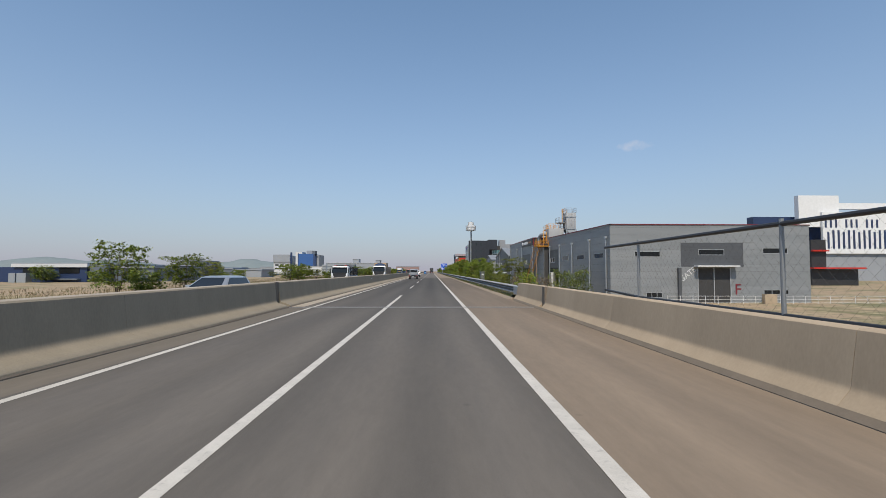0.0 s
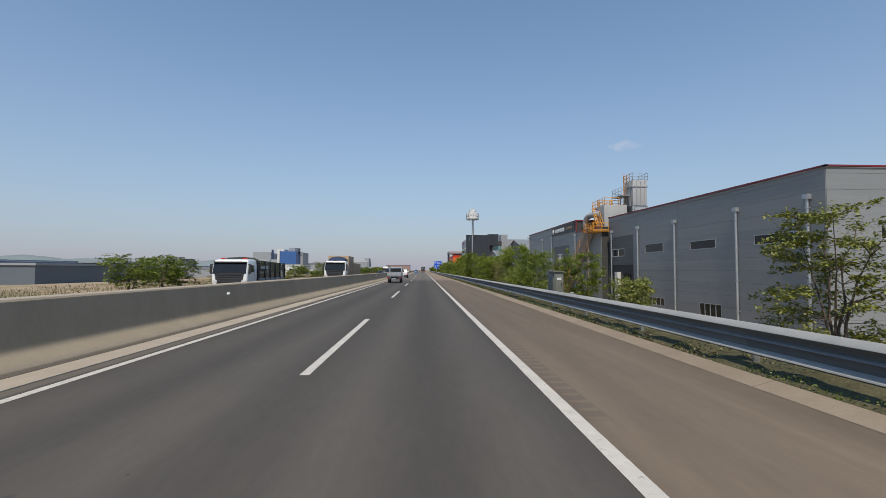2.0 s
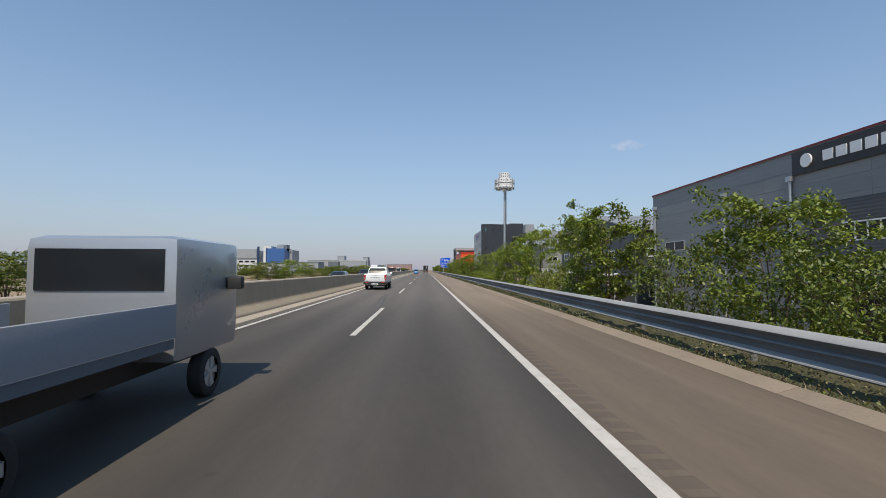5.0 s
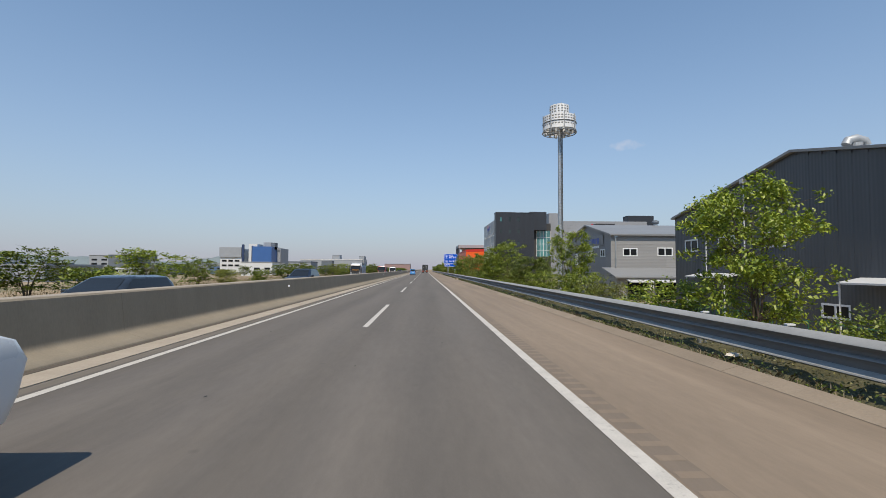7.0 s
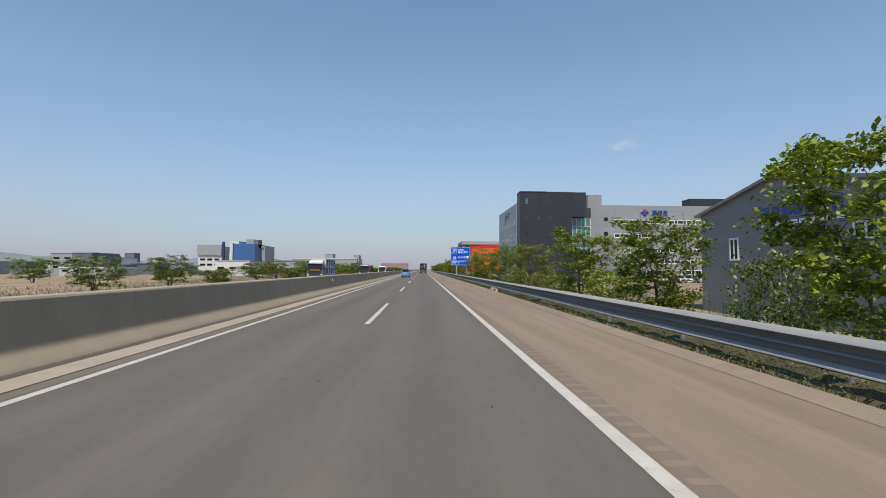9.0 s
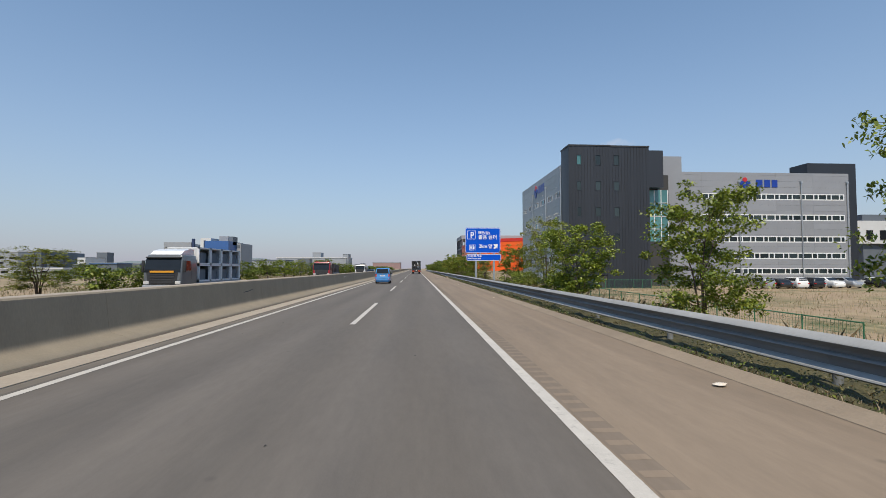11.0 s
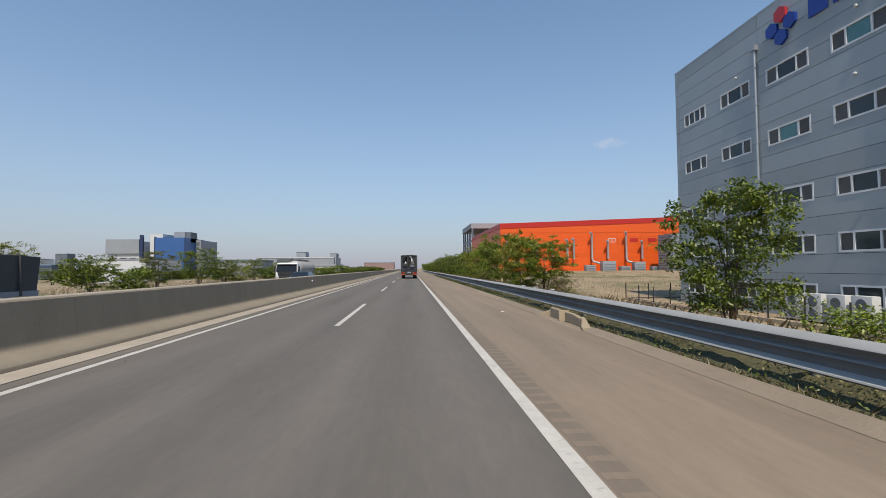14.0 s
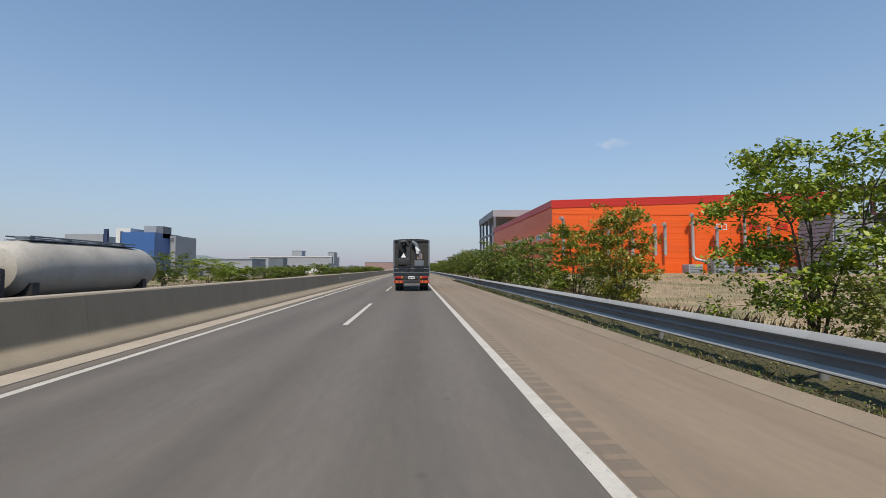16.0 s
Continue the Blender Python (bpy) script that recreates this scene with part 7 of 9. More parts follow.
# plain cars for the car parks and the opposite carriageway
def plain_car(name, label, paint, suv=False, group=""):
    c = thing(name, label, "car", group)
    k = 0.12 if suv else 0.0
    sh = Shape([(0.2, 0.1, 4.5, 0.8, 0.25), (0.35, 0.02, 4.58, 0.88, 0.3), (0.6, 0.0, 4.6, 0.91, 0.3), (0.85 + k, 0.06, 4.4, 0.9, 0.3), (0.93 + k, 0.15, 3.6, 0.87, 0.3),
                (1.2 + k, 0.45 - 2 * k, 3.0, 0.75, 0.25), (1.4 + k, 0.9 - 4 * k, 2.6, 0.66, 0.25), (1.46 + k, 1.3 - 4 * k, 2.3, 0.5, 0.25)])
    bm = bmesh.new()
    sh.build(bm)
    part("body", bm, paint, c, smooth=True)
    for s in (-1, 1):
        bm = bmesh.new()
        sh.side_patch(bm, s, [(0.97 + k, 0.75 - 2 * k, 3.2), (1.36 + k, 1.1 - 4 * k, 2.55)])
        part("side_window", bm, "glass", c)
        for y in (0.85, 3.65):
            arch(c, sh, y, 0.32, s)
            wheel(c, s * 0.79, y, 0.32, 0.2, s)
    bm = bmesh.new()
    sh.end_patch(bm, 0, 1.0 + k, 1.36 + k, 0.62, 0.5)
    part("rear_window", bm, "glass", c)
    bm = bmesh.new()
    sh.end_patch(bm, 1, 0.98 + k, 1.38 + k, 0.7, 0.52)
    part("windscreen", bm, "glass", c)
    for s in (-1, 1):
        part_box("tail_lamp", c, "red_lamp", min(s * 0.55, s * 0.84), max(s * 0.55, s * 0.84), -0.015, 0.2, 0.66, 0.82, bevel=0.02)
        part_box("headlamp", c, "clear_lamp", min(s * 0.5, s * 0.82), max(s * 0.5, s * 0.82), 4.25, 4.58, 0.6, 0.74, bevel=0.02)
    mirrors(c, 0.84, 3.05, 0.98 + k, paint, 0.9)
    return c


silver = plain_car("car", "silver estate car on the opposite carriageway", "silver_car", True, "passing cars")
silver.matrix_world = pose(-8.0, 17.6, -0.22, 0, 0, 180) @ pose(0, -2.6, 0)
dark_suv = plain_car("car", "dark grey car on the opposite carriageway", "black_car", True, "passing cars")
dark_suv.matrix_world = pose(-8.0, 143.5, -0.22, 0, 0, 180)
navy_car = plain_car("car", "dark blue car on the opposite carriageway", "navy_car", True, "passing cars")
navy_car.matrix_world = pose(-8.2, 313.2, -0.22, 0, 0, 180)
van = plain_car("car", "navy people carrier on the opposite carriageway", "navy_car", True, "passing cars")
van.matrix_world = pose(-8.0, 166.4, -0.22, 0, 0, 180)
van.scale = (1, 1.08, 1.15)

lot = []
for k, (paint, suv, word) in enumerate((("white_car", False, "white saloon"), ("silver_car", True, "silver"), ("black_car", False, "black saloon"), ("white_car", True, "white sport utility"), ("black_car", True, "black sport utility"))):
    lot.append(plain_car("parked_car", f"{word} car parked in the factory car park", paint, suv, "cars in the car park"))
spots = [(45 + 2.9 * i, 274.5, -1.25) for i in range(5, 16)] + [(72.0, 262, -1.2), (75.5, 262, -1.2), (79, 262, -1.2)] + [(80 + 5.2 * i, 368, 0.65) for i in range(6)] + [(66.5, 300, -1.0)]
for i, (x, y, z) in enumerate(spots):
    src = lot[(i * 3) % 5]
    m = pose(x, y, ground_z(x, y) + 0.02, 0, 0, rng.choice((0, 180)) if y < 300 else 90)
    if i < 5 and src.location.length == 0 and src is lot[i % 5]:
        src.matrix_world = m
    else:
        copy_thing(src, m)
for i, src in enumerate(lot):
    if src.location.length == 0:
        src.matrix_world = pose(48.5 + 2.4 * i, 268.5, ground_z(48.5, 268.5) + 0.02)


# ---- lorries ----
def cab(parent, w, y0, y1, z0, z1, paint, visor="dark", grille="dark"):
    """A flat-fronted lorry cab that faces backwards along the road (front at y0)."""
    r = 0.16
    sh = Shape([(z0, y0, y1, w - 0.04, r), (z0 + 0.15, y0 - 0.03, y1, w, r), (z0 + (z1 - z0) * 0.5, y0, y1, w, r), (z1 - 0.35, y0 + 0.16, y1, w - 0.03, r), (z1 - 0.08, y0 + 0.3, y1 - 0.02, w - 0.08, r), (z1, y0 + 0.5, y1 - 0.1, w - 0.2, r)])
    bm = bmesh.new()
    sh.build(bm)
    c = part("cab", bm, paint, parent, smooth=True)
    h = z1 - z0
    bm = bmesh.new()
    sh.end_patch(bm, 0, z0 + 0.06, z0 + h * 0.43, w - 0.34, w - 0.22, 0.008)
    part("front_mask", bm, "dark", c, "black grille panel")
    bm = bmesh.new()
    sh.end_patch(bm, 0, z0 + h * 0.42, z1 - 0.2, w - 0.08, w - 0.12, 0.012)
    part("windscreen", bm, "glass", c)
    for s in (-1, 1):
        bm = bmesh.new()
        sh.side_patch(bm, s, [(z0 + h * 0.48, y0 + 0.35, y0 + 1.25), (z1 - 0.42, y0 + 0.5, y0 + 1.2)])
        part("side_window", bm, "glass", c)
        bm = bmesh.new()
        sh.side_patch(bm, s, [(z0 + 0.1, y0 + 1.32, y0 + 1.345), (z1 - 0.3, y0 + 1.32, y0 + 1.345)], 0.004)
        part("door_gap", bm, "dark", c)
        bm = bmesh.new()
        box(bm, s * (w + 0.1) - 0.07, s * (w + 0.1) + 0.07, y0 + 0.12, y0 + 0.26, z0 + h * 0.42, z0 + h * 0.8, bevel=0.03)
        rod(bm, (s * (w - 0.05), y0 + 0.25, z0 + h * 0.8), (s * (w + 0.1), y0 + 0.2, z0 + h * 0.76), 0.025, n=6)
        part("door_mirror", bm, "dark", c, smooth=True)
        part_box("headlamp", c, "clear_lamp", min(s * (w - 0.4), s * (w - 0.06)), max(s * (w - 0.4), s * (w - 0.06)), y0 - 0.04, y0 + 0.1, z0 + 0.1, z0 + 0.3, bevel=0.02)
        bm = bmesh.new()
        pipe(bm, [(s * 0.1, y0 + 0.02, z0 + h * 0.46), (s * 0.55, y0 + 0.03, z0 + h * 0.47)], 0.012, 5)
        part("wiper", bm, "dark", c)
    part_box("sun_visor", c, visor, -w + 0.12, w - 0.12, y0 + 0.06, y0 + 0.3, z1 - 0.27, z1 - 0.17, bevel=0.03)
    for i in range(4):
        part_box("grille_bar", c, grille, -w + 0.45, w - 0.45, y0 - 0.045, y0 + 0.05, z0 + 0.14 + i * 0.17, z0 + 0.26 + i * 0.17, bevel=0.01)
    part_box("bumper", parent, "far_grey" if paint == "far_dark_car" else paint, -w, w, y0 - 0.08, y0 + 0.4, z0 - 0.45, z0 + 0.05, bevel=0.05)
    return c


def chassis(parent, y0, y1, wheels, z=0.95, w=1.2):
    part_box("chassis", parent, "dark", -0.45, 0.45, y0, y1, z - 0.25, z)
    for y in wheels:
        for s in (-1, 1):
            wheel(parent, s * (w - 0.17), y, 0.5, 0.3, s, rim="far_grey", spokes=8)
    part_box("side_guard", parent, "dark", -w, w, wheels[0] + 0.8, wheels[1] - 0.7, 0.5, 0.8)


def dump_lorry(name, label, paint, bed, front_y, length, x, letters_bars=True, cab_top=2.9):
    t = thing(name, label, "lorry")
    cab(t, 1.22, 0, 1.95, 0.9, cab_top, paint)
    chassis(t, 0.6, length, (1.1, length - 2.6, length - 1.25))
    bm = bmesh.new()
    z0, z1 = 1.15, 2.5
    prism(bm, [(2.1, z0), (length - 0.15, z0), (length, z1 - 0.05), (2.05, z1 + 0.12)], 0, -1.22, 1.22)
    b = part("tipper_body", bm, bed, t)
    for s in (-1, 1):
        part_box("side_rail", b, "far_grey", min(s * 1.2, s * 1.26), max(s * 1.2, s * 1.26), 2.2, length - 0.1, z0 - 0.02, z0 + 0.16)
        for y in np.arange(2.3, length, 1.25):
            part_box("stake", b, bed, min(s * 1.2, s * 1.28), max(s * 1.2, s * 1.28), y, y + 0.1, z0, z1)
        if letters_bars:
            for k in range(5):
                part_box("lettering_bar", b, "offwhite", min(s * 1.22, s * 1.232), max(s * 1.22, s * 1.232), 2.7 + k * 0.33, 2.95 + k * 0.33, 2.0, 2.2)
    bm = bmesh.new()
    pipe(bm, [(-1.15, 2.1, z1 + 0.02), (-0.9, 2.05, z1 + 0.14), (0, 2.0, z1 + 0.2), (0.9, 2.05, z1 + 0.14), (1.15, 2.1, z1 + 0.02)], 0.16, 8)
    part("tarp_roll", bm, "tarp", t)
    part_box("beacon", t, "red_reflector", -0.9, -0.6, 0.7, 0.95, cab_top, cab_top + 0.1, bevel=0.03)
    part_box("beacon", t, "red_reflector", 0.6, 0.9, 0.7, 0.95, cab_top, cab_top + 0.1, bevel=0.03)
    part_box("front_reflector", t, "orange_lamp", -0.95, 0.95, -0.12, -0.07, 0.72, 0.8)
    part_box("front_reflector", t, "orange_lamp", -0.95, 0.95, -0.12, -0.07, 0.86, 0.92)
    t.matrix_world = pose(x, front_y, -0.05 - 0.05 * (-x - 5.5))
    return t


dump_lorry("tipper_lorry", "white-cabbed tipper lorry with a black body on the opposite carriageway", "white_car", "black_car", 64.95, 8.6, -11.5, True, 2.66)
dump_lorry("tipper_lorry", "dark red tipper lorry with a grey body on the opposite carriageway", "red_cab", "bed_grey", 274.8, 8.2, -11.9, False, 2.86)


def crate_lorry():
    t = thing("flatbed_lorry", "white lorry loaded with tan crates under a tarpaulin", "lorry")
    cab(t, 1.18, 0, 1.9, 0.9, 2.75, "white_car")
    chassis(t, 0.6, 12.5, (1.1, 9.2, 10.5))
    part_box("load_bed", t, "far_grey", -1.2, 1.2, 2.0, 12.6, 1.0, 1.15)
    bm = bmesh.new()
    pipe(bm, [(0, 1.0, 2.75), (0, 1.6, 2.95), (0, 2.3, 2.9)], [0.5, 1.05, 1.1], 12)
    bmesh.ops.scale(bm, vec=(1, 1, 0.5), verts=bm.verts, space=Matrix.Translation((0, 0, -2.55)))
    part("tarpaulin", bm, "tarp_blue", t, "dark blue tarpaulin over the cab", smooth=True)
    t.matrix_world = pose(-7.9, 84.2, -0.17)
    for k in range(8):
        y = 2.15 + k * 1.3
        h = 3.35 if k < 3 else 2.6
        c = thing("crate", "tan cardboard crate stacked on the lorry bed", "crate", "crates on the lorry", at=(-7.9, 84.2 + y, 0.99))
        part_box("carton", c, "cardboard", -1.15, 1.15, 0.0, 1.27, 0, h - 1.17, bevel=0.02)
        for s in (-1, 1):
            part_box("strap", c, "far_grey", min(s * 1.15, s * 1.16), max(s * 1.15, s * 1.16), 0.6, 0.66, 0, h - 1.17)


crate_lorry()


def frame_lorry():
    t = thing("container_lorry", "slate-cabbed lorry carrying stacked white box frames", "lorry")
    cab(t, 1.22, 0, 2.2, 0.95, 3.0, "far_dark_car")
    bm = bmesh.new()
    prism(bm, [(0.35, 2.98), (0.8, 3.25), (1.5, 3.38), (2.1, 3.38), (2.1, 2.98)], 0, -1.0, 1.0)
    part("roof_fairing", bm, "white_car", t, "white roof wind deflector")
    part_box("sign_strip", t, "yellow", -0.75, 0.75, -0.09, -0.05, 1.8, 1.92)
    chassis(t, 0.6, 10.4, (1.3, 7.6, 8.9))
    part_box("load_bed", t, "far_grey", -1.2, 1.2, 2.5, 10.4, 1.0, 1.15)
    t.matrix_world = pose(-14.6, 237.2, -0.5)
    for i in range(4):
        for j in range(2):
            b = thing("box_frame", "white open box frame stacked on the lorry", "box frame", "box frames on the lorry", at=(-14.6, 239.75 + i * 1.95, 0.65 + j * 1.21))
            bm = bmesh.new()
            for s in (-1.15, 1.03):
                box(bm, s, s + 0.12, 0, 0.12, 0, 1.2)
                box(bm, s, s + 0.12, 1.78, 1.9, 0, 1.2)
            box(bm, -1.15, 1.15, 0, 1.9, 0, 0.1)
            box(bm, -1.15, 1.15, 0, 1.9, 1.1, 1.2)
            part("frame", bm, "white", b)
            part_box("back_panel", b, "offwhite" if i == 0 else "far_grey", -1.03, 1.03, 0.02 if i == 0 else 1.7, 0.08 if i == 0 else 1.76, 0.1, 1.1)
            part_box("cargo", b, "far_dark", -0.9, 0.9, 0.3, 1.6, 0.1, 0.85)


frame_lorry()


def tanker():
    t = thing("tank_lorry", "white-cabbed lorry with a dusty grey powder tank", "lorry")
    cab(t, 1.2, 0, 1.9, 0.9, 2.68, "white_car")
    chassis(t, 0.6, 11.4, (1.2, 8.6, 9.9))
    bm = bmesh.new()
    pts, rs = [], []
    for y, r in ((2.9, 0.35), (3.0, 0.72), (3.3, 0.92), (4.2, 1.0), (7.5, 1.02), (10.6, 0.97), (11.3, 0.72), (11.5, 0.35)):
        pts.append((0, y, 1.98))
        rs.append(r)
    pipe(bm, pts, rs, 24)
    k = part("tank", bm, mat("tank_dust", (0.5, 0.47, 0.42), (0.3, 0.28, 0.25), scale=0.9, rough=0.6, fine=12), t, "dusty grey cylindrical tank", smooth=True)
    for y in (4.2, 6.0, 7.8, 9.4):
        bm = bmesh.new()
        rod(bm, (0, y, 2.9), (0, y, 3.1), 0.26, n=14)
        part("hatch", bm, "far_dark", k)
    bm = bmesh.new()
    for s in (-0.5, 0.5):
        pipe(bm, [(s * 0.8, 3.9, 3.1), (s * 0.8, 10, 3.1)], 0.03, 6)
    box(bm, -0.4, 0.4, 3.9, 10.0, 2.96, 3.0)
    part("walkway", bm, "far_dark", k)
    part_box("valve_box", t, "dark", -0.8, 0.8, 2.1, 2.5, 1.0, 2.0, bevel=0.1)
    for y in (3.4, 9.8):
        part_box("saddle", t, "dark", -0.9, 0.9, y, y + 0.3, 0.95, 1.5)
    t.matrix_world = pose(-11.6, 318.8, -0.35)


tanker()


# dark tarpaulin lorry ahead in the lane, seen from behind
def tarp_lorry():
    t = thing("tarpaulin_lorry", "dark lorry with a black netted cargo body and orange reflector bars", "lorry")
    W2 = 1.24
    bm = bmesh.new()
    prof = [(-W2, 1.15), (-W2 - 0.02, 2.2), (-W2, 3.45), (-W2 + 0.08, 3.6), (-0.5, 3.66), (0.5, 3.66), (W2 - 0.08, 3.6), (W2, 3.45), (W2 + 0.02, 2.2), (W2, 1.15)]
    prism(bm, prof, 1, 0.05, 7.6)
    part("cargo_cover", bm, "tarp", t, "black tarpaulin over the cargo body")
    for s in (-1, 1):
        part_box("corner_post", t, "far_dark", min(s * 1.18, s * 1.27), max(s * 1.18, s * 1.27), 0.0, 0.12, 1.1, 3.55)
        for y in np.arange(0.8, 7.5, 0.9):
            bm = bmesh.new()
            rod(bm, (s * 1.275, y, 1.15), (s * 1.275, y, 3.4), 0.02, n=5)
            part("tarp_rope", bm, "far_dark", t)
    part_box("top_bar", t, "dark", -1.2, 1.2, -0.02, 0.1, 3.48, 3.6)
    part_box("tail_board", t, "black_car", -1.22, 1.22, -0.02, 0.06, 1.15, 1.75)
    for z in (1.3, 1.55):
        part_box("board_rib", t, "far_dark", -1.2, 1.2, -0.045, -0.02, z, z + 0.05)
    # folded loading crane against the rear
    cr = part_box("crane_post", t, "dark", -0.35, -0.1, -0.28, -0.03, 1.7, 3.3, bevel=0.04)
    bm = bmesh.new()
    pipe(bm, [(-0.22, -0.2, 3.2), (-0.4, -0.28, 3.5), (-0.75, -0.3, 3.4), (-0.8, -0.3, 3.0), (-0.6, -0.3, 2.75)], [0.14, 0.17, 0.2, 0.17, 0.1], 10)
    part("crane_arm", bm, "dark", cr, smooth=True)
    bm = bmesh.new()
    pipe(bm, [(0.05, -0.15, 3.45), (0.28, -0.22, 3.3), (0.5, -0.25, 2.8), (0.6, -0.25, 2.2)], [0.12, 0.14, 0.13, 0.1], 10)
    part("crane_jib", bm, "far_dark", cr, smooth=True)
    bm = bmesh.new()
    pipe(bm, [(0.3, -0.3, 3.1), (0.45, -0.34, 2.8), (0.42, -0.34, 2.6)], [0.06, 0.16, 0.12], 8)
    part("white_hose", bm, "offwhite", cr, smooth=True)
    part_box("canvas_bundle", t, "tan_cloth", 0.35, 0.75, -0.3, -0.05, 2.2, 2.62, bevel=0.08)
    part_box("tool_box", t, "far_dark", 0.2, 0.85, -0.34, -0.04, 1.75, 2.15, bevel=0.04)
    bm = bmesh.new()
    prism(bm, [(-0.72, 2.35), (-0.36, 2.35), (-0.54, 2.66)], 1, -0.34, -0.32)
    part("warning_triangle", bm, "sign_white", t, "white warning triangle")
    part_box("equipment_rack", t, "dark", -0.95, -0.1, -0.3, -0.05, 1.85, 2.3, bevel=0.05)
    # rear lamps and reflectors
    part_box("under_beam", t, "dark", -1.18, 1.18, -0.02, 0.14, 0.82, 1.08, bevel=0.02)
    for s in (-1, 1):
        box_lamp(t, "red_lamp", min(s * 0.72, s * 1.12), max(s * 0.72, s * 1.12), -0.08, 0.02, 0.9, 1.04)
        box_lamp(t, "orange_lamp", min(s * 0.6, s * 0.71), max(s * 0.6, s * 0.71), -0.08, 0.02, 0.9, 1.04, name="indicator_lamp")
        for k in range(5):
            bm = bmesh.new()
            x0 = s * (0.55 + k * 0.13)
            prism(bm, [(x0, 0.58), (x0 + s * 0.1, 0.58), (x0 + s * 0.15, 0.76), (x0 + s * 0.05, 0.76)], 1, -0.1, -0.085)
            part("chevron", bm, "orange_lamp" if k % 2 else "red_reflector", t)
        part_box("mud_flap", t, "rubber", min(s * 0.6, s * 1.15), max(s * 0.6, s * 1.15), 1.15, 1.18, 0.25, 0.95)
        for d in (0.0, 0.32):
            wheel(t, s * (1.05 - d), 1.9, 0.5, 0.27, s, rim="far_grey", spokes=8)
        wheel(t, s * 1.05, 7.0, 0.5, 0.28, s, rim="far_grey", spokes=8)
    part_box("bumper", t, "dark", -1.2, 1.2, -0.085, 0.05, 0.55, 0.8, bevel=0.02)
    number_plate(t, 0.0, -0.1, 0.95, 0.42, 0.2)
    part_box("chassis", t, "dark", -0.45, 0.45, 0.1, 8.6, 0.65, 1.0)
    part_box("cargo_floor", t, "far_dark", -1.22, 1.22, 0.06, 7.6, 1.02, 1.16)
    part_box("cab", t, "far_grey", -1.15, 1.15, 7.75, 9.5, 0.7, 2.9, bevel=0.12)
    t.matrix_world = pose(1.78, 338.7, 0)


tarp_lorry()


# small flatbed lorry
def light_lorry():
    t = thing("light_lorry", "small dark grey drop-side lorry driving on the dark asphalt", "lorry")
    part_box("cab", t, "silver_car", -0.82, 0.82, 3.0, 4.7, 0.55, 1.95, bevel=0.14)
    bm = bmesh.new()
    box(bm, -0.68, 0.68, 2.985, 3.01, 1.35, 1.8)
    part("rear_window", bm, "glass", t)
    part_box("load_bed", t, "far_dark", -0.85, 0.85, 0.0, 2.9, 0.75, 0.85)
    for s in (-1, 1):
        part_box("side_board", t, "far_grey", min(s * 0.83, s * 0.87), max(s * 0.83, s * 0.87), 0.0, 2.9, 0.86, 1.22, bevel=0.01)
        box_lamp(t, "red_lamp", min(s * 0.6, s * 0.84), max(s * 0.6, s * 0.84), -0.03, 0.03, 0.6, 0.72)
        for y in (0.8, 3.9):
            wheel(t, s * 0.72, y, 0.3, 0.18, s)
    part_box("tail_board", t, "far_grey", -0.85, 0.85, -0.04, 0.0, 0.86, 1.22, bevel=0.01)
    part_box("bumper", t, "dark", -0.82, 0.82, -0.06, 0.02, 0.42, 0.56, bevel=0.02)
    part_box("chassis", t, "dark", -0.35, 0.35, 0.1, 4.4, 0.4, 0.75)
    number_plate(t, 0, -0.065, 0.5, 0.36, 0.1)
    mirrors(t, 0.8, 4.3, 1.4, "dark", 1.0)
    t.matrix_world = pose(-1.75, 90.0, 0)


light_lorry()



# ---- trees and shrubs ----
def leaf_mesh(name, centres, normals, sizes, material, gen):
    """Many small folded leaves: one quad each, tip and stem drawn out."""
    n = len(centres)
    c = np.asarray(centres)
    nr = np.asarray(normals)
    nr /= np.linalg.norm(nr, axis=1)[:, None]
    t = gen.normal(size=(n, 3))
    t -= (t * nr).sum(1)[:, None] * nr
    t /= np.linalg.norm(t, axis=1)[:, None]
    b = np.cross(nr, t)
    s = np.asarray(sizes)[:, None]
    droop = np.array([0, 0, -0.12])
    v = np.stack([c - t * s * 0.5, c + b * s * 0.3 + nr * s * 0.06, c + t * s * 0.55 + droop * s, c - b * s * 0.3 + nr * s * 0.06], 1).reshape(-1, 3)
    me = bpy.data.meshes.new(name)
    me.vertices.add(4 * n)
    me.vertices.foreach_set("co", v.ravel())
    me.loops.add(4 * n)
    me.loops.foreach_set("vertex_index", np.arange(4 * n))
    me.polygons.add(n)
    me.polygons.foreach_set("loop_start", np.arange(0, 4 * n, 4))
    me.update()
    me.materials.append(M[material])
    return me


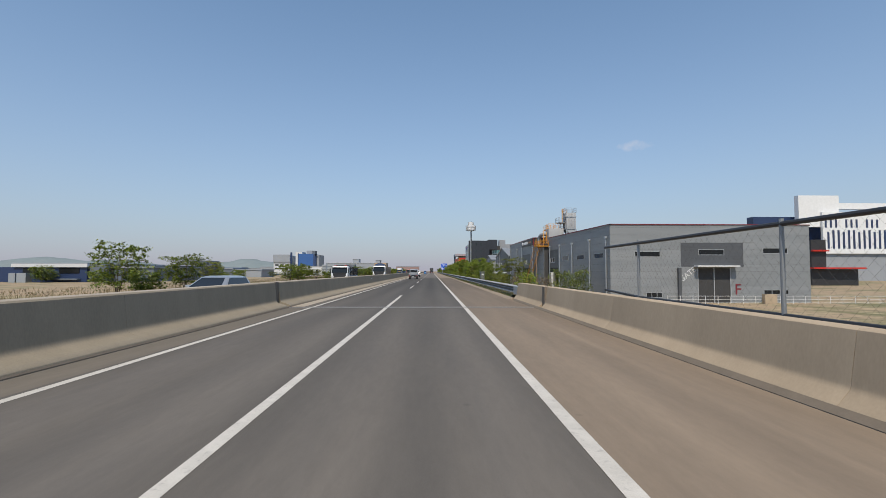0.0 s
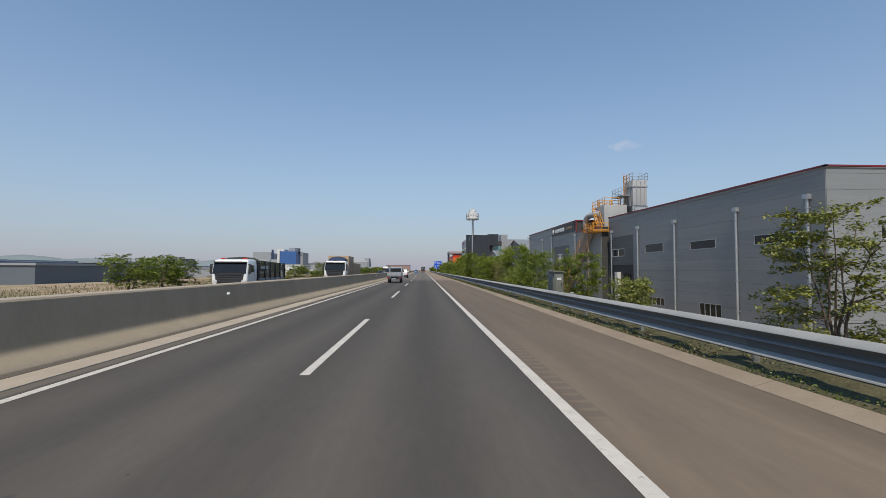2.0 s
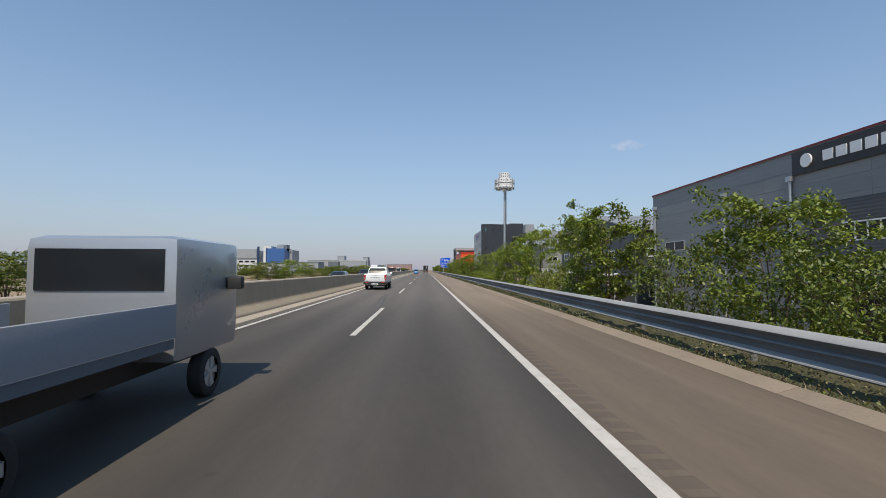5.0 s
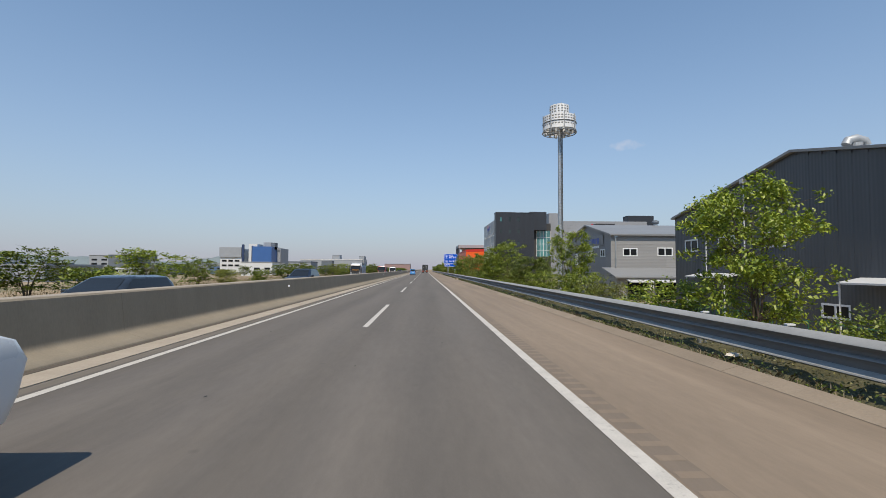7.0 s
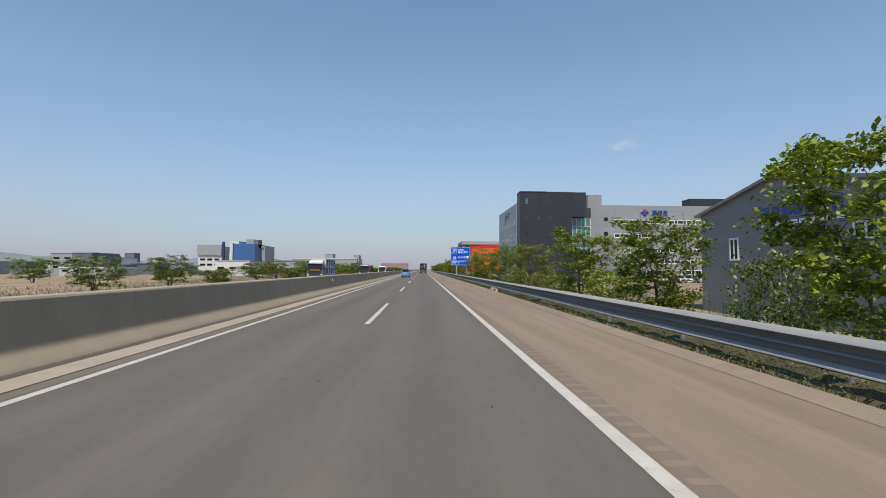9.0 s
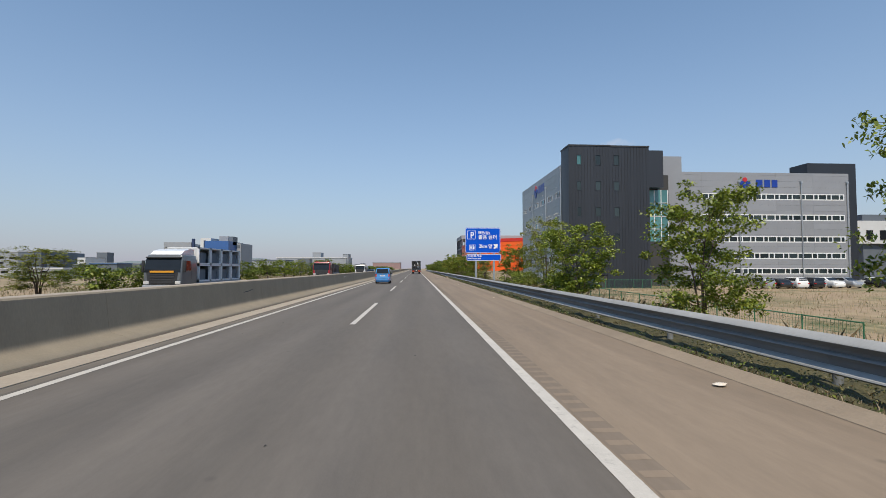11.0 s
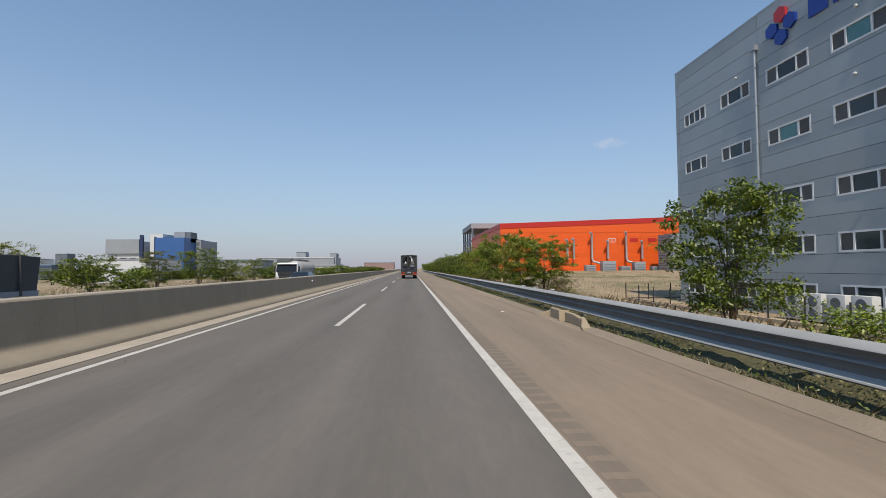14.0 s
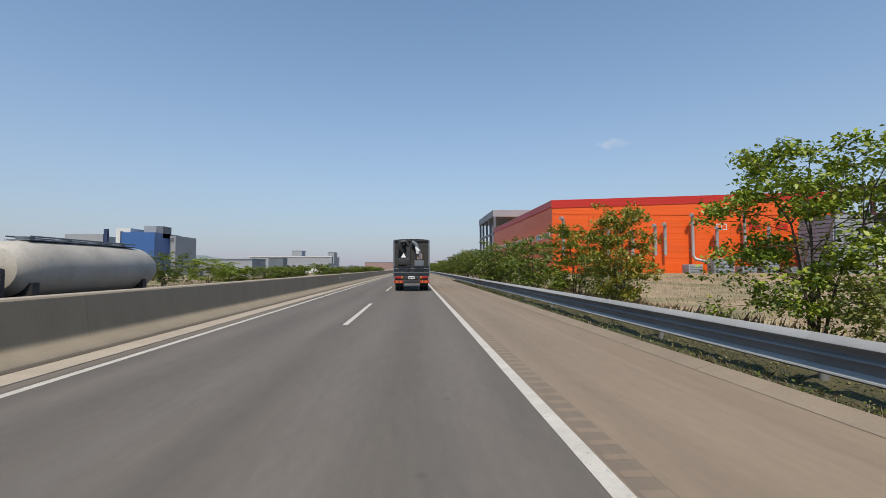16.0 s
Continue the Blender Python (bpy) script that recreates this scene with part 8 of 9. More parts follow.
def make_tree(seed, leafs, label, leaf="leaf", h=4.4, r=1.9, stems=4, open_crown=0.5, leaf_size=0.12, low=0.09, category="tree", name="tree"):
    """Several bowed stems from one foot, side branches, and flat sprays of leaves along each branch."""
    gen = np.random.default_rng(seed)
    t = thing(name, label, category)
    bm = bmesh.new()
    sprays = []
    for k in range(stems):
        a = 2 * math.pi * (k + gen.uniform(-0.3, 0.3)) / stems
        lean = gen.uniform(0.25, 1.0)
        top = Vector((lean * r * 0.66 * math.cos(a), lean * r * 0.66 * math.sin(a), h * (0.97 - 0.3 * lean * gen.uniform(0.4, 1))))
        base = Vector((0.07 * math.cos(a), 0.07 * math.sin(a), -0.25))
        pts = []
        for i in range(8):
            f = i / 7
            p = base.lerp(top, f)
            p -= Vector((math.cos(a), math.sin(a), 0)) * math.sin(math.pi * f) * 0.1 * r
            p += Vector(gen.normal(scale=0.012 * h * f, size=3))
            pts.append(p)
        r0 = 0.0125 * h * gen.uniform(0.5, 0.8)
        pipe(bm, pts, [r0 * (1 - 0.85 * i / 7) for i in range(8)], 7)
        for i in range(1, 8):
            for q in range(3 if i > 1 else 2):
                st = pts[i]
                if st.z < h * low:
                    continue
                aa = a + gen.uniform(-2.2, 2.2)
                # widest at two fifths of the height, drawn in to the top
                f = st.z / h
                wide = math.sin(math.pi * min(max(0.18 + 0.72 * f, 0), 0.97)) ** 0.7
                ln = r * gen.uniform(0.35, 0.85) * wide
                en = st + Vector((ln * math.cos(aa), ln * math.sin(aa), gen.uniform(-0.1, 0.62) * ln))
                rr = math.hypot(en.x, en.y)
                lim = r * (0.55 + 0.45 * wide) * gen.uniform(0.8, 1.05)
                if rr > lim:
                    en.x *= lim / rr
                    en.y *= lim / rr
                mid = st.lerp(en, 0.5) + Vector((0, 0, 0.08 * ln))
                pipe(bm, [st, mid, en], [r0 * 0.28, r0 * 0.2, r0 * 0.07], 5)
                if gen.random() > open_crown * 0.3:
                    sprays += [(mid, 0.65), (en, 1.0), (st.lerp(en, 0.78) + Vector(gen.normal(scale=0.08 * r, size=3)), 0.8)]
        sprays += [(pts[-1], 1.0), (pts[-2], 0.7)]
    part("trunk", bm, "bark", t, "slender branching stems", smooth=True)
    total = sum(w for _, w in sprays)
    cs, ns, ss = [], [], []
    for p, wgt in sprays:
        m = max(4, int(leafs * wgt / total * gen.uniform(0.6, 1.4)))
        rad = r * gen.uniform(0.13, 0.25) * (0.6 + 0.4 * wgt)
        d = gen.normal(size=(m, 3))
        d /= np.maximum(np.linalg.norm(d, axis=1)[:, None], 1e-6)
        # a ragged, tilted, flat spray: long in one direction
        e = np.array([rad * gen.uniform(0.7, 1.3), rad * gen.uniform(0.5, 1.0), rad * gen.uniform(0.38, 0.75)])
        d *= (gen.random(m) ** 0.55)[:, None] * e
        th = gen.uniform(0, math.pi)
        x, y = d[:, 0].copy(), d[:, 1].copy()
        d[:, 0], d[:, 1] = x * math.cos(th) - y * math.sin(th), x * math.sin(th) + y * math.cos(th)
        d[:, 2] -= 0.12 * (x * x + y * y) / max(rad, 0.01)
        cs.append(np.array(p) + d)
        nn = gen.normal(scale=0.6, size=(m, 3))
        nn[:, 2] = np.abs(nn[:, 2]) + 0.45
        ns.append(nn)
        ss.append(leaf_size * gen.uniform(0.55, 1.3, size=m))
    # true height and spread of the crown
    cs = np.concatenate(cs)
    kz = h / np.percentile(cs[:, 2], 99.6)
    kr = r / np.percentile(np.hypot(cs[:, 0], cs[:, 1]), 96)
    cs *= np.array([kr, kr, kz])
    for v in t.children[0].data.vertices:
        v.co = Vector((v.co.x * kr, v.co.y * kr, v.co.z * kz))
    cr = new("crown", leaf_mesh("crown", cs, np.concatenate(ns), np.concatenate(ss), leaf, gen))
    cr.parent = t
    cr["kind"] = "stuff"
    return t


def make_bush(seed, leafs, label, leaf="leaf", h=1.6, r=1.1, leaf_size=0.088):
    return make_tree(seed, leafs, label, leaf, h, r, 7, 0.15, leaf_size, 0.03, "shrub", "shrub")


PROTO = {
    "green": make_tree(1, 11500, "young green roadside tree with a layered spreading crown", "leaf", 4.4, 1.9),
    "green2": make_tree(2, 11500, "young bright green roadside tree with several stems", "leaf", 4.4, 1.8, 5, 0.6),
    "wide": make_tree(3, 13000, "broad young green tree with flat layers of foliage", "leaf", 4.4, 2.2, 5, 0.35),
    "sparse": make_tree(4, 9500, "thin sparsely leaved roadside tree with fine branches", "leaf_olive", 4.6, 1.5, 5, 0.9, 0.095),
    "red": make_tree(5, 9500, "small roadside tree with green and reddish leaves", "leaf_red", 3.4, 1.5, 5, 0.5, 0.11),
    "dark": make_tree(6, 12500, "dense green roadside tree with a broad crown", "leaf_dark", 4.2, 2.0, 5, 0.15),
    "bush": make_bush(7, 4300, "low green roadside shrub", "leaf"),
    "bush2": make_bush(8, 4000, "low olive green roadside shrub", "leaf_olive"),
    "brown": make_bush(9, 1100, "dry brown shrub with few leaves", "leaf_brown", 1.9, 1.0, 0.07),
    "dense": make_bush(10, 5600, "dense green hedge shrub", "leaf_dark", 2.0, 1.4, 0.088),
    "far_wide": make_tree(13, 5200, "broad green tree with layered foliage beyond the opposite carriageway", "leaf", 4.4, 2.2, 5, 0.3, 0.17),
    "far_tree": make_tree(11, 3600, "green tree beside the motorway", "leaf_dark", 4.2, 2.1, 5, 0.2, 0.195),
    "far_bush": make_tree(12, 1900, "dense green hedge shrub beside the motorway", "leaf_dark", 2.0, 1.5, 6, 0.1, 0.22, 0.03, "shrub", "shrub"),
}
SIZE = {"green": (4.4, 1.9), "green2": (4.4, 1.8), "wide": (4.4, 2.2), "sparse": (4.6, 1.5), "red": (3.4, 1.5), "dark": (4.2, 2.0), "bush": (1.6, 1.1), "bush2": (1.6, 1.1), "brown": (1.9, 1.0), "dense": (2.0, 1.4), "far_wide": (4.4, 2.2), "far_tree": (4.2, 2.1), "far_bush": (2.0, 1.5)}
used = set()


def plant(kind, x, y, top, r, turn=None, group="roadside trees"):
    z = ground_z(x, y) - 0.05
    h0, r0 = SIZE[kind]
    s = r / r0
    m = pose(x, y, z, 0, 0, rng.uniform(0, 360) if turn is None else turn) @ Matrix.Diagonal((s, s, (top - z) / h0, 1))
    if kind in used:
        k = PROTO[kind].scale
        return copy_thing(PROTO[kind], m @ Matrix.Diagonal((1 / k.x, 1 / k.y, 1 / k.z, 1)))
    used.add(kind)
    PROTO[kind].matrix_world = m
    return tagged(PROTO[kind], group=group)


# right-hand row, about ten metres from the lane
RIGHT = [
    ("dense", 10, 23.0, 1.75, 1.15), ("brown", 9.4, 26.0, 1.3, 0.8), ("bush", 10, 34.9, 1.5, 0.9), ("brown", 9.8, 38.6, 1.2, 0.7), ("sparse", 10, 41.1, 2.9, 1.35), ("bush2", 10, 50.2, 1.35, 0.85),
    ("dark", 10.4, 51.2, 1.25, 0.85), ("green2", 10, 56.0, 2.6, 1.1), ("sparse", 9.6, 58.4, 2.3, 0.6), ("dark", 10, 65.8, 3.0, 1.35), ("bush", 9.6, 69.3, 1.9, 1.1),
    ("wide", 10, 72.4, 3.7, 1.9), ("brown", 10, 80.2, 2.7, 1.3), ("dense", 11.5, 76.5, 2.4, 1.5), ("green", 10.5, 87.1, 3.3, 2.0), ("dense", 11.4, 83.6, 2.5, 1.6), ("green", 10, 92.2, 3.3, 2.0),
    ("dark", 11, 100, 3.7, 2.0), ("dense", 10, 96.5, 2.2, 1.4), ("dense", 11, 104.6, 2.5, 1.6), ("green2", 10, 108.8, 4.6, 2.0), ("wide", 10, 113.0, 4.4, 1.7), ("green", 10, 121.4, 4.7, 1.9),
    ("bush2", 9.6, 117.2, 1.6, 1.2), ("wide", 10, 130.6, 3.9, 1.9), ("bush", 10, 134.3, 0.9, 0.8), ("wide", 10.2, 138.0, 3.9, 1.75), ("bush", 9.4, 140.9, 1.3, 1.3), ("bush2", 9.6, 146.4, 1.1, 0.9),
    ("green2", 10.0, 152.6, 3.9, 1.25), ("bush", 9.8, 150.1, 1.5, 1.2), ("dark", 10, 162.2, 2.6, 1.7), ("bush", 9.6, 158.2, 1.6, 1.2), ("green", 10, 173.5, 4.5, 2.0), ("bush2", 10, 168, 1.8, 1.3), ("dense", 11.5, 178, 2.2, 1.5),
    ("green2", 10, 182, 3.6, 1.8), ("green", 10, 190.5, 3.8, 1.9), ("bush", 9.8, 186, 1.7, 1.3), ("bush2", 9.6, 197, 1.4, 1.2), ("dense", 10.4, 204.4, 1.7, 1.9), ("sparse", 10.3, 201.6, 3.5, 1.7), ("dark", 10.5, 212.4, 4.2, 1.45),
    ("bush2", 9.8, 208, 1.2, 1.0), ("green", 10.4, 219.4, 4.1, 1.7), ("green2", 10, 229.2, 3.9, 1.9), ("sparse", 10.3, 236.2, 4.8, 1.55), ("bush", 9.6, 231.5, 1.3, 1.1), ("green", 10, 245.0, 3.5, 1.6), ("bush", 9.8, 240.6, 1.4, 1.1),
    ("bush", 11.5, 247.5, 1.2, 1.1), ("sparse", 10, 262.0, 3.0, 1.0), ("wide", 10, 269.4, 3.4, 1.7), ("bush2", 9.6, 265.2, 1.1, 0.9), ("dark", 10, 277.0, 3.6, 1.5), ("bush", 9.8, 273.4, 0.9, 0.8),
    ("green", 10, 293.4, 3.4, 2.0), ("red", 10, 299.4, 3.9, 1.7), ("brown", 9.6, 289.0, 1.2, 0.9), ("green2", 10.3, 307.3, 4.8, 2.1), ("wide", 10.1, 314.9, 4.2, 2.15), ("bush2", 9.6, 312.4, 1.5, 1.1),
    ("red", 10, 323.6, 4.0, 1.4), ("green", 10.4, 330.2, 3.8, 2.1), ("dense", 11, 326.8, 2.3, 1.6), ("dark", 10, 337.0, 3.6, 2.0), ("dense", 10.4, 341.5, 2.5, 1.7), ("green2", 10, 346.5, 4.0, 2.0),
    ("dark", 10.4, 354, 3.7, 2.0), ("dense", 10, 350, 2.6, 1.7), ("green", 10, 362, 4.0, 2.1), ("dense", 10.4, 358, 2.6, 1.8), ("green2", 10, 370, 4.1, 2.1),
]
for k, x, y, top, r in RIGHT:
    plant(("far_bush" if k == "dense" else "far_tree") if y > 334 else k, x, y, top, r)
for i in range(26):
    plant(("far_tree", "far_tree", "far_bush", "far_tree")[i % 4], 10.2 + rng.uniform(-0.4, 1.5), 377 + i * 6.5, 3.4 + rng.uniform(-0.8, 0.9), 2.1)
# left-hand row beyond the opposite carriageway
LEFT = [
    ("green2", 27.8, 3.5, 1.7), ("bush", 31.0, 1.6, 1.2), ("green", 36.5, 3.0, 1.8), ("sparse", 41.2, 2.5, 1.2), ("bush2", 45, 1.3, 1.1), ("green", 66.3, 2.6, 2.0), ("wide", 70.5, 2.7, 1.9), ("dark", 73.2, 2.4, 1.7), ("sparse", 81.8, 1.9, 1.4),
    ("bush", 92, 1.6, 1.3), ("bush2", 104, 1.5, 1.3), ("green", 112, 2.4, 1.7), ("green2", 129, 3.0, 1.7), ("bush", 124, 1.4, 1.2), ("dark", 138.1, 2.2, 1.8), ("sparse", 147.4, 2.0, 1.5), ("wide", 162, 3.0, 2.4), ("dark", 170, 2.5, 1.5),
    ("bush2", 176, 1.5, 1.3), ("green", 196, 2.3, 1.6), ("bush", 186, 1.4, 1.2), ("dark", 205, 2.6, 1.6), ("bush", 214, 1.5, 1.4), ("sparse", 233, 2.7, 1.7), ("wide", 249.6, 3.0, 2.5), ("bush", 243, 1.6, 1.3), ("bush2", 256, 1.7, 1.4),
    ("green2", 273, 2.8, 1.8), ("bush", 267, 1.5, 1.3), ("wide", 281.6, 2.8, 2.2), ("sparse", 292, 3.1, 1.2), ("green", 298.4, 2.6, 1.6), ("sparse", 306.6, 3.2, 1.5), ("dark", 314.6, 3.7, 2.0), ("green2", 321, 2.7, 2.2), ("bush2", 325, 2.2, 1.6),
    ("dark", 331, 3.0, 1.5), ("bush", 337, 1.9, 1.5), ("green", 346.6, 3.0, 2.0), ("bush", 341, 1.8, 1.5), ("wide", 355.4, 2.7, 2.3),
    ("dark", 151.5, 2.6, 1.9), ("bush", 156, 1.6, 1.5), ("dark", 225, 2.4, 1.6), ("bush", 238.5, 1.7, 1.4), ("dark", 262.5, 2.5, 1.7), ("green", 287, 2.6, 1.6), ("bush", 303, 1.8, 1.5),
]
for k, y, top, r in LEFT:
    plant({"green": "far_tree", "green2": "far_tree", "wide": "far_wide", "dark": "far_tree", "dense": "far_bush", "bush": "far_bush"}.get(k, k), -19.0, y, top, r)
for i in range(30):
    plant(("far_bush", "far_tree", "far_bush", "far_tree")[i % 4], -19 + rng.uniform(-2, 1.5), 362 + i * 8.5, 2.1 + rng.uniform(-0.5, 0.7), 2.2)
for i in range(46):
    y = 110 + i * 9 + rng.uniform(-5, 5)
    plant(("far_bush", "far_tree", "far_tree")[i % 3], -rng.uniform(34, 110), y, 2.0 + rng.uniform(-0.9, 1.0), 2.6)


# ---- grass ----
def blades(name, label, count, area, hmin, hmax, material, width=0.02, seed=1, clump=0.0, category="grass", lift=0.0, droop=1.0):
    """Tapered bent blades over an area given by a function of two random numbers."""
    gen = np.random.default_rng(seed)
    u = gen.random((count, 2))
    xy = np.array([area(a, b) for a, b in u])
    if clump:
        keep = np.array([noise.noise((x * 0.45, y * 0.22, seed)) > -clump for x, y in xy])
        xy = xy[keep]
    n = len(xy)
    z = np.array([ground_z(x, y) for x, y in xy]) - 0.02 + lift
    h = gen.uniform(hmin, hmax, n)
    a = gen.uniform(0, 2 * math.pi, n)
    lean = gen.uniform(0.1, 0.6, n) * h * droop
    base = np.stack([xy[:, 0], xy[:, 1], z], 1)
    side = np.stack([np.cos(a), np.sin(a), 0 * a], 1) * (width * gen.uniform(0.6, 1.4, n))[:, None]
    tip = base + np.stack([-np.sin(a) * lean, np.cos(a) * lean, h], 1)
    mid = base * 0.5 + tip * 0.5 + np.stack([np.sin(a) * lean * 0.2, -np.cos(a) * lean * 0.2, 0.08 * h], 1)
    v = np.stack([base - side, base + side, mid + side * 0.7, tip, mid - side * 0.7], 1).reshape(-1, 3)
    me = bpy.data.meshes.new(name)
    me.vertices.add(5 * n)
    me.vertices.foreach_set("co", v.ravel())
    me.loops.add(5 * n)
    me.loops.foreach_set("vertex_index", np.arange(5 * n))
    me.polygons.add(n)
    me.polygons.foreach_set("loop_start", np.arange(0, 5 * n, 5))
    me.update()
    me.materials.append(M[material])
    return tagged(new(name, me), label, category, kind="stuff")


# low tangled growth along the kerb, under the rail
vv, vf = [], []
VX = (6.64, 6.72, 6.84, 7.0, 7.3, 7.7, 8.3)
VN = 1400
for i in range(VN + 1):
    y = 24.6 + 340 * i / VN
    for k, x in enumerate(VX):
        top = (-0.02, 0.01, 0.06, 0.16, 0.23, 0.22, -0.12)[k]
        vv.append((x + 0.03 * noise.noise((y * 1.7, k, 0)), y, top * (0.75 + 0.7 * noise.noise((x * 2, y * 0.8, 5)) + 0.5 * noise.noise((x * 5, y * 3.1, 9))) + (0.0 if k else 0.0)))
w = len(VX)
for i in range(VN):
    for k in range(w - 1):
        vf.append((i * w + k, i * w + k + 1, (i + 1) * w + k + 1, (i + 1) * w + k))
verge = tagged(new("verge", raw_mesh("verge", vv, vf, "verge_mat")), "low tangle of dry grass and weeds on brown soil under the guard rail", "verge", kind="structure")
verge.data.polygons.foreach_set("use_smooth", [True] * len(vf))
blades("verge_grass", "short dry grass along the kerb", 38000, lambda a, b: (6.68 + 1.0 * a ** 1.3, 24.6 + 340 * b), 0.04, 0.13, "verge_dry", 0.007, 1, 0.1, lift=0.1, droop=2.2)
gen = np.random.default_rng(22)
n_w = 100000
wx = 6.67 + 1.25 * gen.random(n_w) ** 1.2
wy = 24.6 + 330 * gen.random(n_w)
tuft = np.array([noise.noise((a * 1.5, b * 0.9, 3)) for a, b in zip(wx, wy)])
keep = tuft > -0.22
wx, wy, tuft = wx[keep], wy[keep], tuft[keep]
wz = 0.02 + np.clip((wx - 6.7) * 0.5, 0, 0.17) + gen.random(len(wx)) * (0.05 + 0.16 * np.clip(tuft + 0.3, 0, 1))
wn3 = gen.normal(size=(len(wx), 3))
wn3[:, 2] = np.abs(wn3[:, 2]) + 0.2
wp = np.stack([wx, wy, wz], 1)
near = wx + 0.2 * tuft < 6.86
for pick, leaf, label in ((near, "leaf_dark", "dark green weeds close behind the kerb"), (~near, "verge_green", "low olive and straw-coloured weeds under the guard rail")):
    weeds = new("verge_weeds", leaf_mesh("verge_weeds", wp[pick], wn3[pick], gen.uniform(0.022, 0.058, int(pick.sum())), leaf, gen))
    tagged(weeds, label, "weeds", kind="stuff")
blades("tall_grass", "tall reddish dry grass behind the guard rail", 26000, lambda a, b: (8.0 + 4.5 * a, 196 + 150 * b), 0.25, 0.8, "tall_straw", 0.0035, 31, 0.05)
blades("slope_grass", "dry grass on the embankment slope", 24000, lambda a, b: (8.2 + 6 * a, 18 + 340 * b), 0.12, 0.42, "grass_dry", 0.012, 3, 0.1)
blades("slope_weeds", "green weeds on the embankment slope", 24000, lambda a, b: (8.0 + 6 * a, 18 + 340 * b), 0.12, 0.5, "grass_green", 0.02, 4, 0.1)
blades("field_grass", "sparse dry grass on the fallow plot", 34000, lambda a, b: (12 + 45 * a ** 1.5, 200 + 170 * b), 0.08, 0.3, "field_straw", 0.012, 5, 0.0)
blades("field_weeds", "patches of green weeds on the fallow plot", 12000, lambda a, b: (12 + 30 * a, 225 + 145 * b), 0.06, 0.22, "grass_green", 0.016, 6, -0.1)
blades("left_grass", "dry straw verge beyond the opposite carriageway", 42000, lambda a, b: (-17.2 - 14 * a ** 1.6, 5 + 400 * b), 0.1, 0.33, "left_straw", 0.007, 7, 0.15)
blades("left_weeds", "green weeds beyond the opposite carriageway", 16000, lambda a, b: (-17.3 - 9 * a, 5 + 400 * b), 0.08, 0.28, "left_weed", 0.01, 8, 0.0)


# ---- fences and small things ----
def picket(name, label, pts, z_of, h, material, step, rails, group="", r=0.03, net=False):
    f = thing(name, label, "fence", group)
    bm_posts = []
    for a, b in zip(pts, pts[1:]):
        a, b = Vector((*a, 0)), Vector((*b, 0))
        n = max(1, round((b - a).length / step))
        for i in range(n + (1 if b == Vector((*pts[-1], 0)) else 0)):
            p = a.lerp(b, i / n)
            bm = bmesh.new()
            z = z_of(p.x, p.y)
            rod(bm, (p.x, p.y, z - 0.1), (p.x, p.y, z + h), r, n=6)
            part("post", bm, material, f)
        for q in rails:
            bm = bmesh.new()
            rod(bm, (a.x, a.y, z_of(a.x, a.y) + h * q), (b.x, b.y, z_of(b.x, b.y) + h * q), r * 0.8, n=6)
            part("rail", bm, material, f)
        if net:
            bm = bmesh.new()
            k = int((b - a).length / 0.16)
            for i in range(k):
                p = a.lerp(b, i / k)
                z = z_of(p.x, p.y)
                rod(bm, (p.x, p.y, z), (p.x, p.y, z + h), 0.006, n=3, caps=False)
            for i in range(9):
                rod(bm, (a.x, a.y, z_of(a.x, a.y) + h * i / 8), (b.x, b.y, z_of(b.x, b.y) + h * i / 8), 0.005, n=3, caps=False)
            o = part("wire_net", bm, material, f)
            o["kind"] = "stuff"
    return f


picket("white_fence", "low white tubular steel fence before the warehouse", [(33, 57.2), (80, 57.2)], ground_z, 1.05, "white", 1.7, (0.95, 0.5, 0.1))
part_box("block", thing("concrete_block", "pale weathered concrete block beside the white fence", "concrete block"), "concrete", 45.4, 47.0, 56.3, 56.9, -3.4, -1.35, bevel=0.03)
picket("white_fence", "low white tubular steel fence along the factory yard", [(21.5, 57.2), (21.5, 136)], ground_z, 0.95, "white", 1.7, (0.95, 0.5))
picket("green_fence", "green wire mesh fence beside the workshops", [(20.5, 139), (20.5, 156), (20.5, 173), (20.5, 186)], ground_z, 1.5, "green_fence", 2.4, (0.98,), net=True)
picket("green_fence", "green wire mesh fence before the works hall", [(20.5, 186), (23, 200), (24, 216)], ground_z, 1.4, "green_fence", 2.4, (0.98,), net=True)
picket("green_fence", "green wire mesh fence across the fallow plot", [(18, 222), (17, 240), (19, 262)], ground_z, 1.3, "green_fence", 2.6, (0.98,), net=True)
picket("green_fence", "green mesh fence at the foot of the stair tower", [(24.2, 270.2), (40, 270.2)], ground_z, 1.3, "green_fence", 1.3, (0.98, 0.1), net=True)
picket("post_fence", "black steel fence posts beside the office block", [(20.6, 273), (20.6, 305.5), (27, 306.2)], ground_z, 1.35, "dark", 2.3, (0.06,), r=0.045)
bm = bmesh.new()
box(bm, 20.4, 20.8, 273, 305.7, -1.7, -1.12)
solid("fence_footing", bm, "concrete", "pale concrete footing under the fence posts", "footing", kind="structure")

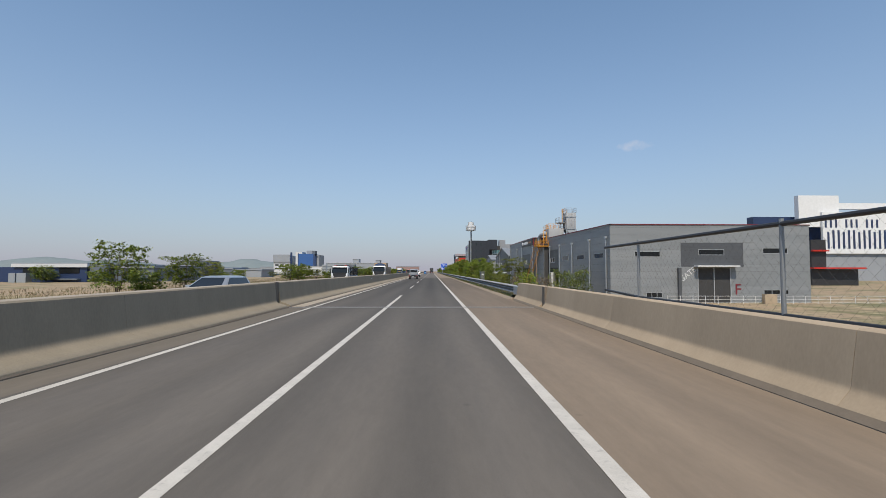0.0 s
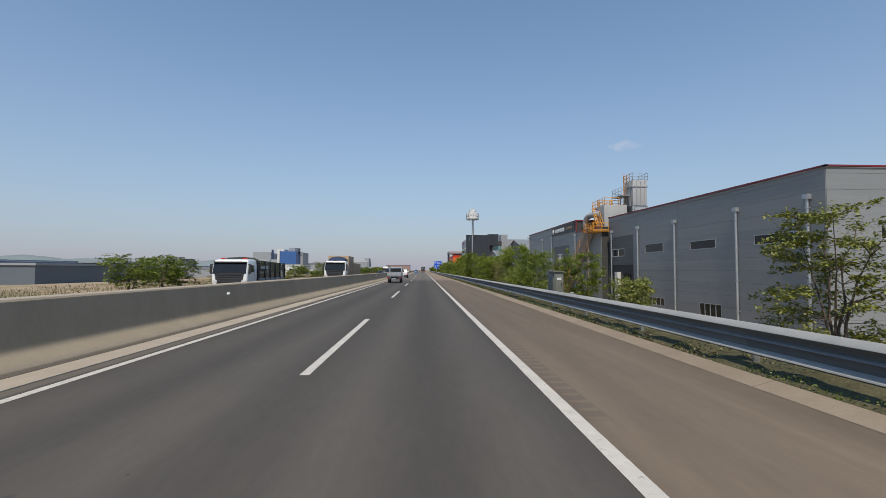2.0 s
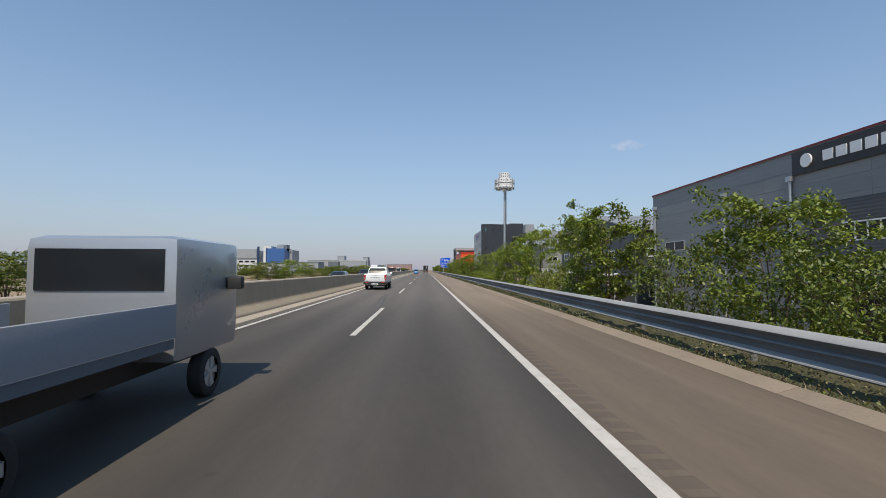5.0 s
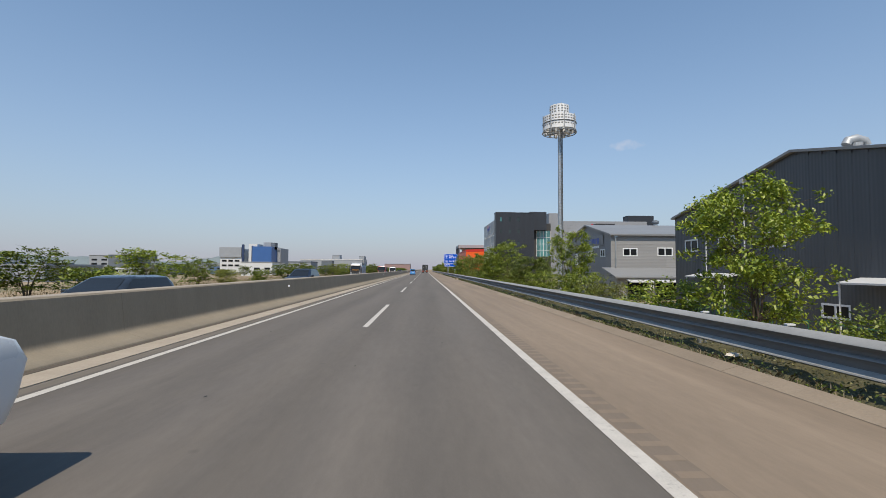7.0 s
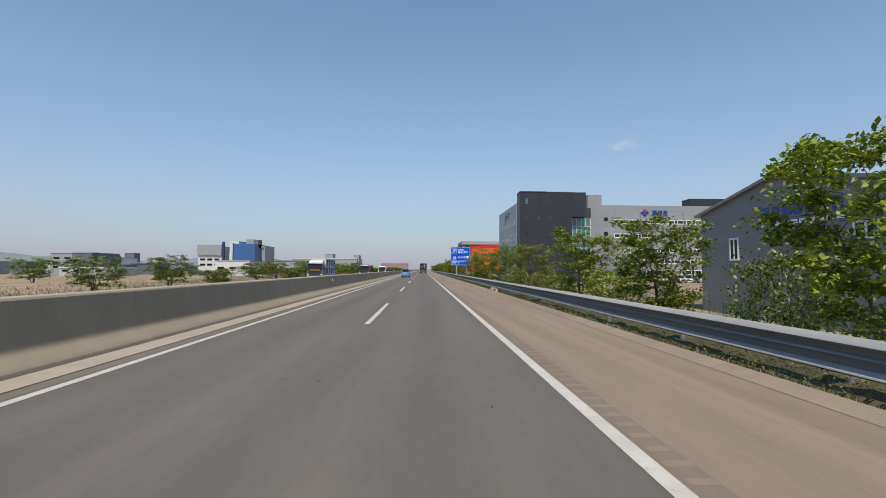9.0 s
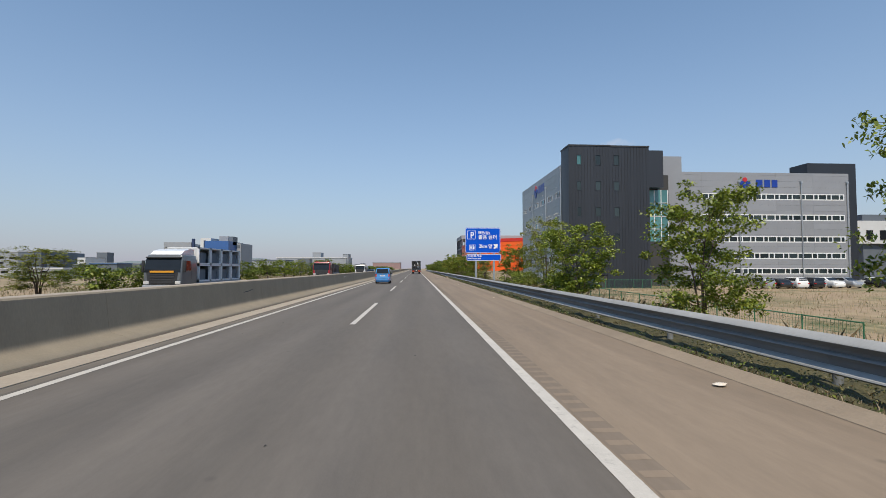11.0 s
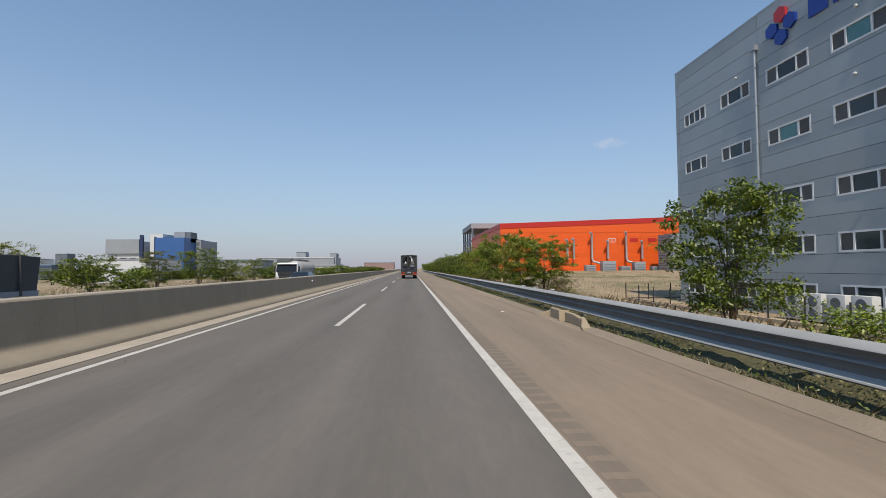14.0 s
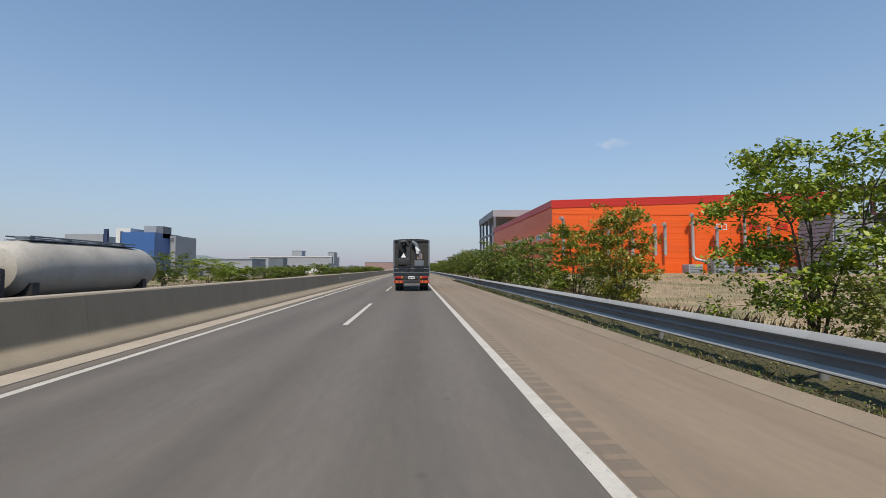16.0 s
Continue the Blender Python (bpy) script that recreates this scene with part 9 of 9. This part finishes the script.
# control cabinet behind the rail
cbt = thing("control_cabinet", "olive grey steel roadside control cabinet on a concrete base", "cabinet")
part_box("body", cbt, "cabinet_grey", 8.1, 8.55, 54.5, 55.6, 0.35, 1.5, bevel=0.02)
part_box("lid", cbt, "cabinet_grey", 8.04, 8.61, 54.42, 55.68, 1.5, 1.56, bevel=0.015)
part_box("base", cbt, "concrete", 8.06, 8.59, 54.46, 55.64, -0.4, 0.35)
dr = part_box("door", cbt, "cabinet_grey", 8.15, 8.5, 54.47, 54.5, 0.45, 1.42, bevel=0.008)
part_box("warning_label", dr, "offwhite", 8.22, 8.43, 54.455, 54.47, 1.12, 1.24)
part_box("handle", dr, "dark", 8.43, 8.46, 54.44, 54.47, 0.85, 1.0)
dr = part_box("door", cbt, "cabinet_grey", 8.07, 8.1, 54.6, 55.5, 0.45, 1.42, bevel=0.008)
part_box("louvre", dr, "far_dark", 8.06, 8.07, 54.8, 55.3, 1.1, 1.3)

# concrete drain inlets in the kerb: a set-back wall in two panels with a rib between them, and curved wings back to the kerb
def drain_inlet(y0, y1):
    dh = thing("drain_inlet", "pale tan concrete drain inlet set back in the kerb", "drain", "drain inlets")
    dh.location.x = -0.14
    mid = y0 + 0.58 * (y1 - y0)
    wall0, wall1 = y0 + 1.05, y1 - 0.3
    for a, b, za, zb in ((wall0, mid - 0.05, 0.2, 0.27), (mid + 0.05, wall1, 0.22, 0.28)):
        bm = bmesh.new()
        n = 6
        prev = None
        for i in range(n + 1):
            f = i / n
            y = a + (b - a) * f
            top = za + (zb - za) * math.sin(math.pi * 0.5 * min(1, 1.6 * f))
            ring = [bm.verts.new(p) for p in ((6.8, y, -0.3), (6.79, y, top - 0.02), (6.81, y, top), (6.89, y, top), (6.91, y, top - 0.02), (6.91, y, -0.3))]
            if prev:
                for j in range(5):
                    bm.faces.new((prev[j], prev[j + 1], ring[j + 1], ring[j]))
            else:
                bm.faces.new(ring)
            prev = ring
        bm.faces.new(prev[::-1])
        part("back_wall", bm, "drain", dh)
    part_box("rib", dh, "drain", 6.62, 6.92, mid - 0.045, mid + 0.045, -0.3, 0.3, bevel=0.012)
    for ya, yb in ((y0 - 0.02, wall0), (y1 + 0.02, wall1)):
        bm = bmesh.new()
        prev = None
        for i in range(9):
            f = i / 8
            e = f * f * (3 - 2 * f)
            x, y, top = 6.5 + 0.3 * e, ya + (yb - ya) * f, 0.07 + 0.16 * e
            ring = [bm.verts.new(p) for p in ((x - 0.04 * (1 - e), y, -0.3), (x, y, top - 0.02), (x + 0.04, y, top), (x + 0.24 - 0.14 * e, y, top), (x + 0.26 - 0.14 * e, y, -0.3))]
            if prev:
                for j in range(4):
                    bm.faces.new((prev[j], prev[j + 1], ring[j + 1], ring[j]))
            else:
                bm.faces.new(ring)
            prev = ring
        bm.faces.new(prev[::-1])
        part("wing", bm, "drain", dh, smooth=False)
    part_box("floor_slab", dh, "kerb", 6.46, 6.82, y0 + 0.2, y1 - 0.1, -0.3, -0.03)
    part_box("edge_strip", dh, "gutter", 6.44, 6.475, y0 + 0.1, y1 - 0.05, -0.3, 0.008)


for y0, y1 in DRAINS:
    drain_inlet(y0, y1)

# back of a direction sign on the far verge
bs = thing("sign_back", "grey rear side of a roadside direction sign on two posts", "road sign")
part_box("plate", bs, "steel", -20.7, -17.1, 93.8, 93.85, 1.0, 2.9)
for z in (1.35, 1.95, 2.55):
    part_box("stiffener", bs, "galv_old", -20.7, -17.1, 93.7, 93.8, z - 0.05, z + 0.05)
for x in (-19.8, -18.0):
    bm = bmesh.new()
    rod(bm, (x, 93.62, -0.6), (x, 93.62, 3.0), 0.09, n=12)
    part("post", bm, "galv", bs)

# litter by the rail
for x, y, s in ((5.9, 211.9, 0.12), (5.95, 230.8, 0.07), (5.9, 251.4, 0.06), (6.93, 134.1, 0.19), (5.3, 282.4, 0.1), (6.7, 262.5, 0.16)):
    gen = np.random.default_rng(int(y))
    bm = bmesh.new()
    bmesh.ops.create_icosphere(bm, subdivisions=2, radius=1)
    for v in bm.verts:
        v.co = Vector((v.co.x * s, v.co.y * s * 0.7, max(v.co.z, -0.2) * s * 0.28)) * (0.75 + 0.5 * noise.noise(v.co * 2 + Vector((y, 0, 0))))
    ob = solid("litter", bm, "litter", "crumpled pale paper litter on the shoulder", "litter", "litter", smooth=False)
    ob.location = (x, y, 0.03 if x < 6.4 else 0.06 if x < 6.8 else 0.14)
